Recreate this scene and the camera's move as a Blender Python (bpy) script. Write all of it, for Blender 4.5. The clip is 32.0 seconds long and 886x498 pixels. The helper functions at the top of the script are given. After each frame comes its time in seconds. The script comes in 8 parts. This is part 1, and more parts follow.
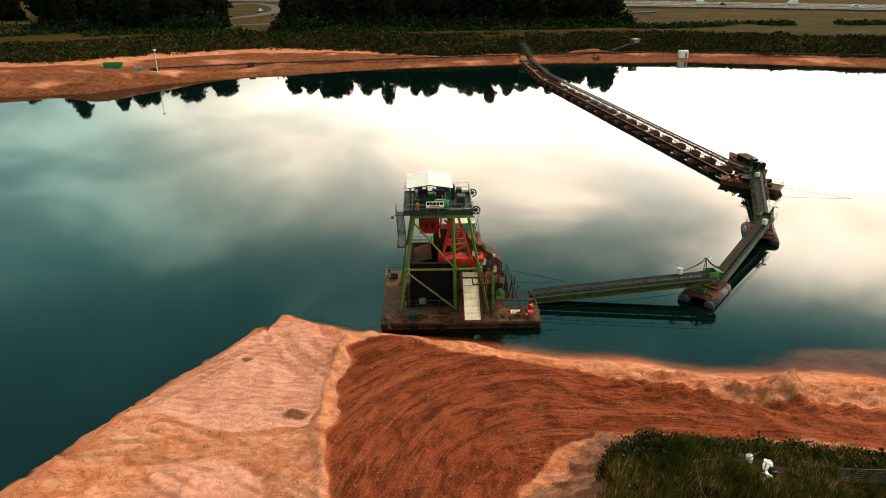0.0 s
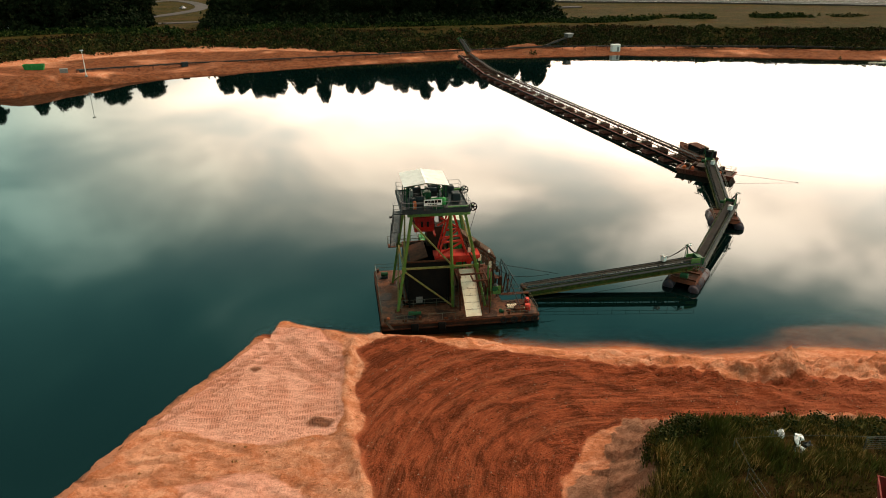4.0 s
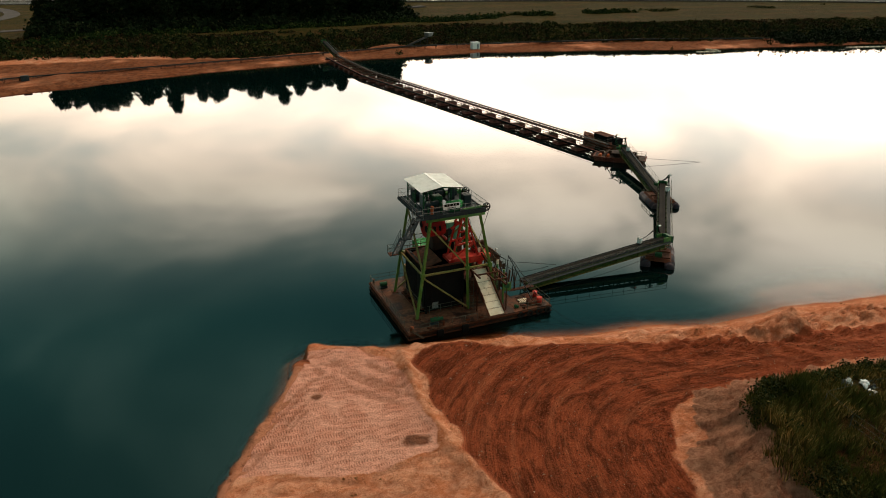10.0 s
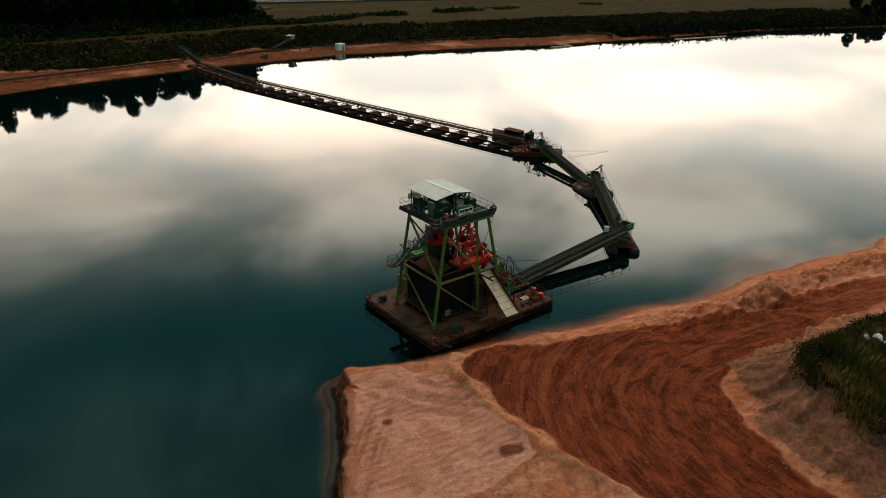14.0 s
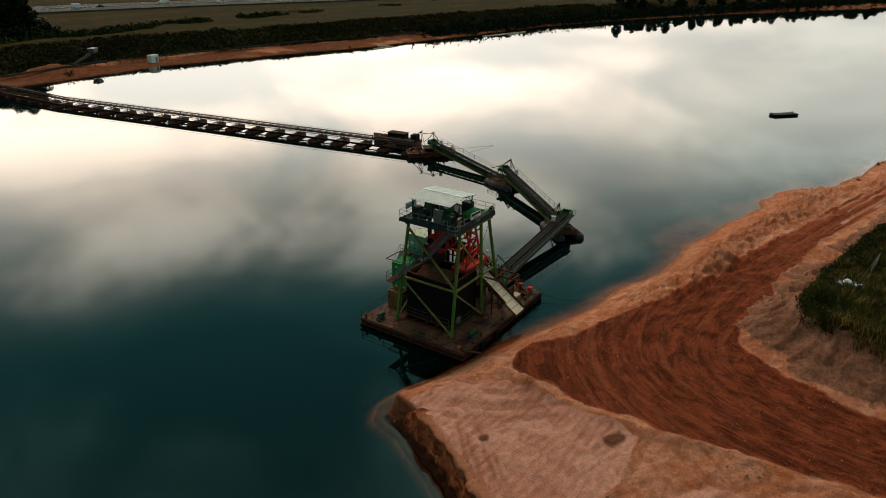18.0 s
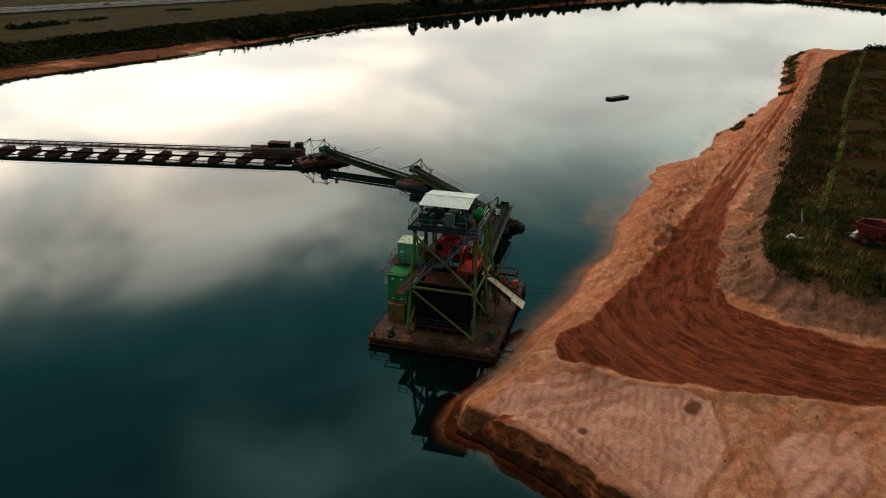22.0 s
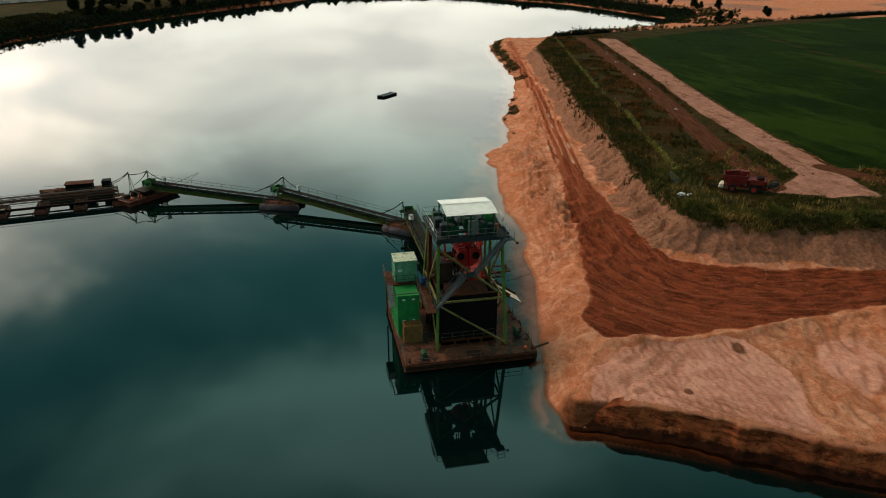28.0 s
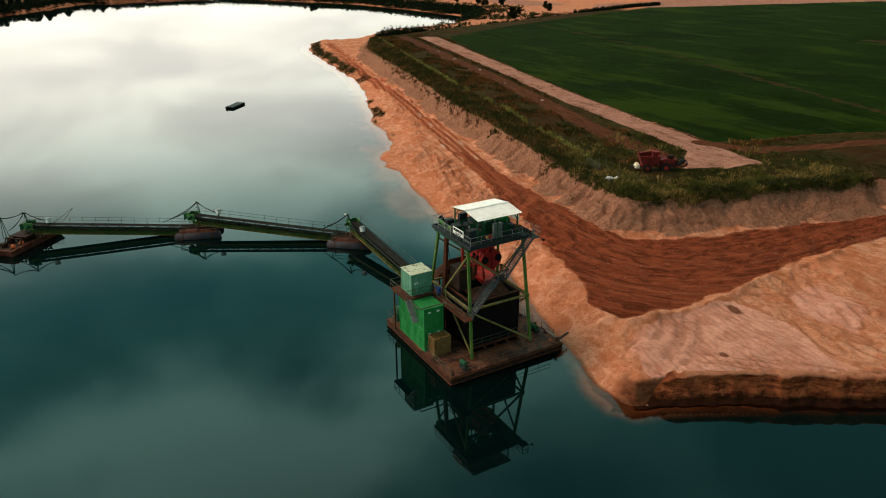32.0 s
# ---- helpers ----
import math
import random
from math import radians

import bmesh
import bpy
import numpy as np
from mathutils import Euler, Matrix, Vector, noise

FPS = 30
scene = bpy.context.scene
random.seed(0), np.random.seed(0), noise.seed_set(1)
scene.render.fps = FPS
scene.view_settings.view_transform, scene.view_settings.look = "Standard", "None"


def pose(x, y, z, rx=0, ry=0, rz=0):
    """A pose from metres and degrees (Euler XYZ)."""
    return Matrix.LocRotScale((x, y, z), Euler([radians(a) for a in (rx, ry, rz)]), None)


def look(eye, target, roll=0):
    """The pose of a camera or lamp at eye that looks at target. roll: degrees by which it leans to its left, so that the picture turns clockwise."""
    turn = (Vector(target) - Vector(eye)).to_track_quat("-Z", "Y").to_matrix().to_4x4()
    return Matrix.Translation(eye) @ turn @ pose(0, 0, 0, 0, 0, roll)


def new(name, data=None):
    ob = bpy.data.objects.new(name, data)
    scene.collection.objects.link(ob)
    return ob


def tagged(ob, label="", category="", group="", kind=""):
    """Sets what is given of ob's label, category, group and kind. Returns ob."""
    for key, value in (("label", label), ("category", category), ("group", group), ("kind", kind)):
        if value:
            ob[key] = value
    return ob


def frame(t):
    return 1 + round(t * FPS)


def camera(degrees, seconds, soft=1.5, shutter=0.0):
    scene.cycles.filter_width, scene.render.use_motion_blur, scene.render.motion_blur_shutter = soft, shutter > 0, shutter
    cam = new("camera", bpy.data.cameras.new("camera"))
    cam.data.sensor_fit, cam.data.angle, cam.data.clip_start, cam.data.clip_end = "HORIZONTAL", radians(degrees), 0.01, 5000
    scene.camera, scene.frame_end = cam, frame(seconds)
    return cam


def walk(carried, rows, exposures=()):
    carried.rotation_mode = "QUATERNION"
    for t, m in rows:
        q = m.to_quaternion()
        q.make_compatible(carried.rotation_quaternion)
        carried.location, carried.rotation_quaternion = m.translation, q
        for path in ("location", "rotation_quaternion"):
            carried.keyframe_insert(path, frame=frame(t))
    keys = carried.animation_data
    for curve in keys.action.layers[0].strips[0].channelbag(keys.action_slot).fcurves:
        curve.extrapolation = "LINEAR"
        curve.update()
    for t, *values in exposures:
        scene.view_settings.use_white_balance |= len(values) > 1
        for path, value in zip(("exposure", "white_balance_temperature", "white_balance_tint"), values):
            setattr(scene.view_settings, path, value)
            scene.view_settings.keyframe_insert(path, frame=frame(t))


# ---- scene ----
cam = camera(64.7, 32.0, 1.0)
METRES, EYE, TILT, LEAN, TURN = 160.0, 41.65, -23.3, 0.0, 0.0
SKY, SUN = 1.08, 3.15
ROWS = [
    (0.0, 0.0, 0.0, 0.0, 0.0, 0.0, -0.0),
    (0.5, -0.0051, 0.0008, -0.0008, -0.53, 0.0, 0.2),
    (1.0, -0.0105, 0.0016, -0.0019, -1.09, 0.01, 0.41),
    (1.5, -0.0162, 0.0025, -0.0028, -1.77, -0.01, 0.69),
    (2.0, -0.0224, 0.0029, -0.0032, -2.75, -0.02, 1.09),
    (2.5, -0.0292, 0.003, -0.0024, -3.74, -0.1, 1.5),
    (3.0, -0.0364, 0.0031, -0.0011, -4.48, -0.21, 1.82),
    (3.5, -0.0441, 0.0032, 0.0007, -5.22, -0.35, 2.11),
    (5.5, -0.0792, 0.0071, 0.0052, -8.91, -0.59, 3.63),
    (6.0, -0.0891, 0.0089, 0.0059, -9.94, -0.65, 4.06),
    (6.5, -0.0995, 0.0109, 0.0069, -11.02, -0.74, 4.46),
    (7.0, -0.1098, 0.0131, 0.0079, -12.1, -0.83, 4.98),
    (7.5, -0.1211, 0.0158, 0.0091, -13.29, -0.94, 5.41),
    (8.0, -0.1325, 0.0187, 0.0104, -14.49, -1.06, 5.91),
    (8.5, -0.1443, 0.0223, 0.0119, -15.76, -1.22, 6.39),
    (9.0, -0.1563, 0.0264, 0.0131, -17.05, -1.32, 6.9),
    (9.5, -0.1688, 0.031, 0.0146, -18.42, -1.46, 7.42),
    (10.0, -0.1816, 0.0359, 0.0168, -19.85, -1.69, 7.91),
    (10.5, -0.1944, 0.0415, 0.0188, -21.31, -1.88, 8.48),
    (11.0, -0.2075, 0.0473, 0.0216, -22.8, -2.11, 9.0),
    (11.5, -0.2208, 0.0537, 0.0247, -24.38, -2.38, 9.57),
    (12.0, -0.2342, 0.0609, 0.0277, -26.03, -2.64, 10.15),
    (12.5, -0.2478, 0.0687, 0.0313, -27.8, -2.97, 10.76),
    (13.0, -0.2616, 0.0772, 0.0351, -29.64, -3.32, 11.38),
    (13.5, -0.2752, 0.0863, 0.0399, -31.56, -3.75, 12.06),
    (15.5, -0.3288, 0.1312, 0.0598, -39.92, -5.67, 14.7),
    (16.0, -0.342, 0.144, 0.0649, -42.17, -6.2, 15.44),
    (16.5, -0.3547, 0.1581, 0.0701, -44.51, -6.8, 16.16),
    (17.0, -0.3664, 0.1719, 0.0756, -46.8, -7.43, 16.9),
    (17.5, -0.3775, 0.1868, 0.0815, -49.18, -8.14, 17.57),
    (18.0, -0.388, 0.2025, 0.0876, -51.58, -8.87, 18.13),
    (18.5, -0.3978, 0.2172, 0.0933, -53.86, -9.53, 18.76),
    (19.0, -0.4069, 0.233, 0.0994, -56.23, -10.28, 19.28),
    (19.5, -0.4144, 0.2485, 0.1054, -58.47, -11.07, 19.73),
    (20.0, -0.4218, 0.2646, 0.1119, -60.82, -11.89, 20.23),
    (20.5, -0.429, 0.2813, 0.1183, -63.23, -12.7, 20.67),
    (21.0, -0.4356, 0.2974, 0.126, -65.62, -13.6, 21.16),
    (21.5, -0.4412, 0.3151, 0.133, -68.15, -14.5, 21.46),
    (22.0, -0.4456, 0.3319, 0.14, -70.6, -15.38, 21.88),
    (22.5, -0.4489, 0.3498, 0.1473, -73.14, -16.34, 22.11),
    (23.0, -0.4527, 0.3664, 0.155, -75.59, -17.26, 22.46),
    (23.5, -0.4542, 0.3843, 0.162, -78.13, -18.24, 22.62),
    (24.0, -0.4568, 0.4012, 0.1698, -80.54, -19.16, 22.86),
    (24.5, -0.4567, 0.4191, 0.1767, -83.06, -20.14, 22.93),
    (25.0, -0.4576, 0.4363, 0.1843, -85.56, -21.11, 23.09),
    (25.5, -0.4571, 0.4537, 0.192, -88.1, -22.12, 23.16),
    (27.5, -0.4498, 0.523, 0.2222, -98.14, -26.0, 23.03),
    (28.0, -0.4454, 0.5403, 0.2294, -100.67, -26.97, 22.88),
    (28.5, -0.4407, 0.5573, 0.237, -103.16, -27.93, 22.73),
    (29.0, -0.4348, 0.5739, 0.244, -105.63, -28.89, 22.53),
    (29.5, -0.4288, 0.5905, 0.2518, -108.1, -29.85, 22.35),
    (30.0, -0.4217, 0.6065, 0.259, -110.54, -30.78, 22.11),
    (30.5, -0.4138, 0.6227, 0.2663, -113.0, -31.7, 21.81),
    (31.0, -0.4054, 0.6383, 0.2731, -115.36, -32.55, 21.46),
    (31.5, -0.3963, 0.654, 0.28, -117.74, -33.41, 21.09),
    (32.0, -0.3867, 0.6688, 0.2864, -120.09, -34.22, 20.7),
]
walk(cam, [(t, pose(0, 0, EYE, TILT, LEAN, TURN) @ pose(METRES * x, METRES * y, METRES * z, 90 + pitch, roll, yaw)) for t, x, y, z, yaw, pitch, roll in ROWS],
     [(0.0, -0.25, 7400, 19), (5.0, -0.55, 7400, 19), (9.0, -0.97, 7250, 18), (13.0, -1.42, 6800, 14), (19.0, -1.58, 6600, 12), (25.0, -1.4, 6550, 11), (28.0, -1.3, 6600, 11), (32.0, -1.01, 6700, 13)])

# ---- world and sun: bright broken overcast, the sun veiled low in the north-east ----
SUN_AZ, SUN_EL = 48.0, 56.0          # degrees clockwise from +y, and up
sun_dir = Vector((math.sin(radians(SUN_AZ)) * math.cos(radians(SUN_EL)), math.cos(radians(SUN_AZ)) * math.cos(radians(SUN_EL)), math.sin(radians(SUN_EL))))
world = bpy.data.worlds.new("sky")
scene.world = world
world.use_nodes = True
wt = world.node_tree
wt.nodes.clear()




def wmath(op, a, b=None, c=None, clamp=False):
    n = wt.nodes.new("ShaderNodeMath")
    n.operation, n.use_clamp = op, clamp
    for i, v in enumerate((a, b, c)):
        if v is None:
            continue
        if isinstance(v, (int, float)):
            n.inputs[i].default_value = v
        else:
            wt.links.new(v, n.inputs[i])
    return n.outputs[0]


def wrange(v, a, b, lo=0.0, hi=1.0):
    n = wt.nodes.new("ShaderNodeMapRange")
    n.interpolation_type = "SMOOTHSTEP"
    wt.links.new(v, n.inputs[0])
    for i, x in zip((1, 2, 3, 4), (a, b, lo, hi)):
        n.inputs[i].default_value = x
    return n.outputs[0]


def wmix(f, a, b, kind="MIX"):
    n = wt.nodes.new("ShaderNodeMix")
    n.data_type, n.blend_type = "RGBA", kind
    for s, v in ((n.inputs[0], f), (n.inputs[6], a), (n.inputs[7], b)):
        if isinstance(v, (int, float)):
            s.default_value = v
        elif isinstance(v, tuple):
            s.default_value = (*v, 1)
        else:
            wt.links.new(v, s)
    return n.outputs[2]


nishita = wt.nodes.new("ShaderNodeTexSky")
nishita.sky_type, nishita.sun_disc = "NISHITA", False
nishita.sun_elevation, nishita.sun_rotation = radians(SUN_EL), radians(SUN_AZ)
coords = wt.nodes.new("ShaderNodeTexCoord").outputs["Generated"]
sep = wt.nodes.new("ShaderNodeSeparateXYZ")
wt.links.new(coords, sep.inputs[0])
up = wmath("MAXIMUM", sep.outputs[2], 0.0)
flat = wmath("ADD", up, 0.20)
comb = wt.nodes.new("ShaderNodeCombineXYZ")
wt.links.new(wmath("DIVIDE", sep.outputs[0], flat), comb.inputs[0])
wt.links.new(wmath("DIVIDE", sep.outputs[1], flat), comb.inputs[1])
cloud = wt.nodes.new("ShaderNodeTexNoise")
wt.links.new(comb.outputs[0], cloud.inputs["Vector"])
cloud.inputs["Scale"].default_value, cloud.inputs["Detail"].default_value, cloud.inputs["Roughness"].default_value = 1.55, 4.0, 0.48
cloud.inputs["Distortion"].default_value = 0.35
thick = wrange(cloud.outputs["Fac"], 0.33, 0.67)


def facing(azimuth, lo, hi, power):
    """How nearly the sky's direction lies towards an azimuth, 0 to 1."""
    n = wt.nodes.new("ShaderNodeVectorMath")
    n.operation = "DOT_PRODUCT"
    wt.links.new(coords, n.inputs[0])
    n.inputs[1].default_value = (math.sin(radians(azimuth)), math.cos(radians(azimuth)), 0.1)
    return wmath("POWER", wrange(n.outputs["Value"], lo, hi), power)


# a bright strip low in the north-east under a broad veil, a blue-green clearing higher up
strip = wmath("MULTIPLY", facing(68, 0.05, 0.90, 1.0), wrange(up, 0.11, 0.41, 1.0, 0.0))
veil = wmath("MULTIPLY", facing(27, 0.56, 1.0, 1.0), wrange(up, 0.17, 0.48, 1.0, 0.0))
haze = wrange(up, 0.05, 0.50, 1.0, 0.0)
clouds = wmix(haze, (0.27, 1.32, 1.32), (0.95, 1.60, 1.54))
clouds = wmix(veil, clouds, (8.0, 6.4, 5.35), "ADD")
rift = wmix(thick, (0.60, 0.70, 0.72), (1.42, 1.27, 1.15))
clouds = wmix(1.0, clouds, rift, "MULTIPLY")
clouds = wmix(strip, clouds, wmix(thick, (4.1, 3.55, 3.1), (5.0, 4.3, 3.7)), "ADD")
wisp = wmath("MULTIPLY", wrange(cloud.outputs["Fac"], 0.50, 0.66), wrange(up, 0.12, 0.30, 0.2, 1.0))
clouds = wmix(wmath("MULTIPLY", wisp, 0.75), clouds, (1.00, 1.35, 1.20), "ADD")
# soft cloud rolls higher up in the east, and a bright torn roll in the north-east
rolls = wmath("MULTIPLY", wmath("MULTIPLY", wrange(cloud.outputs["Fac"], 0.36, 0.62), facing(66, 0.05, 0.70, 1.0)), wmath("MULTIPLY", wrange(up, 0.46, 0.56), wrange(up, 0.62, 0.74, 1.0, 0.0)))
clouds = wmix(rolls, clouds, (1.15, 2.05, 1.75), "ADD")
torn = wmath("MULTIPLY", wmath("MULTIPLY", wrange(cloud.outputs["Fac"], 0.44, 0.60), facing(38, 0.62, 0.95, 1.0)), wmath("MULTIPLY", wrange(up, 0.30, 0.36), wrange(up, 0.39, 0.46, 1.0, 0.0)))
clouds = wmix(torn, clouds, (4.2, 3.6, 3.1), "ADD")
# Overhead, out of view, is set warm grey to keep the ground's tint neutral
clouds = wmix(wrange(up, 0.66, 0.84), clouds, (1.30, 1.05, 0.88))
clouds = wmix(wmath("MULTIPLY", wmath("MULTIPLY", facing(-35, 0.30, 0.95, 1.0), wrange(up, 0.30, 0.48)), 0.55), clouds, (0.10, 0.50, 0.50))
dim = wrange(up, 0.06, 0.24, 0.57, 1.0)
clouds = wmix(1.0, clouds, dim, "MULTIPLY")
# the unseen south-west sky is dimmed, so that faces turned there stay darker
clouds = wmix(wmath("MULTIPLY", facing(230, -0.15, 0.85, 1.0), 0.62), clouds, (0.10, 0.13, 0.13))
blue = wmix(1.0, nishita.outputs[0], (0.10, 0.10, 0.10), "MULTIPLY")
sky = wmix(0.88, blue, clouds)
back = wt.nodes.new("ShaderNodeBackground")
back.inputs["Strength"].default_value = SKY
wt.links.new(sky, back.inputs["Color"])
wt.links.new(back.outputs[0], wt.nodes.new("ShaderNodeOutputWorld").inputs["Surface"])

sun = new("sun", bpy.data.lights.new("sun", "SUN"))
sun.data.energy, sun.data.angle, sun.data.color = SUN, radians(16), (1.0, 0.76, 0.56)
sun.matrix_world = look((0, 0, 300), Vector((0, 0, 300)) - sun_dir)


# ---- materials ----
class Nodes:
    """A material's node tree, with short calls for the nodes that the surfaces below use."""

    def __init__(self, name):
        self.mat = bpy.data.materials.new(name)
        self.mat.use_nodes = True
        self.t = self.mat.node_tree
        self.bsdf = self.t.nodes["Principled BSDF"]
        self.out = self.t.nodes["Material Output"]

    def put(self, socket, v):
        if isinstance(v, tuple):
            socket.default_value = (*v, 1) if len(v) == 3 and socket.type == "RGBA" else v
        elif isinstance(v, (int, float)):
            socket.default_value = v
        else:
            self.t.links.new(v, socket)

    def node(self, kind, **ins):
        n = self.t.nodes.new(kind)
        for k, v in ins.items():
            self.put(n.inputs[k], v)
        return n

    def pos(self):
        return self.t.nodes.new("ShaderNodeNewGeometry").outputs["Position"]

    def island(self):
        return self.t.nodes.new("ShaderNodeNewGeometry").outputs["Random Per Island"]

    def chance(self):
        return self.t.nodes.new("ShaderNodeObjectInfo").outputs["Random"]

    def attr(self, name):
        n = self.t.nodes.new("ShaderNodeAttribute")
        n.attribute_name = name
        return n.outputs["Fac"]

    def noise(self, vec, scale, detail=4.0, rough=0.55, warp=0.0):
        n = self.node("ShaderNodeTexNoise", Scale=scale, Detail=detail, Roughness=rough, Distortion=warp)
        self.t.links.new(vec, n.inputs["Vector"])
        return n.outputs["Fac"]

    def voro(self, vec, scale, out="Distance"):
        n = self.node("ShaderNodeTexVoronoi", Scale=scale)
        self.t.links.new(vec, n.inputs["Vector"])
        return n.outputs[out]

    def math(self, op, a, b=0.0, clamp=False):
        n = self.t.nodes.new("ShaderNodeMath")
        n.operation, n.use_clamp = op, clamp
        self.put(n.inputs[0], a), self.put(n.inputs[1], b)
        return n.outputs[0]

    def ramp(self, v, a, b, lo=0.0, hi=1.0):
        n = self.t.nodes.new("ShaderNodeMapRange")
        n.interpolation_type = "SMOOTHSTEP"
        for i, x in enumerate((v, a, b, lo, hi)):
            self.put(n.inputs[i], x)
        return n.outputs[0]

    def mix(self, f, a, b, kind="MIX"):
        n = self.t.nodes.new("ShaderNodeMix")
        n.data_type, n.blend_type = "RGBA", kind
        self.put(n.inputs[0], f), self.put(n.inputs[6], a), self.put(n.inputs[7], b)
        return n.outputs[2]

    def stretch(self, vec, x, y, z):
        n = self.t.nodes.new("ShaderNodeMapping")
        self.t.links.new(vec, n.inputs["Vector"])
        n.inputs["Scale"].default_value = (x, y, z)
        return n.outputs[0]

    def bump(self, height, strength, distance):
        n = self.node("ShaderNodeBump", Strength=strength, Distance=distance, Height=height)
        return n.outputs[0]

    def finish(self, colour, rough=0.7, metal=0.0, normal=None, spec=None):
        self.put(self.bsdf.inputs["Base Color"], colour)
        self.put(self.bsdf.inputs["Roughness"], rough)
        self.put(self.bsdf.inputs["Metallic"], metal)
        if spec is not None:
            self.put(self.bsdf.inputs["Specular IOR Level"], spec)
        if normal is not None:
            self.put(self.bsdf.inputs["Normal"], normal)
        return self.mat


def painted(name, colour, worn, rust=(0.10, 0.035, 0.015), amount=0.35, rough=0.5, scale=1.0, streak=True):
    """Weathered paint over steel: faded patches, rust in blotches and running streaks."""
    n = Nodes(name)
    p = n.pos()
    fade = n.noise(p, 0.7 * scale, 5.0)
    c = n.mix(n.ramp(fade, 0.35, 0.7), colour, worn)
    blot = n.noise(p, 2.6 * scale, 8.0, 0.65)
    runs = n.noise(n.stretch(p, 5.0, 5.0, 0.5), 1.3 * scale, 4.0, 0.6)
    m = n.math("MULTIPLY", n.ramp(blot, 0.62 - 0.3 * amount, 0.78 - 0.25 * amount), n.ramp(runs, 0.3, 0.6)) if streak else n.ramp(blot, 0.62 - 0.3 * amount, 0.78 - 0.25 * amount)
    dark = n.mix(n.noise(p, 9.0, 3.0), rust, tuple(v * 0.45 for v in rust))
    c = n.mix(m, c, dark)
    c = n.mix(n.math("MULTIPLY", n.chance(), 0.14), c, tuple(v * 0.6 for v in worn))
    return n.finish(c, n.ramp(blot, 0.3, 0.8, rough, 0.9), 0.0, n.bump(blot, 0.25, 0.01), 0.14)


def plain(name, a, b, scale=2.0, rough=0.7, metal=0.0, bump=0.15, dist=0.01, spec=0.1):
    n = Nodes(name)
    p = n.pos()
    k = n.noise(p, scale, 6.0, 0.6)
    fine = n.noise(p, scale * 9, 4.0, 0.6)
    c = n.mix(n.ramp(k, 0.3, 0.72), a, b)
    c = n.mix(n.math("MULTIPLY", n.ramp(fine, 0.45, 0.8), 0.35), c, tuple(v * 0.5 for v in a))
    return n.finish(c, rough, metal, n.bump(fine, bump, dist), spec)


M_GREEN = painted("faded_green_paint", (0.045, 0.17, 0.045), (0.11, 0.22, 0.06), amount=0.25)
M_LEG = painted("yellowed_green_paint", (0.06, 0.15, 0.025), (0.12, 0.18, 0.04), amount=0.3)
M_BRACE = painted("khaki_brace_paint", (0.17, 0.155, 0.045), (0.25, 0.21, 0.075), amount=0.4)
M_DKGREEN = painted("dark_green_paint", (0.006, 0.058, 0.024), (0.012, 0.080, 0.032), amount=0.3)
M_BOXGREEN = painted("container_green_paint", (0.011, 0.20, 0.045), (0.028, 0.26, 0.07), amount=0.12)
M_MINT = painted("pale_green_paint", (0.09, 0.28, 0.17), (0.15, 0.34, 0.23), amount=0.2)
M_ROOFMINT = painted("weathered_pale_top", (0.55, 0.60, 0.45), (0.40, 0.42, 0.28), amount=0.4, streak=False)
M_RED = painted("red_paint", (0.45, 0.018, 0.012), (0.55, 0.05, 0.03), amount=0.25)
# Red lowered for the roof's shade on the grab; the harvester's rims share it
M_DKRED = painted("darkened_red_paint", (0.30, 0.012, 0.012), (0.38, 0.024, 0.018), amount=0.4)
M_FARMRED = painted("faded_farm_red", (0.13, 0.010, 0.010), (0.20, 0.018, 0.015), amount=0.5)
M_RUST = plain("rusted_steel", (0.115, 0.036, 0.018), (0.045, 0.018, 0.011), 1.6, 0.9, 0.0, 0.5)


def deck_material():
    """Rust-brown deck plate with black oil stains, worn paths and plate-wise shade."""
    n = Nodes("rusted_deck_plate")
    p = n.pos()
    big, mid, fine = n.noise(p, 0.55, 6.0, 0.62, 0.4), n.noise(p, 2.2, 6.0, 0.6), n.noise(p, 11.0, 4.0, 0.7)
    c = n.mix(n.ramp(mid, 0.32, 0.7), (0.095, 0.036, 0.020), (0.19, 0.082, 0.047))
    c = n.mix(n.ramp(n.chance(), 0.0, 1.0, 0.0, 0.35), c, (0.075, 0.030, 0.019))
    c = n.mix(n.ramp(big, 0.46, 0.60, 0.0, 0.88), c, (0.020, 0.011, 0.008))
    c = n.mix(n.ramp(fine, 0.58, 0.75, 0.0, 0.5), c, (0.24, 0.13, 0.085))
    return n.finish(c, n.ramp(big, 0.4, 0.6, 0.9, 0.6), 0.0, n.bump(mid, 0.3, 0.02), 0.12)


M_DECK = deck_material()
M_HULL = painted("tarred_hull", (0.022, 0.014, 0.011), (0.05, 0.024, 0.015), rust=(0.10, 0.035, 0.016), amount=0.45, rough=0.7)
M_BLACK = plain("black_rubber_steel", (0.004, 0.004, 0.004), (0.008, 0.007, 0.006), 1.2, 0.8)
M_DARK = plain("dark_grey_steel", (0.018, 0.026, 0.029), (0.034, 0.040, 0.042), 2.0, 0.6)
M_GALV = plain("galvanised_steel", (0.16, 0.17, 0.17), (0.26, 0.27, 0.26), 3.0, 0.5, 0.4)
M_STAIR = painted("blue_grey_stair_paint", (0.060, 0.075, 0.085), (0.11, 0.125, 0.13), amount=0.35)
M_RAIL = painted("rail_paint", (0.05, 0.065, 0.05), (0.12, 0.115, 0.09), amount=0.5)
M_BELT = plain("conveyor_belt_rubber", (0.014, 0.012, 0.011), (0.032, 0.025, 0.021), 1.4, 0.85)
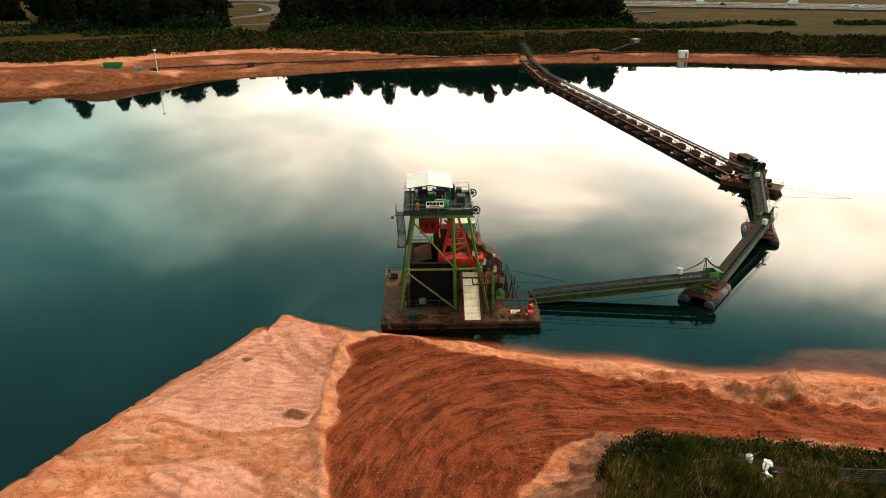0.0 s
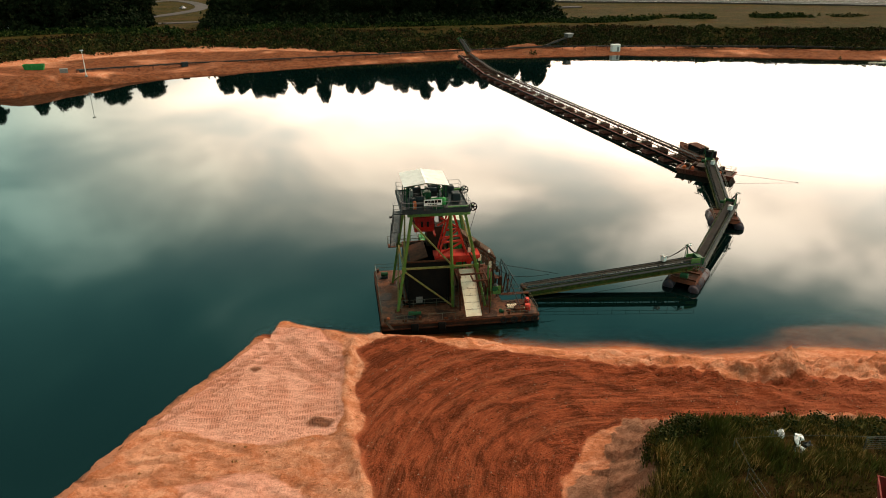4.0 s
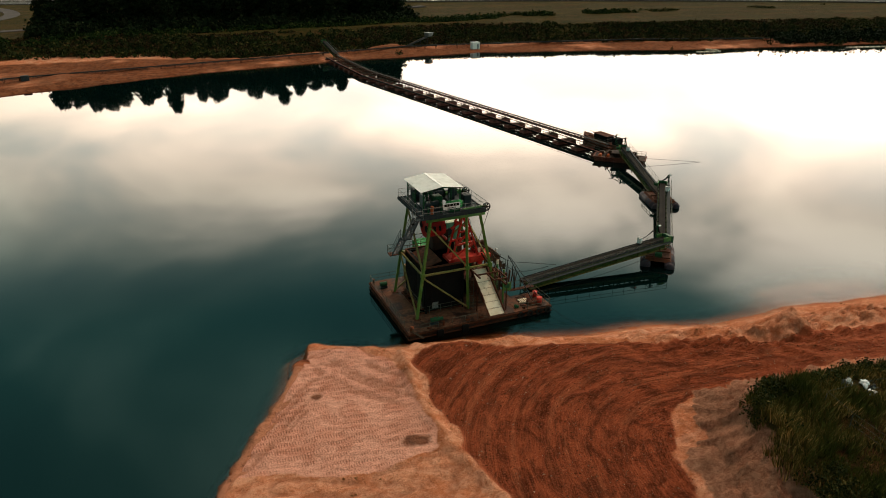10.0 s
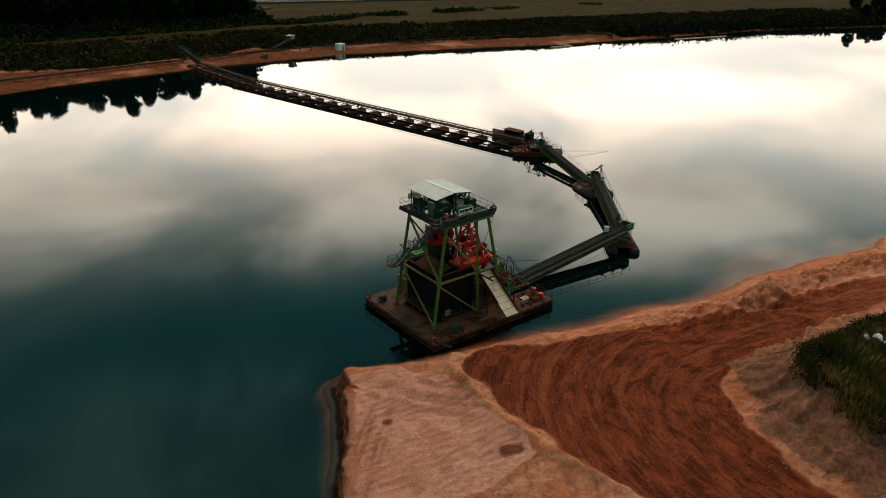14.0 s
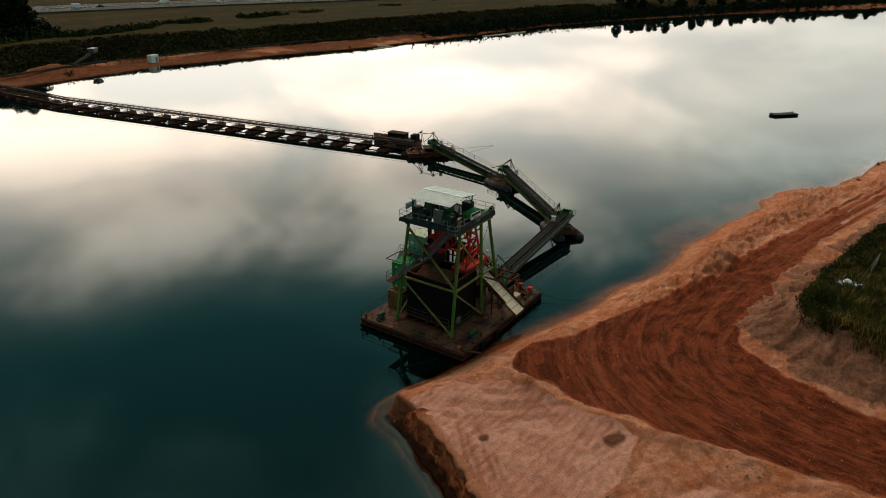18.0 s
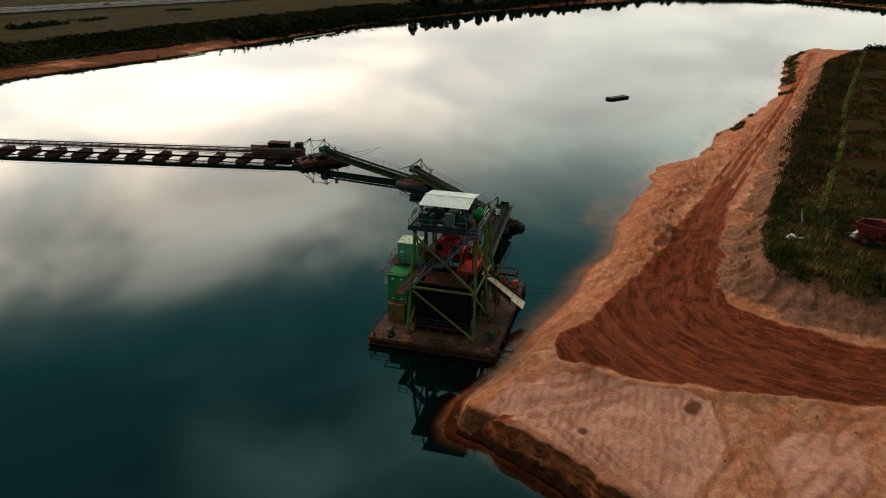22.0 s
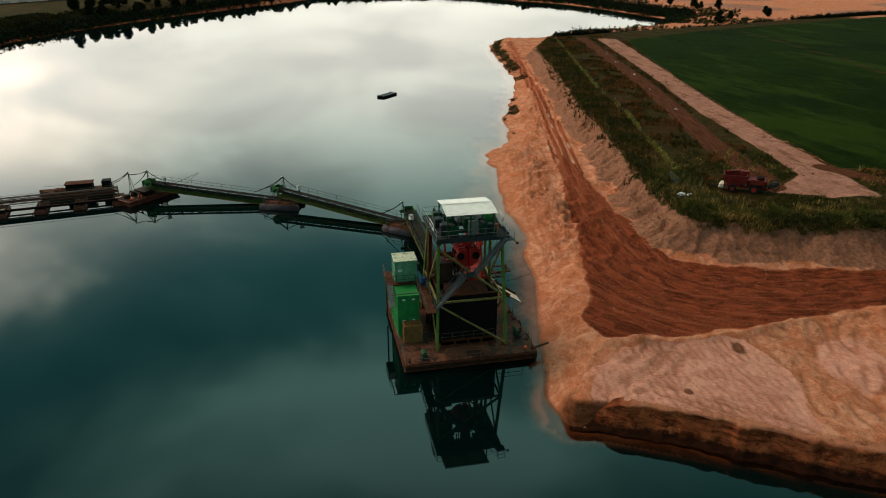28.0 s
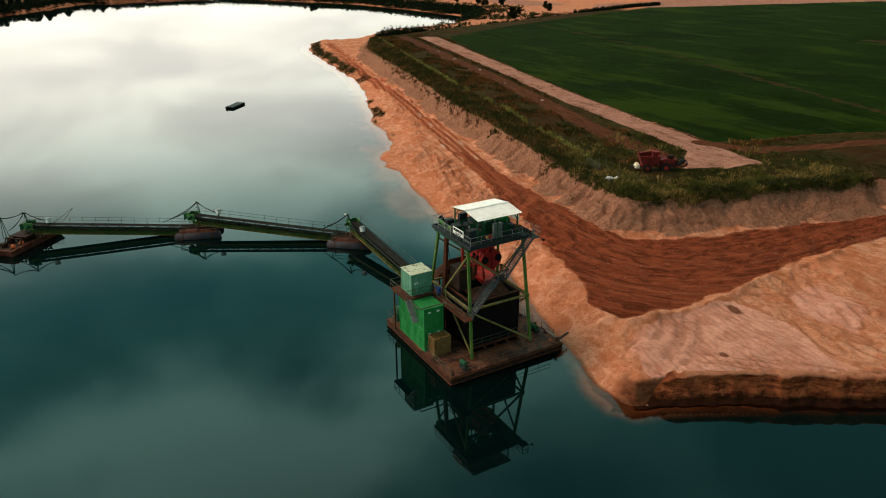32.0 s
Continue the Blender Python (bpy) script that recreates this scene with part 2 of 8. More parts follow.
M_SANDBELT = plain("sand_crusted_steel", (0.085, 0.046, 0.028), (0.045, 0.026, 0.017), 1.3, 0.95, 0.0, 0.5)
M_MOSS = painted("mossy_green_truss", (0.022, 0.060, 0.012), (0.065, 0.085, 0.018), rust=(0.035, 0.018, 0.009), amount=0.5)
M_LICHEN = painted("lichen_yellow_steel", (0.11, 0.085, 0.018), (0.16, 0.115, 0.03), rust=(0.05, 0.022, 0.010), amount=0.45)
M_CREAM = painted("worn_cream_plate", (0.72, 0.58, 0.42), (0.80, 0.70, 0.55), rust=(0.30, 0.16, 0.08), amount=0.3, rough=0.55)
M_OCHRE = painted("ochre_box_paint", (0.20, 0.105, 0.035), (0.25, 0.14, 0.05), amount=0.4)
M_WHITE = plain("white_paint", (0.78, 0.77, 0.74), (0.70, 0.69, 0.66), 3.0, 0.5, 0.0, 0.05)
M_TUBE = painted("violet_grey_tube", (0.035, 0.03, 0.042), (0.06, 0.05, 0.06), amount=0.4)
M_BARGE = painted("red_brown_barge", (0.16, 0.035, 0.025), (0.20, 0.06, 0.04), rust=(0.09, 0.03, 0.014), amount=0.7)
M_ORANGE = plain("orange_float", (0.60, 0.13, 0.05), (0.45, 0.09, 0.03), 3.0, 0.6)
M_GLASS = plain("dark_window_glass", (0.012, 0.015, 0.017), (0.02, 0.022, 0.024), 1.0, 0.08, 0.0, 0.0, 0.01, 0.5)
M_TYRE = plain("tyre_rubber", (0.012, 0.012, 0.012), (0.025, 0.022, 0.02), 4.0, 0.85)
M_ASPHALT = plain("asphalt", (0.055, 0.046, 0.045), (0.085, 0.070, 0.066), 0.12, 0.95)
M_BLUE = plain("blue_plastic", (0.02, 0.05, 0.22), (0.03, 0.07, 0.28), 3.0, 0.5)
M_PLASTIC_BLACK = plain("black_foil", (0.012, 0.012, 0.014), (0.03, 0.03, 0.034), 3.0, 0.3, spec=0.4)
M_PLASTIC_WHITE = plain("white_foil", (0.80, 0.80, 0.80), (0.70, 0.71, 0.72), 3.0, 0.35)
M_BARK = plain("bark", (0.05, 0.032, 0.02), (0.09, 0.06, 0.04), 4.0, 0.9, 0.0, 0.6, 0.03)


def corrugated_roof():
    n = Nodes("corrugated_white_roof")
    p = n.pos()
    k = n.noise(p, 1.1, 5.0)
    c = n.mix(n.ramp(k, 0.35, 0.75), (0.82, 0.82, 0.79), (0.68, 0.68, 0.65))
    return n.finish(c, 0.45)


M_ROOF = corrugated_roof()


def leafy(name, a, b, c, rough=0.8, patch=None):
    n = Nodes(name)
    r = n.island()
    col = n.mix(n.ramp(r, 0.0, 0.6), a, b)
    col = n.mix(n.ramp(r, 0.72, 1.0), col, c)
    big = n.noise(n.pos(), 0.25, 3.0)
    col = n.mix(n.ramp(big, 0.35, 0.7, 0.0, 0.5), col, tuple(v * 0.5 for v in a))
    if patch:
        col = n.mix(n.ramp(n.noise(n.stretch(n.pos(), 1.0, 1.0, 0.2), 0.16, 4.0, 0.6), 0.46, 0.60), col, n.mix(r, patch, tuple(v * 0.4 for v in patch)))
    return n.finish(col, rough, spec=0.03)


M_LEAF = leafy("dark_tree_leaves", (0.007, 0.012, 0.005), (0.012, 0.019, 0.007), (0.020, 0.027, 0.009))
M_BUSH = leafy("green_bush_leaves", (0.010, 0.020, 0.005), (0.020, 0.036, 0.008), (0.055, 0.068, 0.014))
M_SHRUB = leafy("shrub_leaves", (0.016, 0.022, 0.007), (0.038, 0.043, 0.012), (0.125, 0.092, 0.026))
M_GRASS = leafy("tall_dry_grass", (0.060, 0.058, 0.013), (0.20, 0.135, 0.036), (0.72, 0.41, 0.15), patch=(0.105, 0.105, 0.022))
M_BRUSH = leafy("autumn_brush", (0.075, 0.036, 0.011), (0.17, 0.062, 0.018), (0.40, 0.125, 0.034), patch=(0.045, 0.042, 0.011))
M_TURF = leafy("short_green_grass", (0.022, 0.038, 0.008), (0.044, 0.058, 0.012), (0.13, 0.095, 0.028), patch=(0.070, 0.060, 0.016))
M_DKBRUSH = leafy("dark_autumn_brush", (0.060, 0.042, 0.013), (0.14, 0.072, 0.022), (0.38, 0.15, 0.046), patch=(0.055, 0.058, 0.014))
M_SCRUB = leafy("brown_scrub", (0.020, 0.014, 0.006), (0.046, 0.026, 0.011), (0.13, 0.066, 0.026), patch=(0.022, 0.030, 0.007))
M_HEDGE = leafy("yellow_green_hedge", (0.08, 0.085, 0.018), (0.24, 0.21, 0.045), (0.58, 0.46, 0.14))


def ground_material():
    """Sand, wet gravel, weeds and fields, told apart by the ground's own cover attributes."""
    n = Nodes("ground")
    p = n.pos()
    big, mid = n.noise(p, 0.09, 5.0), n.noise(p, 0.5, 8.0, 0.66, 0.6)
    fine, grit = n.noise(p, 2.1, 8.0, 0.72, 0.3), n.noise(p, 6.5, 5.0, 0.75)
    split = n.node("ShaderNodeSeparateXYZ", Vector=p)
    along, across = n.attr("along"), n.attr("across")
    road = n.node("ShaderNodeCombineXYZ", X=across, Y=n.math("MULTIPLY", along, 0.045)).outputs[0]
    streak, streak2 = n.noise(road, 0.95, 6.0, 0.62, 0.15), n.noise(road, 3.1, 5.0, 0.66, 0.1)
    blotch = n.noise(n.node("ShaderNodeCombineXYZ", X=across, Y=n.math("MULTIPLY", along, 0.42)).outputs[0], 0.75, 9.0, 0.74, 0.7)
    # dry and damp sand, with thin crusts and clods, and relief light and shade in its tones
    sand = n.mix(n.ramp(mid, 0.34, 0.66), (0.483, 0.162, 0.075), (0.668, 0.325, 0.199))
    sand = n.mix(n.ramp(big, 0.45, 0.7, 0.0, 0.6), sand, (0.514, 0.162, 0.070))
    sand = n.mix(n.ramp(fine, 0.50, 0.66, 0.0, 0.6), sand, (0.262, 0.082, 0.036))
    sand = n.mix(n.ramp(grit, 0.53, 0.65, 0.0, 0.55), sand, (0.24, 0.075, 0.034))
    sand = n.mix(n.ramp(grit, 0.36, 0.46, 0.4, 0.0), sand, (0.74, 0.42, 0.28))
    # Crust tones also stand for lit crests and shaded hollows of the relief
    crust = n.noise(n.stretch(p, 0.8, 1.5, 1.0), 0.30, 7.0, 0.6, 1.2)
    sand = n.mix(n.ramp(crust, 0.50, 0.58, 0.0, 0.38), sand, (0.40, 0.125, 0.052))
    sand = n.mix(n.ramp(crust, 0.38, 0.46, 0.30, 0.0), sand, (0.74, 0.41, 0.27))
    sand = n.mix(n.ramp(fine, 0.30, 0.44, 0.45, 0.0), sand, (0.760, 0.433, 0.279))
    pale = n.mix(n.ramp(mid, 0.34, 0.68), (0.742, 0.378, 0.276), (0.572, 0.243, 0.163))
    pale = n.mix(n.ramp(fine, 0.50, 0.68, 0.0, 0.5), pale, (0.382, 0.157, 0.099))
    pale = n.mix(n.ramp(grit, 0.52, 0.64, 0.0, 0.5), pale, (0.34, 0.135, 0.085))
    pale = n.mix(n.ramp(grit, 0.36, 0.46, 0.4, 0.0), pale, (0.80, 0.47, 0.36))
    # Tread grooves are also shaded in colour, since soft light barely shows them
    tick = n.math("SINE", n.math("MULTIPLY", n.math("ADD", split.outputs[0], n.math("MULTIPLY", mid, 0.25)), 27.0))
    row = n.math("SINE", n.math("MULTIPLY", n.math("ADD", split.outputs[1], n.math("MULTIPLY", big, 4.0)), 7.4))
    tread = n.math("MULTIPLY", n.math("MULTIPLY", n.ramp(tick, -0.1, 0.7), n.ramp(row, -0.2, 0.4)), n.math("MULTIPLY", n.ramp(mid, 0.36, 0.56), n.ramp(n.attr("pale"), 0.5, 1.0)))
    pale = n.mix(n.math("MULTIPLY", tread, 0.5), pale, (0.360, 0.149, 0.095))
    # wet haul road and gravel
    wet = n.mix(n.ramp(streak, 0.36, 0.64), (0.150, 0.034, 0.015), (0.385, 0.104, 0.048))
    wet = n.mix(n.ramp(streak2, 0.50, 0.72, 0.0, 0.30), wet, (0.488, 0.156, 0.084))
    wet = n.mix(n.ramp(fine, 0.48, 0.66, 0.0, 0.45), wet, (0.445, 0.139, 0.071))
    wet = n.mix(n.ramp(streak2, 0.28, 0.45, 0.30, 0.0), wet, (0.117, 0.023, 0.009))
    wet = n.mix(n.ramp(mid, 0.46, 0.64, 0.0, 0.5), wet, (0.37, 0.125, 0.060))
    wet = n.mix(n.ramp(mid, 0.30, 0.42, 0.5, 0.0), wet, (0.13, 0.032, 0.013))
    stony = n.mix(n.ramp(blotch, 0.38, 0.62), (0.070, 0.016, 0.007), (0.290, 0.068, 0.028))
    stony = n.mix(n.ramp(streak, 0.52, 0.64, 0.0, 0.32), stony, (0.40, 0.125, 0.058))
    stony = n.mix(n.ramp(grit, 0.54, 0.66, 0.0, 0.6), stony, (0.382, 0.130, 0.072))
    stony = n.mix(n.ramp(grit, 0.34, 0.47, 0.75, 0.0), stony, (0.048, 0.011, 0.005))
    wet = n.mix(n.math("MULTIPLY", n.ramp(n.attr("gravel"), 0.5, 1.0), n.ramp(n.math("ADD", along, n.math("MULTIPLY", mid, 30.0)), 100.0, 130.0, 0.9, 0.1)), wet, stony)
    weed = n.mix(n.ramp(mid, 0.35, 0.65), (0.020, 0.017, 0.005), (0.055, 0.036, 0.011))
    weed = n.mix(n.ramp(fine, 0.5, 0.7, 0.0, 0.6), weed, (0.060, 0.044, 0.014))
    weed = n.mix(n.ramp(big, 0.5, 0.66, 0.0, 0.7), weed, (0.055, 0.021, 0.009))
    rows = n.noise(n.stretch(p, 0.35, 2.2, 1.0), 0.8, 5.0)
    crop = n.mix(n.ramp(rows, 0.35, 0.7), (0.006, 0.016, 0.0010), (0.014, 0.031, 0.0016))
    crop = n.mix(n.ramp(mid, 0.52, 0.75, 0.0, 0.6), crop, (0.019, 0.036, 0.005))
    crop = n.mix(n.ramp(n.noise(p, 0.03, 4.0), 0.50, 0.62, 0.0, 0.7), crop, (0.005, 0.012, 0.0008))
    crop = n.mix(n.ramp(n.noise(n.stretch(p, 0.5, 1.6, 1.0), 0.045, 5.0, 0.6), 0.52, 0.64, 0.0, 0.75), crop, (0.026, 0.046, 0.004))
    crop = n.mix(n.ramp(fine, 0.5, 0.7, 0.0, 0.6), crop, (0.0035, 0.0085, 0.0006))
    meadow = n.mix(n.ramp(mid, 0.3, 0.7), (0.018, 0.021, 0.003), (0.056, 0.049, 0.008))
    meadow = n.mix(n.ramp(big, 0.47, 0.56, 0.0, 0.75), meadow, (0.095, 0.066, 0.012))
    meadow = n.mix(n.ramp(fine, 0.5, 0.7, 0.0, 0.6), meadow, (0.016, 0.018, 0.005))
    band = n.noise(n.stretch(p, 0.012, 0.10, 1.0), 1.0, 6.0, 0.65)
    meadow = n.mix(n.ramp(band, 0.50, 0.56, 0.0, 0.8), meadow, (0.018, 0.026, 0.004))
    meadow = n.mix(n.ramp(band, 0.36, 0.45, 0.6, 0.0), meadow, (0.105, 0.075, 0.014))
    stubble = n.mix(n.ramp(mid, 0.3, 0.7), (0.32, 0.138, 0.096), (0.52, 0.25, 0.185))
    stubble = n.mix(n.ramp(streak2, 0.5, 0.7, 0.0, 0.5), stubble, (0.20, 0.09, 0.05))
    stubble = n.mix(n.ramp(fine, 0.50, 0.64, 0.0, 0.75), stubble, (0.20, 0.085, 0.050))
    stubble = n.mix(n.ramp(n.noise(n.stretch(p, 0.10, 0.45, 1.0), 1.0, 6.0, 0.65), 0.5, 0.64, 0.0, 0.7), stubble, (0.155, 0.070, 0.040))
    dirt = n.mix(n.ramp(streak2, 0.35, 0.7), (0.060, 0.020, 0.010), (0.155, 0.055, 0.027))

    def edge(name, rag=0.5):
        return n.ramp(n.math("ADD", n.attr(name), n.math("MULTIPLY", n.math("SUBTRACT", mid, 0.5), rag)), 0.35, 0.65)

    c = n.mix(edge("pale", 0.6), sand, pale)
    c = n.mix(n.math("MULTIPLY", n.attr("ruts"), n.ramp(fine, 0.3, 0.6, 0.30, 0.60)), c, (0.31, 0.115, 0.062))
    c = n.mix(edge("wet", 0.8), c, wet)
    c = n.mix(1.0, c, (1.06, 0.98, 0.97), "MULTIPLY")
    c = n.mix(edge("meadow", 0.6), c, meadow)
    c = n.mix(edge("weed", 0.9), c, weed)
    c = n.mix(edge("stubble", 0.5), c, stubble)
    c = n.mix(edge("dirt", 0.5), c, dirt)
    c = n.mix(edge("crop", 0.12), c, crop)
    # Puddles are pale matte patches, the sky's reflection put into their colour
    c = n.mix(n.ramp(n.attr("puddle"), 0.25, 0.8, 0.0, 0.65), c, (0.62, 0.42, 0.33))
    scree = n.mix(n.ramp(fine, 0.34, 0.66), (0.185, 0.078, 0.047), (0.36, 0.172, 0.110))
    scree = n.mix(n.ramp(mid, 0.52, 0.66, 0.0, 0.55), scree, (0.20, 0.088, 0.050))
    scree = n.mix(n.ramp(grit, 0.56, 0.70, 0.0, 0.4), scree, (0.13, 0.062, 0.036))
    c = n.mix(n.math("MULTIPLY", n.ramp(n.attr("slope"), 0.15, 0.5), n.ramp(mid, 0.25, 0.45, 0.65, 0.95)), c, scree)
    strata = n.noise(n.stretch(p, 0.7, 0.7, 2.2), 0.8, 6.0, 0.65, 0.6)
    # Dark layers serve damp sand and the shade painted on ledges and bank
    moist_shade = n.mix(n.ramp(strata, 0.38, 0.62), (0.055, 0.015, 0.006), (0.17, 0.052, 0.021))
    c = n.mix(n.ramp(n.math("ADD", n.attr("damp_shade"), n.math("MULTIPLY", n.math("SUBTRACT", mid, 0.5), 0.5)), 0.3, 0.8, 0.0, 0.85), c, moist_shade)
    h = n.math("ADD", n.math("MULTIPLY", fine, 0.8), n.math("MULTIPLY", grit, 0.35))
    h = n.math("ADD", h, n.math("MULTIPLY", n.math("MULTIPLY", streak2, n.attr("wet")), 1.2))
    h = n.math("SUBTRACT", h, n.math("MULTIPLY", tread, 0.25))
    return n.finish(c, 0.95, 0.0, n.bump(h, 1.0, 0.35), 0.015)


M_GROUND = ground_material()


def cut_bank_material():
    """Layered red-brown earth of a freshly cut bank, wet and black along the waterline."""
    n = Nodes("cut_bank_earth")
    p = n.pos()
    z = n.node("ShaderNodeSeparateXYZ", Vector=p).outputs[2]
    layer = n.noise(n.stretch(p, 0.35, 0.35, 1.7), 1.0, 7.0, 0.68, 0.8)
    rough, fine = n.noise(p, 1.3, 7.0, 0.65), n.noise(p, 6.0, 5.0, 0.7)
    c = n.mix(n.ramp(layer, 0.36, 0.62), (0.10, 0.020, 0.008), (0.36, 0.092, 0.034))
    c = n.mix(n.ramp(rough, 0.52, 0.70, 0.0, 0.7), c, (0.50, 0.155, 0.060))
    # Crest painted lighter, partly dry crust, partly the light that catches it
    c = n.mix(n.ramp(z, 2.6, 2.9, 0.0, 0.8), c, (0.50, 0.20, 0.115))
    c = n.mix(n.ramp(rough, 0.30, 0.44, 0.7, 0.0), c, (0.030, 0.010, 0.005))
    c = n.mix(n.ramp(fine, 0.5, 0.7, 0.0, 0.4), c, (0.040, 0.014, 0.007))
    wetline = n.ramp(n.math("ADD", z, n.math("MULTIPLY", n.math("SUBTRACT", rough, 0.5), 1.2)), 0.5, 1.1, 0.92, 0.0)
    c = n.mix(wetline, c, (0.012, 0.005, 0.003))
    return n.finish(c, 0.9, 0.0, n.bump(n.math("ADD", rough, n.math("MULTIPLY", fine, 0.5)), 1.0, 0.25), 0.05)


M_CUT = cut_bank_material()



def water_material():
    """Turbid green lake water: clear over the shallows, opaque where it is deep; ripples only millimetres high."""
    n = Nodes("lake_water")
    p = n.pos()
    t = n.t
    t.nodes.remove(n.bsdf)
    deep = n.ramp(n.attr("depth"), 0.0, 1.9)
    tint = n.mix(n.ramp(n.noise(p, 0.02, 3.0), 0.35, 0.7), (0.0004, 0.0044, 0.0041), (0.0005, 0.0058, 0.0055))
    body = n.node("ShaderNodeBsdfDiffuse", Color=tint).outputs[0]
    clear = n.node("ShaderNodeBsdfTransparent", Color=(0.72, 0.70, 0.60)).outputs[0]
    under = n.node("ShaderNodeMixShader", Fac=deep)
    t.links.new(clear, under.inputs[1]), t.links.new(body, under.inputs[2])
    patch = n.ramp(n.noise(p, 0.03, 3.0), 0.48, 0.62)
    rip = n.math("MULTIPLY", n.noise(n.stretch(p, 1.0, 1.6, 1.0), 1.1, 3.0), patch)
    bump = n.bump(rip, 0.05, 0.02)
    gloss = n.node("ShaderNodeBsdfGlossy", Color=(1.0, 1.0, 1.0), Roughness=0.03, Normal=bump).outputs[0]
    fres = n.node("ShaderNodeFresnel", IOR=1.33, Normal=bump).outputs[0]
    top = n.node("ShaderNodeMixShader", Fac=fres)
    t.links.new(under.outputs[0], top.inputs[1]), t.links.new(gloss, top.inputs[2])
    t.links.new(top.outputs[0], n.out.inputs["Surface"])
    return n.mat


M_WATER = water_material()


# ---- the ground and the lake ----
def value_noise(x, y, seed):
    xi, yi = np.floor(x).astype(np.int64), np.floor(y).astype(np.int64)
    xf, yf = x - xi, y - yi
    u, v = xf * xf * (3 - 2 * xf), yf * yf * (3 - 2 * yf)

    def lattice(a, b):
        k = (a * 374761393 + b * 668265263 + seed * 974711) & 0xFFFFFFFF
        k = ((k ^ (k >> 13)) * 1274126177) & 0xFFFFFFFF
        return ((k ^ (k >> 16)) & 0xFFFF) / 65535.0
    return (lattice(xi, yi) * (1 - u) + lattice(xi + 1, yi) * u) * (1 - v) + (lattice(xi, yi + 1) * (1 - u) + lattice(xi + 1, yi + 1) * u) * v


def fbm(x, y, size, octaves=4, seed=1):
    total, amp, k = 0.0, 0.5, 1.0 / size
    for i in range(octaves):
        total = total + amp * (value_noise(x * k, y * k, seed + 17 * i) - 0.5) * 2
        amp, k = amp * 0.5, k * 2.03
    return total


def near_line(x, y, line):
    """Distance to a polyline, its sign (left of it plus), and the length along it."""
    best, side, along = np.full(x.shape, 1e9), np.zeros(x.shape), np.zeros(x.shape)
    run = 0.0
    for (ax, ay), (bx, by) in zip(line[:-1], line[1:]):
        dx, dy = bx - ax, by - ay
        ll = math.hypot(dx, dy)
        t = np.clip(((x - ax) * dx + (y - ay) * dy) / ll ** 2, 0, 1)
        d = np.hypot(x - ax - t * dx, y - ay - t * dy)
        near = d < best
        best = np.where(near, d, best)
        side = np.where(near, np.sign(dx * (y - ay) - dy * (x - ax)), side)
        along = np.where(near, run + t * ll, along)
        run += ll
    return best, side, along


def inside(x, y, poly):
    hit = np.zeros(x.shape, bool)
    for (ax, ay), (bx, by) in zip(poly, poly[1:] + poly[:1]):
        if ay != by:
            hit ^= ((ay > y) != (by > y)) & (x < (bx - ax) * (y - ay) / (by - ay) + ax)
    return hit


def signed(x, y, poly):
    """Distance to a closed outline, plus inside it."""
    d, _, _ = near_line(x, y, poly + poly[:1])
    return np.where(inside(x, y, poly), d, -d)


def ease(v, a, b):
    t = np.clip((v - a) / (b - a), 0, 1)
    return t * t * (3 - 2 * t)


SHORE_SOUTH = [(-120, -90), (-60, 2), (-40, 34), (-32, 49.8), (-28, 57), (-25.2, 62.3), (-22.6, 66.8), (-21, 70), (-20.4, 73.2), (-18.8, 74.2), (-15, 73.8), (-10, 72), (-6, 71.2), (0, 70), (7, 68),
               (13.5, 66), (21, 65.5), (30, 63.2), (40, 63.2), (50, 62), (62, 59.5), (78, 58.5), (88, 50.5), (102, 47), (122, 42), (140, 37), (158, 30), (185, 23.5),
               (212, 20), (250, 15.5), (274, 11), (296, 3), (294, -18), (320, -44), (350, -108), (404, -151)]
SHORE_NORTH = [(480, -145), (577, -134), (640, -105), (760, -40), (720, 90), (592, 149), (497, 191), (424, 220), (374, 238), (328, 248), (268, 253), (194, 262), (146, 274),
               (96, 284), (33, 280), (-18, 268), (-55, 255), (-80, 243), (-95, 234), (-110, 220), (-135, 213), (-220, 205), (-330, 60), (-300, -90)]
LAKE = SHORE_SOUTH + SHORE_NORTH
PLATEAU = [(-6, -60), (-2, -12), (0.5, 2), (3, 16), (5.5, 26), (8.5, 34), (9.5, 40), (11, 44), (15.5, 46), (25, 45), (35, 43.5), (56, 38.5), (83, 34), (123, 25.5),
           (166, 16.5), (210, 8), (246, -8), (262, -45), (284, -109), (312, -169), (340, -240), (600, -700), (600, -4600), (-4600, -4600), (-4600, -60)]
TRACK = [(-4, -20), (-4.5, 20), (-4, 40), (0, 51), (8, 54.5), (18, 53.5), (36, 51.5), (72, 43.5), (137, 28.5), (210, 14.5), (272, 2)]
GRAVEL = [(-9.7, 62.6), (-8.9, 64.8), (-6.6, 66.0), (-3.6, 66.0), (-0.6, 64.4), (4, 62.4), (12, 60.5), (20, 58.2), (32, 55.2), (46, 51.2), (64, 46.6), (64, 44.6), (46, 46.4), (34, 47.2), (18, 48.4), (10, 47.5), (5.5, 42), (3.5, 34), (1, 23), (-3, 0), (-8, -20), (-16, -20),
          (-8, 8), (-7.5, 25), (-8.3, 40), (-10.0, 49.5), (-10.4, 56)]
PALE = [(-19.6, 71.0), (-14, 69.6), (-11.9, 66.6), (-11.5, 60.4), (-11.5, 54.6), (-11.8, 50.4), (-18.5, 49.2), (-25, 51.2), (-30.4, 53.2), (-29.5, 54.8), (-25.6, 60), (-22.4, 66)]
PALE_LOW = [(-25, 45.5), (-17, 46.5), (-12.5, 42.5), (-13.5, 36.5), (-21, 39)]
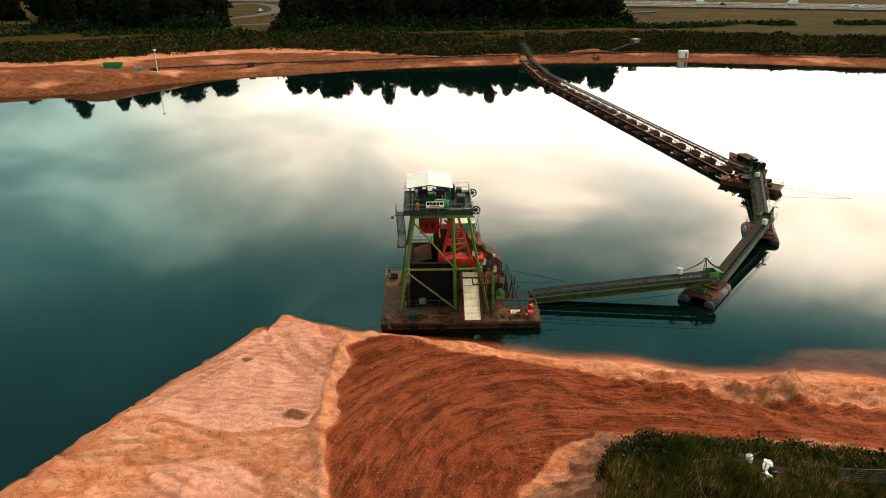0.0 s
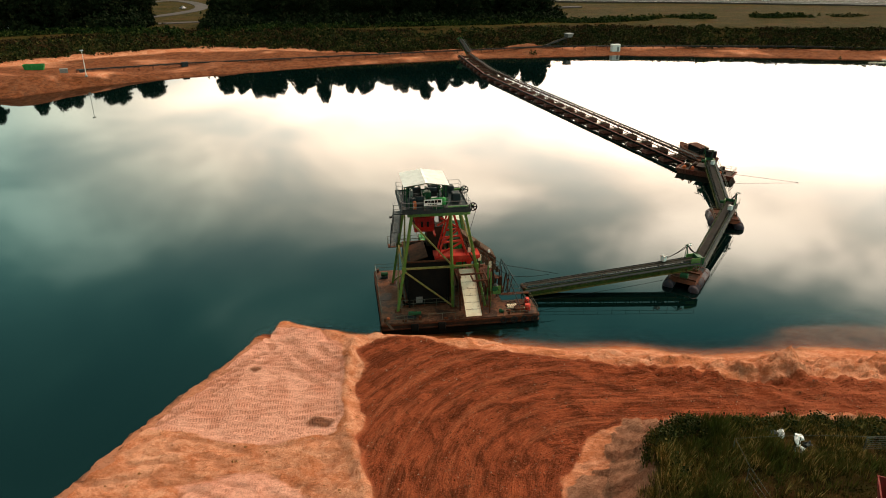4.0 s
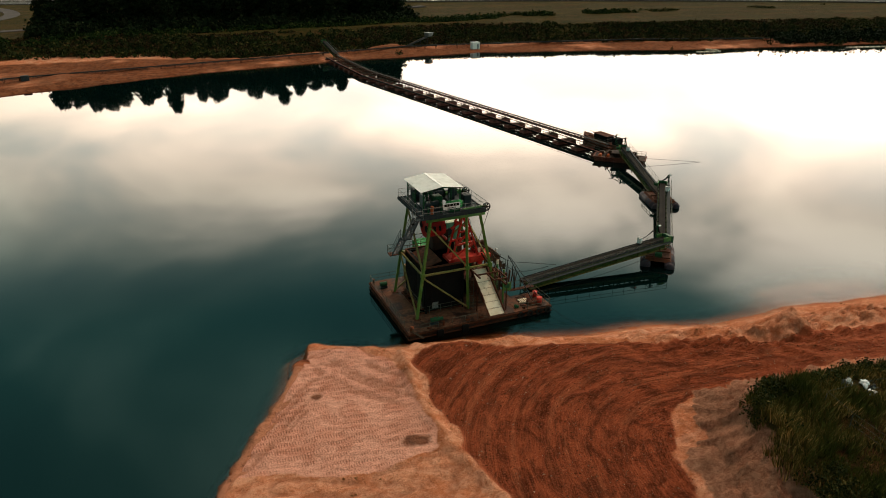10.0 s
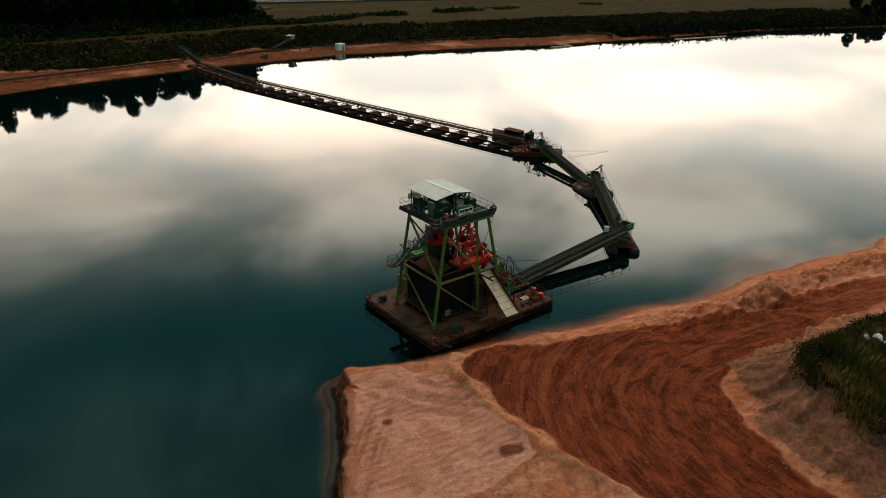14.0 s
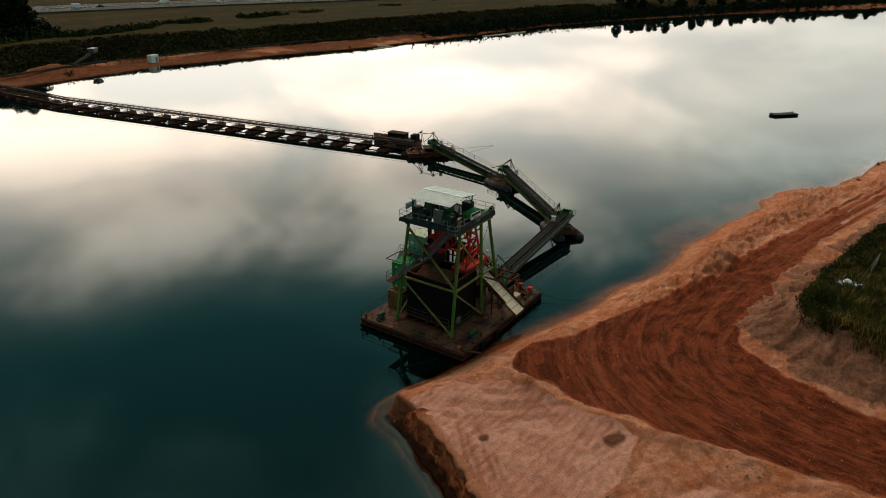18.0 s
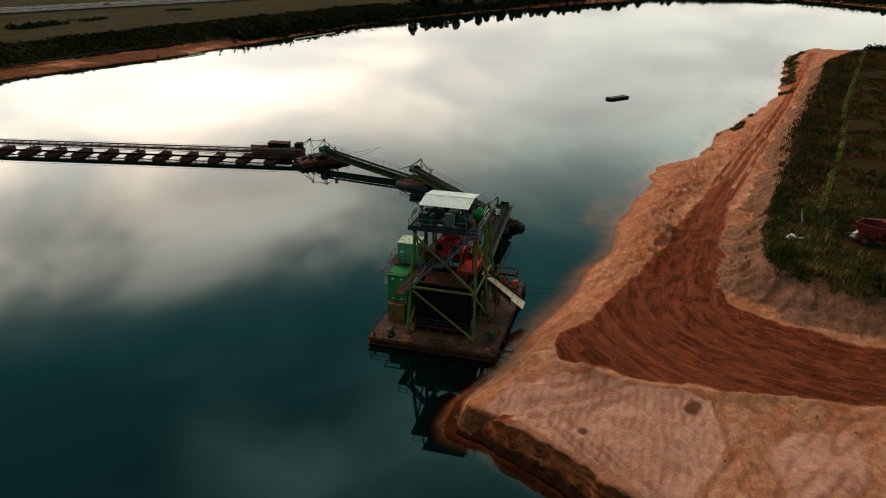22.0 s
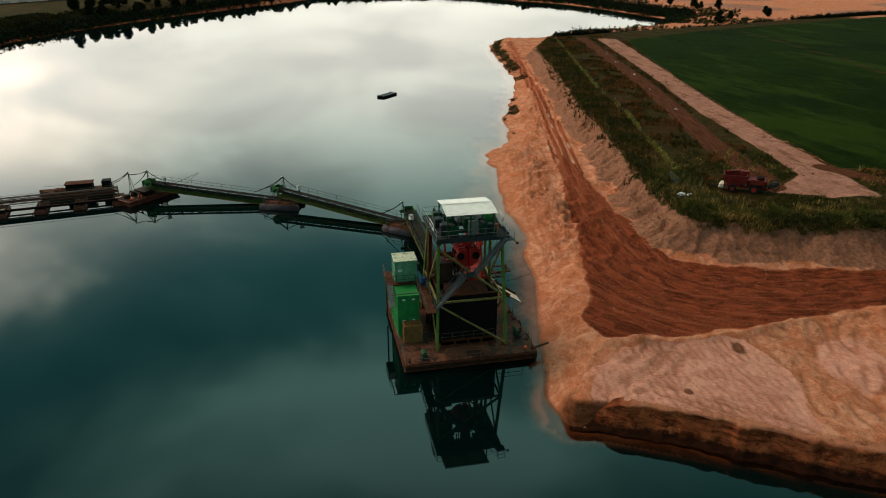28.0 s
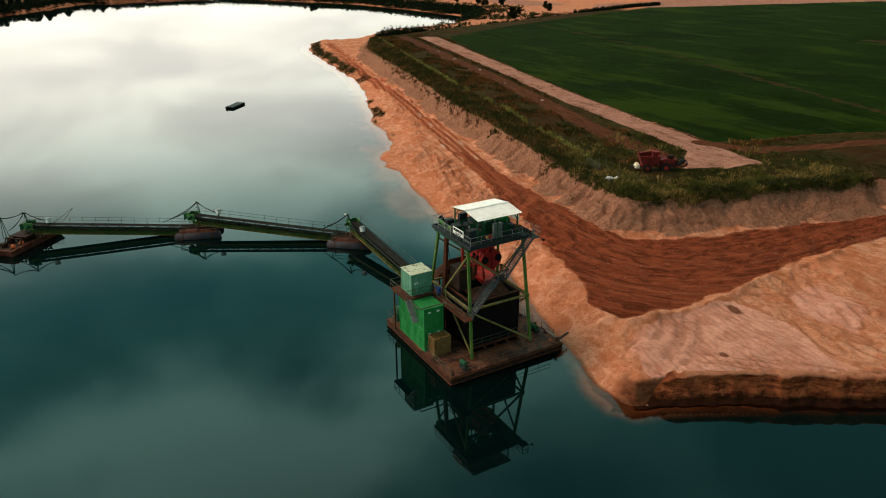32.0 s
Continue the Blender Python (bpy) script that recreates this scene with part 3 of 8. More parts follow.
FENCE = [(27, 35), (31, 36), (40, 34), (57, 30), (78, 25), (121, 17), (164, 7), (246, -12)]
FIELD = [(228, -39), (129, -12.8), (90, -4.2), (62, 1.6), (33, 6), (22, -33), (-20, -120), (-60, -220), (90, -172), (131, -187), (116, -200), (-60, -300), (200, -520), (285, -456), (318, -285), (326, -250), (260, -93)]
FURROW = [(254, -110), (153, -90), (85, -67), (45, -54), (14, -44)]
SANDTRACK = [(236, -28), (226, -26.8), (141, -8), (79.6, 6.5), (43.3, 12.6), (30, 15.6), (26, 21), (21.7, 25.2), (18.6, 18), (17.2, 10.5), (31, 7.4), (51, 4.3), (90.6, -3.3), (212, -32), (232, -36)]


def rounded(line, times=3):
    """A polyline with its corners cut, again and again."""
    for _ in range(times):
        out = [line[0]]
        for (ax, ay), (bx, by) in zip(line[:-1], line[1:]):
            out += [(0.75 * ax + 0.25 * bx, 0.75 * ay + 0.25 * by), (0.25 * ax + 0.75 * bx, 0.25 * ay + 0.75 * by)]
        line = out + [line[-1]]
    return line


TRACK = rounded(TRACK)
PUDDLES = [(70.8, 46.3, 2.6), (91.2, 38.8, 2.8), (59.2, 44.7, 1.9), (71.3, 41.4, 3.0), (104, 35.5, 2.4)]
TERRACE, UPLAND = 2.95, 7.15


def ground_height(x, y):
    wob = fbm(x, y, 7.0, 4, 3)
    near = np.where(y < 140, 1.0, 0.0)
    d = -signed(x, y, LAKE) + np.clip(np.abs(x) / 60, 0.35, 1) * 1.3 * fbm(x, y, 5.0, 4, 5) * np.where(y < 140, 1, 1.5) + near * ease(x, 20, 32) * (1.5 * fbm(x, y, 11.0, 2, 7) + 0.8 * (np.abs(fbm(x, y, 5.5, 3, 9)) - 0.2))
    # lake bed
    west = ease(-x, 13.0, 22.0) * ease(y, 20, 40)
    bed = -0.05 - 0.30 * np.clip(-d, 0, 1.0) * (1 - west) - (0.34 + 0.40 * ease(-x, -4, 10) + 0.5 * west * (1 - ease(y, 55, 70))) * np.clip(-d - 1.0 * near * (1 - west), 0, 26)
    for mx, my, r in ((44, 66.5, 6), (53, 65.0, 8), (64, 62, 6), (86, 56, 6), (108, 49, 6)):
        bed = np.maximum(bed, -0.70 - 1.5 * np.clip(np.hypot(x - mx, (y - my) * 1.6) / r - 0.6 + 0.5 * wob, 0, 9))
    # south side: steep cut bank on the west of the spit, washed slopes elsewhere
    slope = np.where(x < -14, 5.2, 5.6 + 2.6 * ease(x, 10, 40))
    gully = np.abs(fbm(x, y, 3.2, 3, 11))
    rise = ease(d, -0.25, 1.0 * slope) * (1 - 0.35 * gully * ease(d, 0, 2) * (1 - ease(d, slope, slope + 2)))
    cut = ease(d, 0.7, 2.0)
    rise = rise * (1 - west) + cut * west
    crust = ease(x, 8, 22) * ease(d, 0.2, 2.0) * ease(17 - d, 0, 6)
    south = (TERRACE + 0.20 * wob + 0.13 * fbm(x, y, 1.5, 4, 21)) * rise + crust * (1.0 * (0.42 - np.abs(fbm(x, y, 4.5, 4, 23))) - 0.22) * rise
    q = fbm(x * 0.6, y * 1.5, 6.0, 5, 25) * 5
    south = south + ease(x, 8, 18) * ease(d, 0.3, 1.5) * ease(14 - d, 0, 7) * 0.82 * (np.floor(q) + ease(q - np.floor(q), 0.62, 0.95) - q) * rise
    # heaped and slumped sand along the east shore: ledges, chutes and hummocks
    wx, wy = x + 2.2 * fbm(x, y, 6.0, 3, 301), y + 2.2 * fbm(x, y, 6.0, 3, 303)
    ledge = fbm(wx * 0.55, wy * 1.2, 5.0, 4, 305) * 4
    ledge = np.floor(ledge) + ease(ledge - np.floor(ledge), 0.70, 0.96) - ledge
    heap = 0.75 * ledge + 1.3 * (0.30 - np.abs(fbm(wx, wy, 5.5, 4, 307))) + 0.45 * (0.25 - np.abs(fbm(wx, wy, 1.9, 3, 309)))
    heaps = ease(x, 12, 26) * ease(d, 0.4, 2.2) * ease(13.5 - 4.0 * ease(x, 70, 130) - d, 0, 5) * (1 - 0.55 * ease(x, 80, 160))
    south = south + heaps * heap * rise
    _, sg, along = near_line(x, y, TRACK)
    across = near_line(x, y, TRACK)[0] * sg
    rut = (value_noise(across * 1.05 + 1.2 * fbm(x, y, 9, 3, 33), along * 0.05, 31) - 0.5) * 0.20 + (value_noise(across * 3.1 + 2.0 * fbm(x, y, 6, 3, 35), along * 0.11, 37) - 0.5) * 0.09 + 0.10 * fbm(x, y, 1.1, 3, 39)
    gm = ease(signed(x, y, GRAVEL) + 1.3 * fbm(x, y, 4.0, 4, 27), -0.6, 0.8)
    lane = np.where(x > 20, ease(5.5 - np.abs(across), 0, 2), 0)
    south = south + rut * np.maximum(gm, lane) * rise
    # berm between the pale tip and the gravel
    bd, _, _ = near_line(x, y, [(-7.6, 68.4), (-10.2, 66.0), (-10.9, 61), (-11.1, 54.6), (-10.8, 49.6), (-9.4, 43), (-8.4, 26)])
    south = south + 0.55 * np.exp(-(bd / 0.60) ** 2) * (0.8 + 0.6 * wob + 0.5 * fbm(x, y, 1.2, 3, 47))
    pm = np.maximum(ease(signed(x, y, PALE) + 1.2 * fbm(x, y, 4.0, 4, 43), -0.5, 0.9), 0.7 * ease(signed(x, y, PALE_LOW) + 2.2 * fbm(x, y, 4.0, 4, 49), -1.0, 1.8))
    south = south + pm * (0.16 * np.abs(fbm(x, y * 0.6, 3.0, 4, 45)) - 0.05)
    south = south + pm * 0.04 * np.sin((y * 0.96 + x * 0.28 + 0.5 * wob) * 7.0) * (0.5 + value_noise(x * 0.4, y * 0.4, 41))
    for mx, my, r, h in ((33.4, 57.3, 2.3, 1.5), (30.4, 58.6, 1.7, 0.7), (17.2, 63.6, 1.8, 0.7), (-3.0, 67.6, 2.0, 0.35), (3.5, 66.2, 1.6, 0.45), (24.0, 61.5, 2.2, 0.4), (46.0, 58.6, 3.0, 0.8), (56, 55, 3.0, 0.6),
                         (-27.5, 39.0, 4.0, 1.0), (-20.5, 41.0, 3.5, 0.7), (-14, 33, 4, 0.6)):
        south = south + h * np.exp(-(((x - mx) ** 2 + (y - my) ** 2) / r ** 2)) * (1 + 0.5 * fbm(x, y, 1.6, 3, 51)) * rise
    loose = (1 - pm) * (1 - gm) * rise * ease(d, 0.5, 2.0) * ease(40 - x, 0, 20)
    south = south + loose * (0.55 * (0.28 - np.abs(fbm(wx, wy, 4.2, 4, 311))) + 0.22 * (0.25 - np.abs(fbm(wx, wy, 1.5, 3, 313))) + 0.07 * fbm(x, y, 0.7, 2, 315))
    s = signed(x, y, PLATEAU) + 0.9 * fbm(x, y, 4.5, 3, 61) * ease(y, -30, 10) + 0.5 * np.abs(fbm(x, y, 1.8, 2, 67))
    inset = 2.6 - 1.5 * ease(x, 22, 60)
    climb = np.clip((s + 5.0) / (5.0 + inset), 0, 1)
    _, _, edge_run = near_line(x, y, PLATEAU)
    climb = climb ** 1.35 * (1 - 0.16 * np.abs(fbm(x, y, 2.0, 3, 71)) * (1 - climb) * 4 * climb)
    runnel = np.clip(value_noise(edge_run * 0.42 + 0.6 * wob, s * 0.12, 77) - 0.42, 0, 1) + 0.6 * np.abs(value_noise(edge_run * 1.3, s * 0.3, 79) - 0.5)
    block = value_noise(edge_run * 0.17 + 0.8 * wob, s * 0.09 + 7.0, 87) + 0.5 * value_noise(edge_run * 0.45, s * 0.35 + 0.6 * wob, 89)
    climb = np.clip(climb + 0.55 * (np.floor(block * 3.2) / 3.2 + 0.16 - block) * 4 * climb * (1 - climb) * ease(x, -8, 2), 0, 1)
    ravine = np.clip(value_noise(edge_run * 0.21 + 0.5 * wob, s * 0.05, 83) - 0.58, 0, 1) * 2.6
    runnel = 0.8 * runnel + ravine * (0.6 + 0.4 * ease(x, 25, 10))
    climb = climb - 0.55 * runnel * 4 * climb * (1 - climb) * ease(x, -8, 2)
    south = south + (UPLAND - TERRACE) * climb + 0.18 * climb * fbm(x, y, 9, 3, 73) + 0.9 * fbm(x, y, 2.4, 4, 75) * climb * (1 - climb)
    # north side: sandy berth, vegetated embankment, level land with the highway
    wide = 12.0 + 28 * ease(-x, -5, 80)
    flatter = 0.45 + 0.55 * ease(-x, 0, 60)
    north = ((0.95 + 0.25 * wob) * ease(d, -0.4, 4.0) + 0.9 * ease(d, 3, wide + 4)) * flatter
    climb_n = ease(d, wide, wide + 34)
    north = north + (6.2 + 1.0 * (1 - flatter)) * climb_n + 0.5 * climb_n * (1 - climb_n) * 4 * fbm(x, y, 6, 3, 81)
    for mx, my, r, h in ((-112, 228, 9, 2.6), (-103, 236, 10, 2.2), (-132, 236, 14, 2.8), (-150, 228, 14, 3.0), (-92, 245, 9, 1.6), (-60, 266, 9, 1.2), (-42, 284, 8, 2.0), (62, 300, 9, 1.6)):
        north = north + h * np.exp(-(((x - mx) ** 2 + (y - my) ** 2) / r ** 2)) * ease(d, 0, 6)
    east = 3.0 * ease(d, -0.5, 14) + 0.6 * fbm(x, y, 30, 3, 91)
    land = np.where(y < 140, south, north)
    far = ease(x, 330, 400) * ease(260 - y, 60, 90)
    land = land * (1 - far) + east * far
    return np.where(d > -0.25, np.maximum(land - 0.3 * (1 - rise) * west * near, -0.06 - (0.06 + 0.4 * (1 - ease(y, 50, 66))) * west * near), bed), d, s - inset, across, along, gm, pm, climb, climb_n


def steps(lo, hi, spec):
    """Grid lines from lo to hi; spec: (a, b, spacing), growing gently outside."""
    def gap(v):
        best = 1e9
        for a, b, g in spec:
            best = min(best, g + 0.085 * max(a - v, v - b, 0))
        return best
    out = [lo]
    while out[-1] < hi:
        out.append(out[-1] + gap(out[-1] + 0.5 * gap(out[-1])))
    return np.array(out)


def grid_mesh(name, xs, ys, z, keep=None):
    nx, ny = len(xs), len(ys)
    X, Y = np.meshgrid(xs, ys)
    co = np.stack([X.ravel(), Y.ravel(), z.ravel()], 1).astype(np.float32)
    i = (np.arange(ny - 1)[:, None] * nx + np.arange(nx - 1)[None, :]).ravel()
    quads = np.stack([i, i + 1, i + nx + 1, i + nx], 1)
    used = None
    if keep is not None:
        quads = quads[keep.ravel()[quads].any(1)]
        used = np.unique(quads)
        back = np.zeros(nx * ny, np.int64)
        back[used] = np.arange(len(used))
        quads, co = back[quads], co[used]
    me = bpy.data.meshes.new(name)
    me.vertices.add(len(co)), me.loops.add(quads.size), me.polygons.add(len(quads))
    me.vertices.foreach_set("co", co.ravel())
    me.loops.foreach_set("vertex_index", quads.ravel().astype(np.int32))
    me.polygons.foreach_set("loop_start", np.arange(0, quads.size, 4, dtype=np.int32))
    me.polygons.foreach_set("use_smooth", np.ones(len(quads), bool))
    me.update(calc_edges=True)
    return me, used


def set_attr(me, name, values):
    me.attributes.new(name, "FLOAT", "POINT").data.foreach_set("value", values.astype(np.float32).ravel())


gx = steps(-5000, 5000, [(-34, 14, 0.24), (-40, 62, 0.34), (62, 130, 0.75), (130, 300, 1.8), (-160, -40, 3.0), (300, 640, 6.0)])
gy = steps(-5000, 5000, [(34, 73, 0.24), (18, 75, 0.34), (-40, 18, 0.9), (75, 90, 0.8), (205, 300, 1.3), (300, 345, 2.2), (-240, -40, 4.0), (345, 560, 5.0)])
GX, GY = np.meshgrid(gx, gy)
height, to_lake, to_upland, across, along, gravel, pale, climb, climb_n = ground_height(GX, GY)
is_south = GY < 140
ruts = np.zeros_like(GX)
for line in ([(-18.4, 66.0), (-16.9, 62.6), (-15.0, 60.3), (-12.3, 58.0)], [(-16.5, 68.6), (-16.0, 66.4), (-14.2, 63.2), (-11.9, 60.9)], [(-18.8, 68.2), (-17.6, 65.2), (-16.1, 62.3), (-13.6, 59.4)], [(-15.0, 69.2), (-13.6, 66.2), (-12.0, 64.0)],
             [(-20.5, 61.6), (-23.8, 58.0), (-27.9, 54.0)], [(-12.4, 49.4), (-12.5, 47.5), (-14.6, 45.0)], [(-10.7, 47.6), (-11.0, 45.9), (-13.3, 43.2)], [(-17.5, 48.4), (-14.5, 48.8), (-11.4, 48.7)], [(-19.4, 63.4), (-23.1, 59.9), (-26.4, 55.6)],
             [(-25.1, 50.4), (-21.9, 49.2), (-18.7, 47.4)], [(-14.6, 47.4), (-18.4, 47.1), (-25.3, 46.1)], [(-22.8, 43.6), (-19.1, 41.1), (-14.7, 38.2)], [(-21.3, 40.5), (-15.4, 37.8), (-10.5, 35.0)], [(-31, 47), (-25, 47.5), (-18, 45.2), (-10.5, 41)], [(-26, 36), (-20, 40), (-13, 40), (-8.8, 34)],
             [(12, 64), (22, 61.5), (34, 60.5), (48, 57.5)], [(16, 62.5), (30, 59.5), (44, 57), (60, 52.5)]):
    bd, _, _ = near_line(GX, GY, rounded(line))
    ruts = np.maximum(ruts, np.exp(-((bd - 0.85) / 0.22) ** 2))
ruts *= ease(fbm(GX, GY, 3.0, 3, 151), -0.5, -0.05) * is_south
height = height - 0.16 * ruts * (to_lake > 1.0)
ground_me, _ = grid_mesh("ground", gx, gy, height)
ground = tagged(new("ground", ground_me), "orange sand and wet red gravel pit ground with weedy banks and green fields", "ground", kind="structure")
ground_me.materials.append(M_GROUND)
on_top = ease(to_upland, -1.6, 0.2) * is_south
field = ease(signed(GX, GY, FIELD), -0.6, 0.6)
furrow, _, _ = near_line(GX, GY, FURROW)
furrow = ease(2.2 + 0.8 * fbm(GX, GY, 9, 2, 321) - furrow, 0, 1.4) * field
st = ease(signed(GX, GY, SANDTRACK), -1.0, 1.0)
lane = np.where(GX > 15, ease(3.1 + 1.2 * fbm(GX, GY, 9, 3, 29) - np.abs(across + 0.3), 0, 1.8), 0) * is_south * (to_lake > 0)
tracks = np.zeros_like(GX)
for o, w in ((-2.3, 0.38), (-0.7, 0.42), (0.7, 0.36), (2.2, 0.40)):
    tracks = np.maximum(tracks, np.exp(-((across + 0.4 * fbm(GX, GY, 14, 2, 181) - o) / w) ** 2))
lane = lane * (1 - ease(GX, 36, 60) * (1 - (0.33 + 0.67 * tracks)))
weed_s = on_top * (1 - field) * (1 - st)
south_far = ease(-GY, 190, 260) * is_south
weed_n = np.where(is_south, 0, np.clip((climb_n - 0.16 * ease(-GX, -10, 60)) * 7.0 + 0.5 * fbm(GX, GY, 12, 4, 163), 0, 1) * ease(climb_n, 0.03, 0.09))
meadow_n = np.where(is_south, 0, ease(climb_n, 0.75, 1.0))
dl, _, _ = near_line(GX, GY, [(25, 24.5), (33.4, 21.8), (49.7, 19.6), (80, 11.8), (117, 2.9), (240, -22.8)])
dirt = ease(3.4 - dl, 0, 1.6) * on_top
for line, w in (([(300, -228), (215, -209), (131, -189)], 1.6), ([(34, 8), (24, 4), (14, -33), (-30, -125)], 2.2), ([(232, -60), (100, -95), (-10, -130)], 0.9)):
    dl, _, _ = near_line(GX, GY, line)
    dirt = np.maximum(dirt, ease(w - dl, -0.4, 0.8) * on_top * (0.9 if w > 1 else 0.45))
bank_weed = np.clip((climb - 0.55) * 2.2, 0, 1) * is_south * ease(GX, 22, 60)
shore_weed = ease(GX, 110, 240) * is_south * ease(9 - to_lake, 0, 6) * ease(to_lake, 0.5, 2) * 0.7
set_attr(ground_me, "ruts", ruts * (to_lake > 0.5))
spot = np.maximum(np.exp(-(((GX + 13.7) / 1.5 + 0.7 * fbm(GX, GY, 2, 3, 167)) ** 2 + ((GY - 52) / 0.9 + 0.7 * fbm(GX, GY, 2, 3, 169)) ** 2)), np.exp(-(((GX + 20.1) / 0.7 + 0.6 * fbm(GX, GY, 1.5, 3, 165)) ** 2 + ((GY - 61.3) / 0.5) ** 2)))
set_attr(ground_me, "gravel", gravel * is_south)
set_attr(ground_me, "pale", np.maximum(np.maximum(pale, 0.1 * ease(climb, 0.05, 0.3) * is_south), 0))
set_attr(ground_me, "wet", np.maximum(np.maximum(gravel, lane), 0) * (1 - ease(climb, 0.03, 0.15)))
set_attr(ground_me, "weed", np.clip(furrow + np.maximum(np.maximum(weed_s, weed_n), np.maximum(bank_weed * 0.62, shore_weed)) - meadow_n * 0.45 - south_far, 0, 1))
set_attr(ground_me, "meadow", np.maximum(meadow_n, on_top * ease(signed(GX, GY, [(22, -40), (30, 24), (10, 42), (-3, 0), (-6, -60)]), -1, 1) * 0.8))
set_attr(ground_me, "crop", np.where(is_south, field * (1 - 0.75 * furrow), 0))
puddle = np.zeros_like(GX)
for px, py, rx in PUDDLES:
    puddle = np.maximum(puddle, np.exp(-((((GX - px) * 0.97 - (GY - py) * 0.23) / rx) ** 2 + (((GX - px) * 0.23 + (GY - py) * 0.97) / 0.34) ** 2)))
set_attr(ground_me, "puddle", puddle)
set_attr(ground_me, "stubble", np.maximum(st, south_far * ease(fbm(GX, GY, 160, 2, 95), 0.0, 0.12) * 0.9))
set_attr(ground_me, "dirt", np.clip(dirt, 0, 1))
set_attr(ground_me, "slope", ease(climb, 0.04, 0.16) * ease(0.97 - climb, 0, 0.1) * is_south)
set_attr(ground_me, "across", across)
set_attr(ground_me, "along", along)
cutface = ease(-GX, 13.5, 20) * ease(GY, 15, 40) * ease(2.75 - height, 0, 0.8) * (to_lake > -0.6) * (to_lake < 4)
gyy, gxx = np.gradient(height, gy, gx)
steep = np.hypot(gxx, gyy)
# Steep shore ledges darkened: their shade goes into the soil colour
scarp = ease(steep, 0.45, 1.0) * is_south * (to_lake > 0.8) * (climb < 0.05) * ease(GX, 5, 14)
# Bank: random dark patches, plus overhang shade painted below the top edge
bank_dark = 0.45 * ease(climb, 0.70, 0.92) * ease(0.99 - climb, 0, 0.15) + ease(climb, 0.1, 0.4) * ease(0.97 - climb, 0, 0.3) * (0.06 + 0.35 * ease(fbm(GX, GY, 3.0, 4, 157), 0.05, 0.4))
# Mask of damp waterline and spot, painted ledge and bank shade, darker north berth
set_attr(ground_me, "damp_shade", np.maximum.reduce([(0.7 - 0.2 * is_south * ease(GX, -14, -6)) * ease(0.32 - height, 0, 0.32) * (height > -0.2), cutface, spot * 1.2, scarp * 0.5, bank_dark * is_south, np.where(is_south, 0, 0.85 + 0.9 * fbm(GX, GY, 11, 4, 161)) * (1 - ease(climb_n, 0.02, 0.12))]))

water_me, used = grid_mesh("water", gx, gy, np.zeros_like(height), keep=height < 0.15)
set_attr(water_me, "depth", -height.ravel()[used])
water_me.materials.append(M_WATER)
water = tagged(new("water", water_me), "calm green lake water mirroring a bright cloudy sky", "water", kind="structure")


def ground_at(x, y):
    i = min(max(int(np.searchsorted(gx, x)) - 1, 0), len(gx) - 2)
    j = min(max(int(np.searchsorted(gy, y)) - 1, 0), len(gy) - 2)
    u, v = (x - gx[i]) / (gx[i + 1] - gx[i]), (y - gy[j]) / (gy[j + 1] - gy[j])
    return float((height[j, i] * (1 - u) + height[j, i + 1] * u) * (1 - v) + (height[j + 1, i] * (1 - u) + height[j + 1, i + 1] * u) * v)


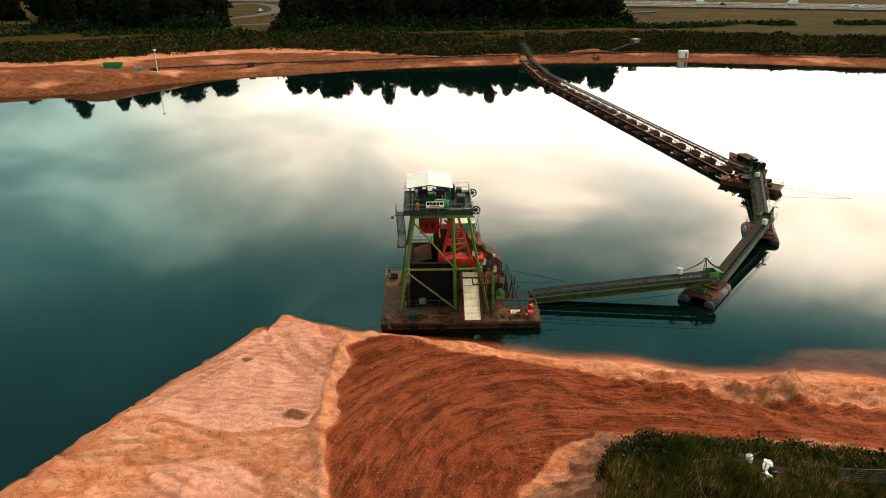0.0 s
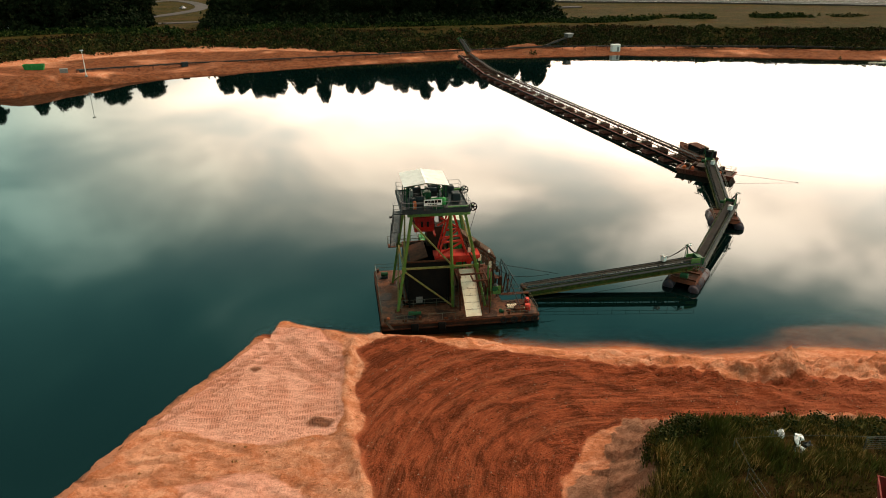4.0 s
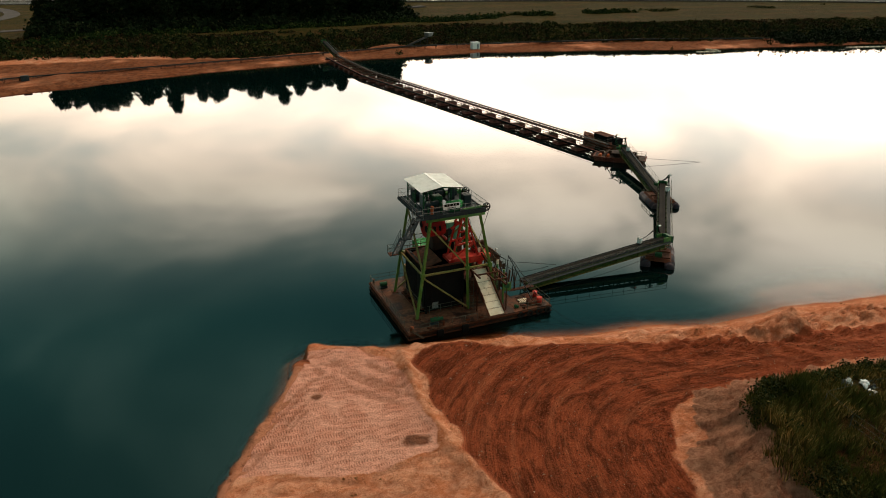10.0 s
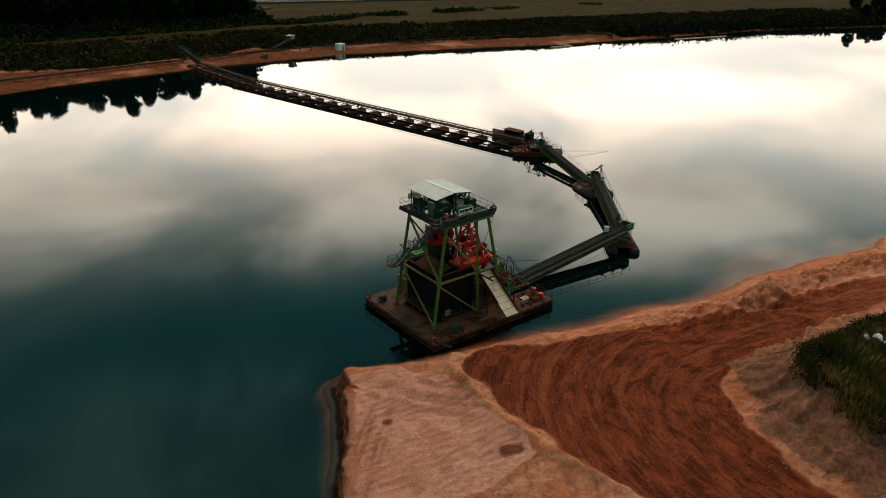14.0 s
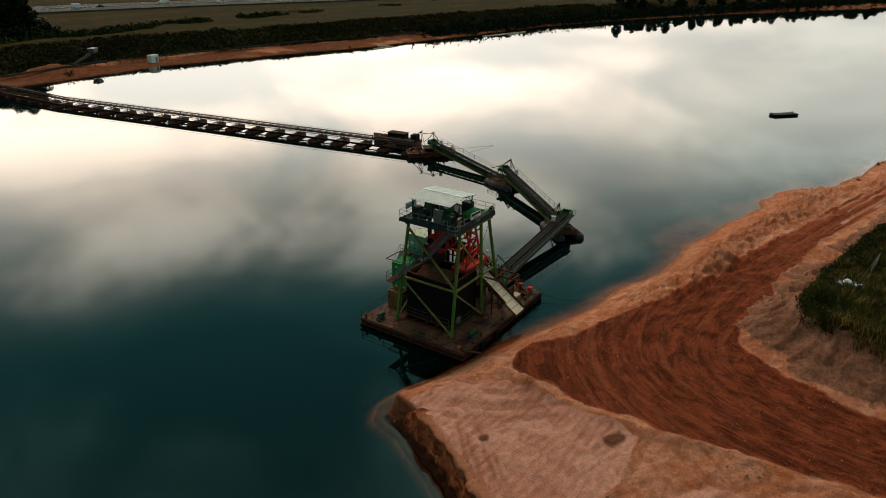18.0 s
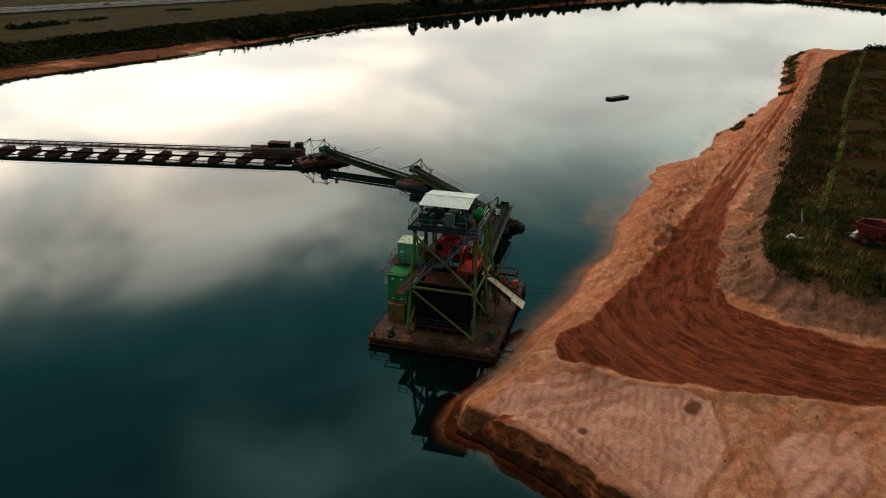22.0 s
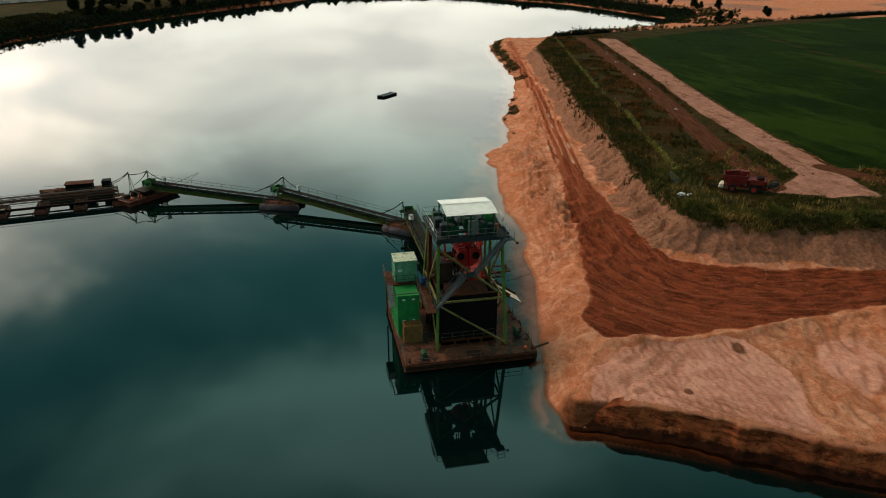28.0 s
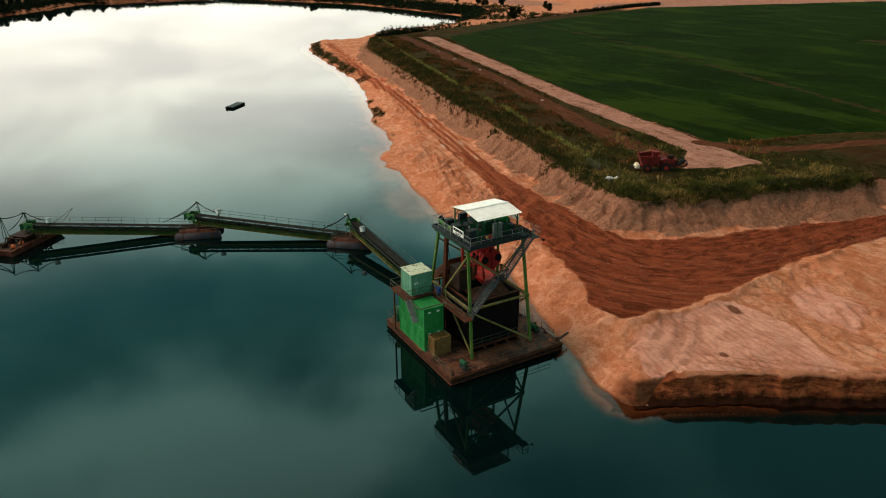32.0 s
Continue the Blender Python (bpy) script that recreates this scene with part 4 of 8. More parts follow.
# the freshly cut bank along the west side of the spit: an uneven face under an overhanging crust
def cut_bank():
    line = [p for p in rounded(SHORE_SOUTH, 2) if -62 < p[0] < -19.5 and p[1] > -4 and p[1] < 73.3]
    pts, run = [], 0.0
    for (ax, ay), (bx, by) in zip(line[:-1], line[1:]):
        n = max(1, int(math.hypot(bx - ax, by - ay) / 0.16))
        for i in range(n):
            pts.append((ax + (bx - ax) * i / n, ay + (by - ay) * i / n, bx - ax, by - ay))
    P = np.array(pts)
    x, y = P[:, 0], P[:, 1]
    ln = np.hypot(P[:, 2], P[:, 3])
    k = np.ones(41) / 41
    pad = lambda v: np.convolve(np.pad(v, 20, mode="edge"), k, "valid")
    nx, ny = pad(P[:, 3] / ln), pad(-P[:, 2] / ln)
    shift = -np.clip(np.abs(x) / 60, 0.35, 1) * 1.3 * fbm(x, y, 5.0, 4, 5)
    s = np.arange(len(x)) * 0.16
    fade = ease(np.hypot(x + 20.5, y - 73), 1.0, 5.0)
    rows = []
    prof = [(2.6, None), (1.75, 2.92), (1.25, 2.90), (1.02, 2.72), (1.12, 2.45), (1.05, 2.05), (0.85, 1.6), (0.72, 1.15), (0.60, 0.75), (0.42, 0.40), (0.20, 0.12), (-0.25, -0.35)]
    for i, (dd, z) in enumerate(prof):
        jag = 0.75 * fbm(s, s * 0 + 7.3 * min(i, 3), 2.6, 5, 201) + 0.34 * fbm(s, s * 0 + 31.7 * i, 0.9, 3, 203)
        amp = (0.0, 0.3, 0.9, 1.2, 1.0, 0.9, 0.9, 0.8, 0.8, 0.8, 0.7, 0.5)[i]
        g = shift + dd + jag * amp
        px, py = x + nx * g, y + ny * g
        if z is None:
            pz = np.array([ground_at(a, b) for a, b in zip(px, py)]) - 0.06
        else:
            pz = z * fade ** (0.6 if z > 0 else 0) + (0.10 * fbm(s, s * 0 + 3.1 * i, 1.4, 4, 207) if 0.3 < z < 2.95 else 0)
            if i in (1, 2):
                pz = np.minimum(pz, np.maximum(rows[0][2] + 0.05, 0.0))
        rows.append((px, py, pz))
    m = len(x)
    co = np.concatenate([np.stack(r, 1) for r in rows]).astype(np.float32)
    a = (np.arange(len(rows) - 1)[:, None] * m + np.arange(m - 1)[None, :]).ravel()
    quads = np.stack([a, a + m, a + m + 1, a + 1], 1)
    me = bpy.data.meshes.new("cut_bank")
    me.vertices.add(len(co)), me.loops.add(quads.size), me.polygons.add(len(quads))
    me.vertices.foreach_set("co", co.ravel())
    me.loops.foreach_set("vertex_index", quads.ravel().astype(np.int32))
    me.polygons.foreach_set("loop_start", np.arange(0, quads.size, 4, dtype=np.int32))
    me.update(calc_edges=True)
    me.materials.append(M_CUT)
    tagged(new("cut_bank", me), "dark red-brown layered earth bank falling into the lake", "bank", kind="structure")


cut_bank()


# ---- building kit ----
def mesh_of(bm, name, material, smooth=False):
    me = bpy.data.meshes.new(name)
    bm.to_mesh(me)
    bm.free()
    me.materials.append(material)
    if smooth:
        me.polygons.foreach_set("use_smooth", np.ones(len(me.polygons), bool))
    return me


def part(name, bm, material, parent=None, label="", smooth=False, at=None):
    ob = new(name, mesh_of(bm, name, material, smooth))
    if parent is not None:
        ob.parent = parent
    if at is not None:
        ob.matrix_basis = at
    return tagged(ob, label)


def thing(name, at, label, category, group="", kind=""):
    ob = new(name)
    ob.matrix_basis = at
    return tagged(ob, label, category, group, kind)


def box(x0, x1, y0, y1, z0, z1, cut=0.0, bm=None):
    bm = bm or bmesh.new()
    got = bmesh.ops.create_cube(bm, size=1.0, matrix=Matrix.Translation(((x0 + x1) / 2, (y0 + y1) / 2, (z0 + z1) / 2)) @ Matrix.Diagonal((x1 - x0, y1 - y0, z1 - z0, 1)))
    if cut:
        edges = {e for v in got["verts"] for e in v.link_edges}
        bmesh.ops.bevel(bm, geom=list(edges), offset=cut, segments=1, affect="EDGES")
    return bm


def frame_to(a, b, up=(0, 0, 1)):
    """A pose whose z axis runs from a to b, with its y axis as near up as can be."""
    a, b = Vector(a), Vector(b)
    z = (b - a).normalized()
    x = Vector(up).cross(z)
    if x.length < 1e-4:
        x = Vector((1, 0, 0)).cross(z)
        if x.length < 1e-4:
            x = Vector((0, 1, 0)).cross(z)
    x.normalize()
    y = z.cross(x)
    m = Matrix((x, y, z)).transposed().to_4x4()
    m.translation = a
    return m, (b - a).length


def bar(a, b, w, h=None, bm=None, cut=0.0):
    """A straight bar of rectangular section; h is its height, towards up."""
    bm = bm or bmesh.new()
    m, n = frame_to(a, b)
    h = h or w
    got = bmesh.ops.create_cube(bm, size=1.0, matrix=m @ Matrix.Translation((0, 0, n / 2)) @ Matrix.Diagonal((w, h, n, 1)))
    if cut:
        bmesh.ops.bevel(bm, geom=list({e for v in got["verts"] for e in v.link_edges}), offset=cut, segments=1, affect="EDGES")
    return bm


def ibeam(a, b, w, h, t=0.05, bm=None):
    bm = bm or bmesh.new()
    m, n = frame_to(a, b)
    for dy, ww, hh in ((h / 2 - t / 2, w, t), (-h / 2 + t / 2, w, t), (0, t, h - 2 * t)):
        bmesh.ops.create_cube(bm, size=1.0, matrix=m @ Matrix.Translation((0, dy, n / 2)) @ Matrix.Diagonal((ww, hh, n, 1)))
    return bm


def tube(a, b, r, n=8, r2=None, bm=None, caps=True):
    bm = bm or bmesh.new()
    m, ln = frame_to(a, b)
    bmesh.ops.create_cone(bm, cap_ends=caps, segments=n, radius1=r, radius2=r if r2 is None else r2, depth=ln, matrix=m @ Matrix.Translation((0, 0, ln / 2)))
    return bm


def railing(parent, pts, h=1.05, gap=1.5, material=None, r=0.028, mid=True, name="rail"):
    """A handrail along a line of points: round posts, a top rail and a knee rail, each a part."""
    material = material or M_RAIL
    for a, b in zip(pts[:-1], pts[1:]):
        a, b = Vector(a), Vector(b)
        n = max(1, round((b - a).length / gap))
        for i in range(n + 1 if b == Vector(pts[-1]) else n):
            p = a.lerp(b, i / n)
            part("post", tube(p, p + Vector((0, 0, h)), r, 5), material, parent)
        for z in (h, h * 0.52) if mid else (h,):
            part(name, tube(a + Vector((0, 0, z)), b + Vector((0, 0, z)), r, 5), material, parent)


def ladder(parent, x, y, z0, z1, w=0.45, face="y", material=None):
    material = material or M_RAIL
    dx, dy = (w / 2, 0) if face == "y" else (0, w / 2)
    for s in (-1, 1):
        part("ladder_rail", bar((x + s * dx, y + s * dy, z0), (x + s * dx, y + s * dy, z1), 0.05), material, parent)
    z = z0 + 0.25
    while z < z1 - 0.1:
        part("rung", tube((x - dx, y - dy, z), (x + dx, y + dy, z), 0.02, 5), material, parent)
        z += 0.3


def stairs(parent, a, b, width, side, material=None, rails=True):
    """A steel flight from a up to b (middle of its lower and upper edge); side: unit vector across it."""
    material = material or M_DARK
    a, b, s = Vector(a), Vector(b), Vector(side) * (width / 2)
    for k in (-1, 1):
        part("stringer", bar(a + s * k, b + s * k, 0.06, 0.24), material, parent)
        if rails:
            up = Vector((0, 0, 1.0))
            part("handrail", tube(a + s * k + up, b + s * k + up, 0.026, 5), material, parent)
            part("handrail", tube(a + s * k + up * 0.55, b + s * k + up * 0.55, 0.02, 5), material, parent)
            for f in (0.0, 0.25, 0.5, 0.75, 1.0):
                p = a.lerp(b, f) + s * k
                part("post", tube(p, p + up, 0.026, 5), material, parent)
    n = max(3, round((b.z - a.z) / 0.2))
    run = Vector((b.x - a.x, b.y - a.y, 0)).normalized() * 0.12
    for i in range(1, n):
        p = a.lerp(b, i / n)
        me = bmesh.new()
        m = Matrix((Vector(side), run.normalized(), Vector((0, 0, 1)))).transposed().to_4x4()
        m.translation = p
        bmesh.ops.create_cube(me, size=1.0, matrix=m @ Matrix.Diagonal((width, 0.22, 0.03, 1)))
        part("tread", me, material, parent)


def corrugated_box(parent, x0, x1, y0, y1, z0, z1, material, doors=None, rib=0.28, names="panel"):
    """A freight container's shell: frame posts and rails, ribbed walls, roof and, at one end, doors with lock bars."""
    e = 0.14
    for x in (x0, x1):
        for y in (y0, y1):
            part("corner_post", box(x - 0.01 if x == x0 else x - e, x + e if x == x0 else x + 0.01, y - 0.01 if y == y0 else y - e, y + e if y == y0 else y + 0.01, z0, z1, 0.015), material, parent)
    for z in (z0, z1 - e):
        for y in (y0, y1 - e):
            part("side_rail", box(x0 + e, x1 - e, y, y + e, z + 0.004, z + e - 0.004), material, parent)
        for x in (x0, x1 - e):
            part("end_rail", box(x, x + e, y0 + e, y1 - e, z + 0.004, z + e - 0.004), material, parent)

    def ribbed(a, b, fixed, axis, out):
        bm = bmesh.new()
        n = max(2, int((b - a) / rib))
        step = (b - a) / n
        line = []
        for i in range(n):
            for f, o in ((0.0, 0.0), (0.30, 0.0), (0.42, -0.045), (0.88, -0.045)):
                line.append((a + (i + f) * step, fixed + out * o))
        line.append((b, fixed))
        rows = []
        for z in (z0 + e, z1 - e):
            rows.append([bm.verts.new((u, v, z) if axis == "x" else (v, u, z)) for u, v in line])
        for i in range(len(line) - 1):
            bm.faces.new((rows[0][i], rows[0][i + 1], rows[1][i + 1], rows[1][i]))
        bmesh.ops.recalc_face_normals(bm, faces=bm.faces)
        bmesh.ops.solidify(bm, geom=bm.faces[:], thickness=0.02)
        return bm
    for y, o in ((y0 + 0.03, -1), (y1 - 0.03, 1)):
        part("side_wall", ribbed(x0 + e, x1 - e, y, "x", o), material, parent)
    part("end_wall", ribbed(y0 + e, y1 - e, x1 - 0.03, "y", 1), material, parent)
    if doors:
        w = (y1 - y0 - 2 * e) / 2
        for i in (0, 1):
            ya = y0 + e + i * w
            leaf = part("door", box(x0 + 0.02, x0 + 0.07, ya + 0.01, ya + w - 0.01, z0 + e, z1 - e, 0.01), material, parent)
            for f in (0.28, 0.72):
                part("lock_bar", tube((x0 - 0.01, ya + w * f, z0 + 0.1), (x0 - 0.01, ya + w * f, z1 - 0.1), 0.025, 6), material, leaf)
            for f in (0.2, 0.4, 0.6, 0.8):
                part("door_rib", box(x0 + 0.002, x0 + 0.022, ya + 0.05, ya + w - 0.05, z0 + e + f * (z1 - z0 - 2 * e) - 0.05, z0 + e + f * (z1 - z0 - 2 * e) + 0.05), material, leaf)
            part("label_plate", box(x0 - 0.004, x0 + 0.004, ya + w * 0.35, ya + w * 0.65, z1 - 0.62, z1 - 0.42), M_WHITE, leaf, "small pale label plate")
    else:
        part("end_wall", ribbed(y0 + e, y1 - e, x0 + 0.03, "y", -1), material, parent)


def ring(c, r0, r1, depth, n=24, bm=None):
    """A flat ring about the y axis."""
    bm = bm or bmesh.new()
    rows = []
    for r, y in ((r0, -depth / 2), (r1, -depth / 2), (r1, depth / 2), (r0, depth / 2)):
        rows.append([bm.verts.new((c[0] + r * math.cos(2 * math.pi * i / n), c[1] + y, c[2] + r * math.sin(2 * math.pi * i / n))) for i in range(n)])
    for k in range(4):
        a, b = rows[k], rows[(k + 1) % 4]
        for i in range(n):
            bm.faces.new((a[i], a[(i + 1) % n], b[(i + 1) % n], b[i]))
    bmesh.ops.recalc_face_normals(bm, faces=bm.faces)
    return bm


def sheave(parent, c, r):
    """A rope wheel about the y axis, with rim, spokes and hub."""
    wheel = part("sheave", ring(c, r * 0.80, r, 0.15), M_BLACK, parent, "black spoked rope wheel")
    part("hub", tube((c[0], c[1] - 0.14, c[2]), (c[0], c[1] + 0.14, c[2]), r * 0.26, 12), M_BLACK, wheel)
    for i in range(6):
        a = math.pi * i / 3
        d = Vector((math.cos(a), 0, math.sin(a)))
        part("spoke", bar(Vector(c) + d * r * 0.2, Vector(c) + d * r * 0.85, 0.09, 0.11), M_BLACK, wheel)


def lofted(sections, close=True, bm=None):
    """A skin over sections of equal point counts, its two ends closed."""
    bm = bm or bmesh.new()
    rows = [[bm.verts.new(p) for p in s] for s in sections]
    n = len(rows[0])
    for a, b in zip(rows[:-1], rows[1:]):
        for i in range(n):
            bm.faces.new((a[i], a[(i + 1) % n], b[(i + 1) % n], b[i]))
    if close:
        bm.faces.new(rows[0][::-1]), bm.faces.new(rows[-1])
    bmesh.ops.recalc_face_normals(bm, faces=bm.faces)
    return bm


def rect(x0, x1, y0, y1, z):
    return [(x0, y0, z), (x1, y0, z), (x1, y1, z), (x0, y1, z)]


# ---- the grab dredger ----
D = pose(-5.2, 75.3, 0, 0, 0, 2.0)
DECK = 0.95
dredger = thing("dredger", D, "floating grab dredger, green gantry on a rusty brown pontoon", "dredger")
for x0, x1, y0, y1 in ((-2.1, 16.7, -2.9, 1.0), (-2.1, 13.0, 7.2, 11.7), (-2.1, 0.8, 1.0, 7.2), (6.4, 13.0, 1.0, 7.2)):
    part("hull", box(x0, x1, y0, y1, -0.9, DECK - 0.10, 0.05), M_HULL, dredger, "tarred black steel hull box")
rng = random.Random(4)
for x0, x1, y0, y1 in ((-2.1, 16.7, -2.9, 1.0), (-2.1, 13.0, 7.2, 11.7), (-2.1, 0.8, 1.0, 7.2), (6.4, 13.0, 1.0, 7.2)):
    nx, ny = max(1, round((x1 - x0) / 4.5)), max(1, round((y1 - y0) / 2.2))
    for i in range(nx):
        for j in range(ny):
            xa, ya = x0 + (x1 - x0) * i / nx, y0 + (y1 - y0) * j / ny
            part("deck_plate", box(xa + 0.008, xa + (x1 - x0) / nx - 0.008, ya + 0.008, ya + (y1 - y0) / ny - 0.008, DECK - 0.09, DECK + rng.uniform(-0.012, 0.006)), M_DECK, dredger)
for a, b in (((-2.16, -2.96), (16.76, -2.96)), ((16.76, -2.96), (16.76, 1.0)), ((-2.16, -2.96), (-2.16, 11.76)), ((-2.16, 11.76), (13.06, 11.76))):
    part("rubbing_strake", bar((*a, DECK - 0.2), (*b, DECK - 0.2), 0.14, 0.16), M_RUST, dredger)
    part("rubbing_strake", bar((*a, 0.18), (*b, 0.18), 0.12, 0.12), M_RUST, dredger)
for i in range(17):
    x = -2.0 + i * 1.15
    part("hull_rib", box(x, x + 0.08, -3.03, -2.94, 0.2, DECK - 0.25), M_HULL, dredger)
for i in range(12):
    y = -2.6 + i * 1.2
    part("hull_rib", box(-2.24, -2.14, y, y + 0.08, 0.2, DECK - 0.25), M_HULL, dredger)
part("well_coaming", lofted([rect(0.72, 6.48, 0.92, 7.28, DECK), rect(0.72, 6.48, 0.92, 7.28, DECK + 0.18), rect(0.84, 6.36, 1.04, 7.16, DECK + 0.18), rect(0.84, 6.36, 1.04, 7.16, DECK)], False), M_RUST, dredger)

# gantry legs, girders and braces
LEG = {"FL": ((0, 0, DECK), (1.85, 0.3, 13.0)), "BL": ((0, 7.8, DECK), (1.85, 7.3, 13.0)), "FM": ((6.75, 0.1, DECK), (6.4, 0.35, 13.0)),
       "BM": ((6.75, 7.6, DECK), (6.1, 7.4, 13.0)), "FR": ((10.7, -0.1, DECK), (8.15, 0.35, 13.0)), "BR": ((10.6, 7.6, DECK), (8.2, 7.2, 13.0))}


def on_leg(k, z):
    a, b = Vector(LEG[k][0]), Vector(LEG[k][1])
    return a.lerp(b, (z - a.z) / (b.z - a.z))


for k in LEG:
    w = 0.30 if k != "BM" else 0.42
    leg = part("leg", bar(*LEG[k], w, w, cut=0.03), M_RUST if k == "BM" else M_LEG, dredger, "yellowed green box-section gantry leg" if k != "BM" else "rusty brown box-section leg")
    f = LEG[k][0]
    part("foot_plate", box(f[0] - 0.4, f[0] + 0.4, f[1] - 0.4, f[1] + 0.4, DECK + 0.005, DECK + 0.06, 0.01), M_RUST, leg)
    for dx, dy in ((0.32, 0.32), (-0.32, 0.32), (0.32, -0.32), (-0.32, -0.32)):
        part("bolt", tube((f[0] + dx, f[1] + dy, DECK + 0.06), (f[0] + dx, f[1] + dy, DECK + 0.13), 0.035, 6), M_RUST, leg)
for a, za, b, zb, w in (("FL", 6.45, "FM", 6.40, 0.2), ("FM", 6.4, "FR", 6.5, 0.2), ("FL", 6.45, "BL", 6.45, 0.2), ("BL", 6.45, "BM", 6.45, 0.2), ("BM", 6.45, "BR", 6.45, 0.2),
                        ("FL", 12.4, "FM", 6.6, 0.17), ("FL", 6.2, "FM", 1.15, 0.17), ("BL", 12.4, "FL", 6.6, 0.2), ("BL", 6.2, "FL", 1.2, 0.17), ("BL", 12.4, "BM", 6.6, 0.17),
                        ("BM", 6.2, "BL", 1.2, 0.15), ("FM", 12.4, "BM", 6.8, 0.15), ("FR", 6.5, "BR", 6.45, 0.18), ("BR", 12.2, "FR", 6.8, 0.16)):
    part("brace", bar(on_leg(a, za), on_leg(b, zb), w, w), M_BRACE, dredger)
for k in ("FL", "FM", "BL", "BM", "FR"):
    p = on_leg(k, 6.45)
    part("gusset", box(p.x - 0.26, p.x + 0.26, p.y - 0.19, p.y + 0.19, 6.2, 6.7, 0.03), M_LEG, dredger)
part("girder", tube((1.4, 0.35, 13.15), (8.7, 0.35, 13.15), 0.26, 14), M_GREEN, dredger, "green round main girder", True)
part("girder", tube((1.4, 7.3, 13.15), (8.7, 7.3, 13.15), 0.26, 14), M_DKGREEN, dredger, "", True)
for x in (1.85, 4.2, 6.3, 8.2):
    part("cross_girder", ibeam((x, 0.1, 13.3), (x, 7.6, 13.3), 0.22, 0.42), M_DKGREEN, dredger)
part("edge_channel", box(0.62, 0.74, -0.18, 7.78, 13.42, 13.76), M_DARK, dredger)
part("edge_channel", box(0.74, 8.7, -0.18, -0.06, 13.42, 13.80), M_DARK, dredger, "dark blue-grey platform edge beam")
part("edge_channel", box(0.74, 8.7, 7.66, 7.78, 13.42, 13.76), M_DARK, dredger)
part("edge_channel", box(8.58, 8.7, -0.06, 7.66, 13.42, 13.76), M_DARK, dredger)
for i in range(13):
    y = -0.05 + i * 0.59
    if not 2.0 < y < 5.0:
        part("grating", box(0.76, 8.56, y, y + 0.57, 13.60, 13.64), M_DARK, dredger)
    else:
        part("grating", box(0.76, 2.1, y, y + 0.57, 13.60, 13.64), M_DARK, dredger)
        part("grating", box(5.9, 8.56, y, y + 0.57, 13.60, 13.64), M_DARK, dredger)
railing(dredger, [(0.72, 1.2, 13.68), (0.72, 7.72, 13.68), (8.64, 7.72, 13.68), (8.64, -0.12, 13.68), (0.72, -0.12, 13.68)], 1.08, 1.3, M_GALV, 0.026)
for a, b in (((0.72, -0.14, 13.9), (3.2, -0.14, 13.9)), ((0.7, 1.2, 13.8), (0.7, 7.7, 13.8)), ((5.4, -0.14, 13.9), (8.64, -0.14, 13.9))):
    part("toe_board", bar(a, b, 0.03, 0.24), M_DARK, dredger)

# machine house under the white roof
for x in (1.45, 6.0):
    for y in (1.4, 3.9, 6.4):
        part("roof_post", bar((x, y, 13.64), (x, y, 16.22), 0.12), M_DKGREEN, dredger)
for y in (1.4, 3.9, 6.4):
    part("rafter", bar((1.2, y, 16.20), (3.75, y, 16.54), 0.08, 0.12), M_DKGREEN, dredger)
    part("rafter", bar((3.75, y, 16.54), (6.25, y, 16.20), 0.08, 0.12), M_DKGREEN, dredger)
    part("knee_brace", bar((1.45, y, 15.4), (2.3, y, 16.3), 0.07), M_DKGREEN, dredger)
    part("knee_brace", bar((6.0, y, 15.4), (5.2, y, 16.3), 0.07), M_DKGREEN, dredger)
for x, z in ((1.45, 16.28), (6.0, 16.28), (3.75, 16.57)):
    part("purlin", bar((x, 1.15, z), (x, 6.6, z), 0.1), M_DKGREEN, dredger)
for xa, za, xb, zb in ((1.05, 16.27, 3.76, 16.66), (3.74, 16.66, 6.38, 16.27)):
    bm = bmesh.new()
    rows = []
    n = 120
    for lift in (0.0, 0.02):
        for x, z in ((xa, za), (xb, zb)):
            rows.append([bm.verts.new((x, 1.08 + 5.56 * i / n, z + lift + 0.026 * math.cos(i * math.pi / 2))) for i in range(n + 1)])
    for i in range(n):
        bm.faces.new((rows[0][i], rows[1][i], rows[1][i + 1], rows[0][i + 1]))
        bm.faces.new((rows[2][i], rows[2][i + 1], rows[3][i + 1], rows[3][i]))
        bm.faces.new((rows[0][i], rows[0][i + 1], rows[2][i + 1], rows[2][i]))
        bm.faces.new((rows[1][i], rows[3][i], rows[3][i + 1], rows[1][i + 1]))
    part("roof_sheet", bm, M_ROOF, dredger, "white corrugated metal roof sheet")
part("ridge_cap", bar((3.75, 1.05, 16.70), (3.75, 6.67, 16.70), 0.3, 0.02), M_ROOF, dredger)


def winch(x, y, label):
    base = part("winch", box(x - 0.9, x + 0.9, y - 0.55, y + 0.55, 13.66, 13.86, 0.02), M_DARK, dredger, label)
    part("drum", tube((x - 0.75, y, 14.35), (x + 0.75, y, 14.35), 0.36, 16), M_DARK, base, "", True)
    for k in (-0.8, 0.8):
        part("flange", tube((x + k - 0.03, y, 14.35), (x + k + 0.03, y, 14.35), 0.52, 18), M_DKGREEN, base)
        part("pedestal", box(x + k - 0.07, x + k + 0.07, y - 0.3, y + 0.3, 13.86, 14.3), M_DKGREEN, base)


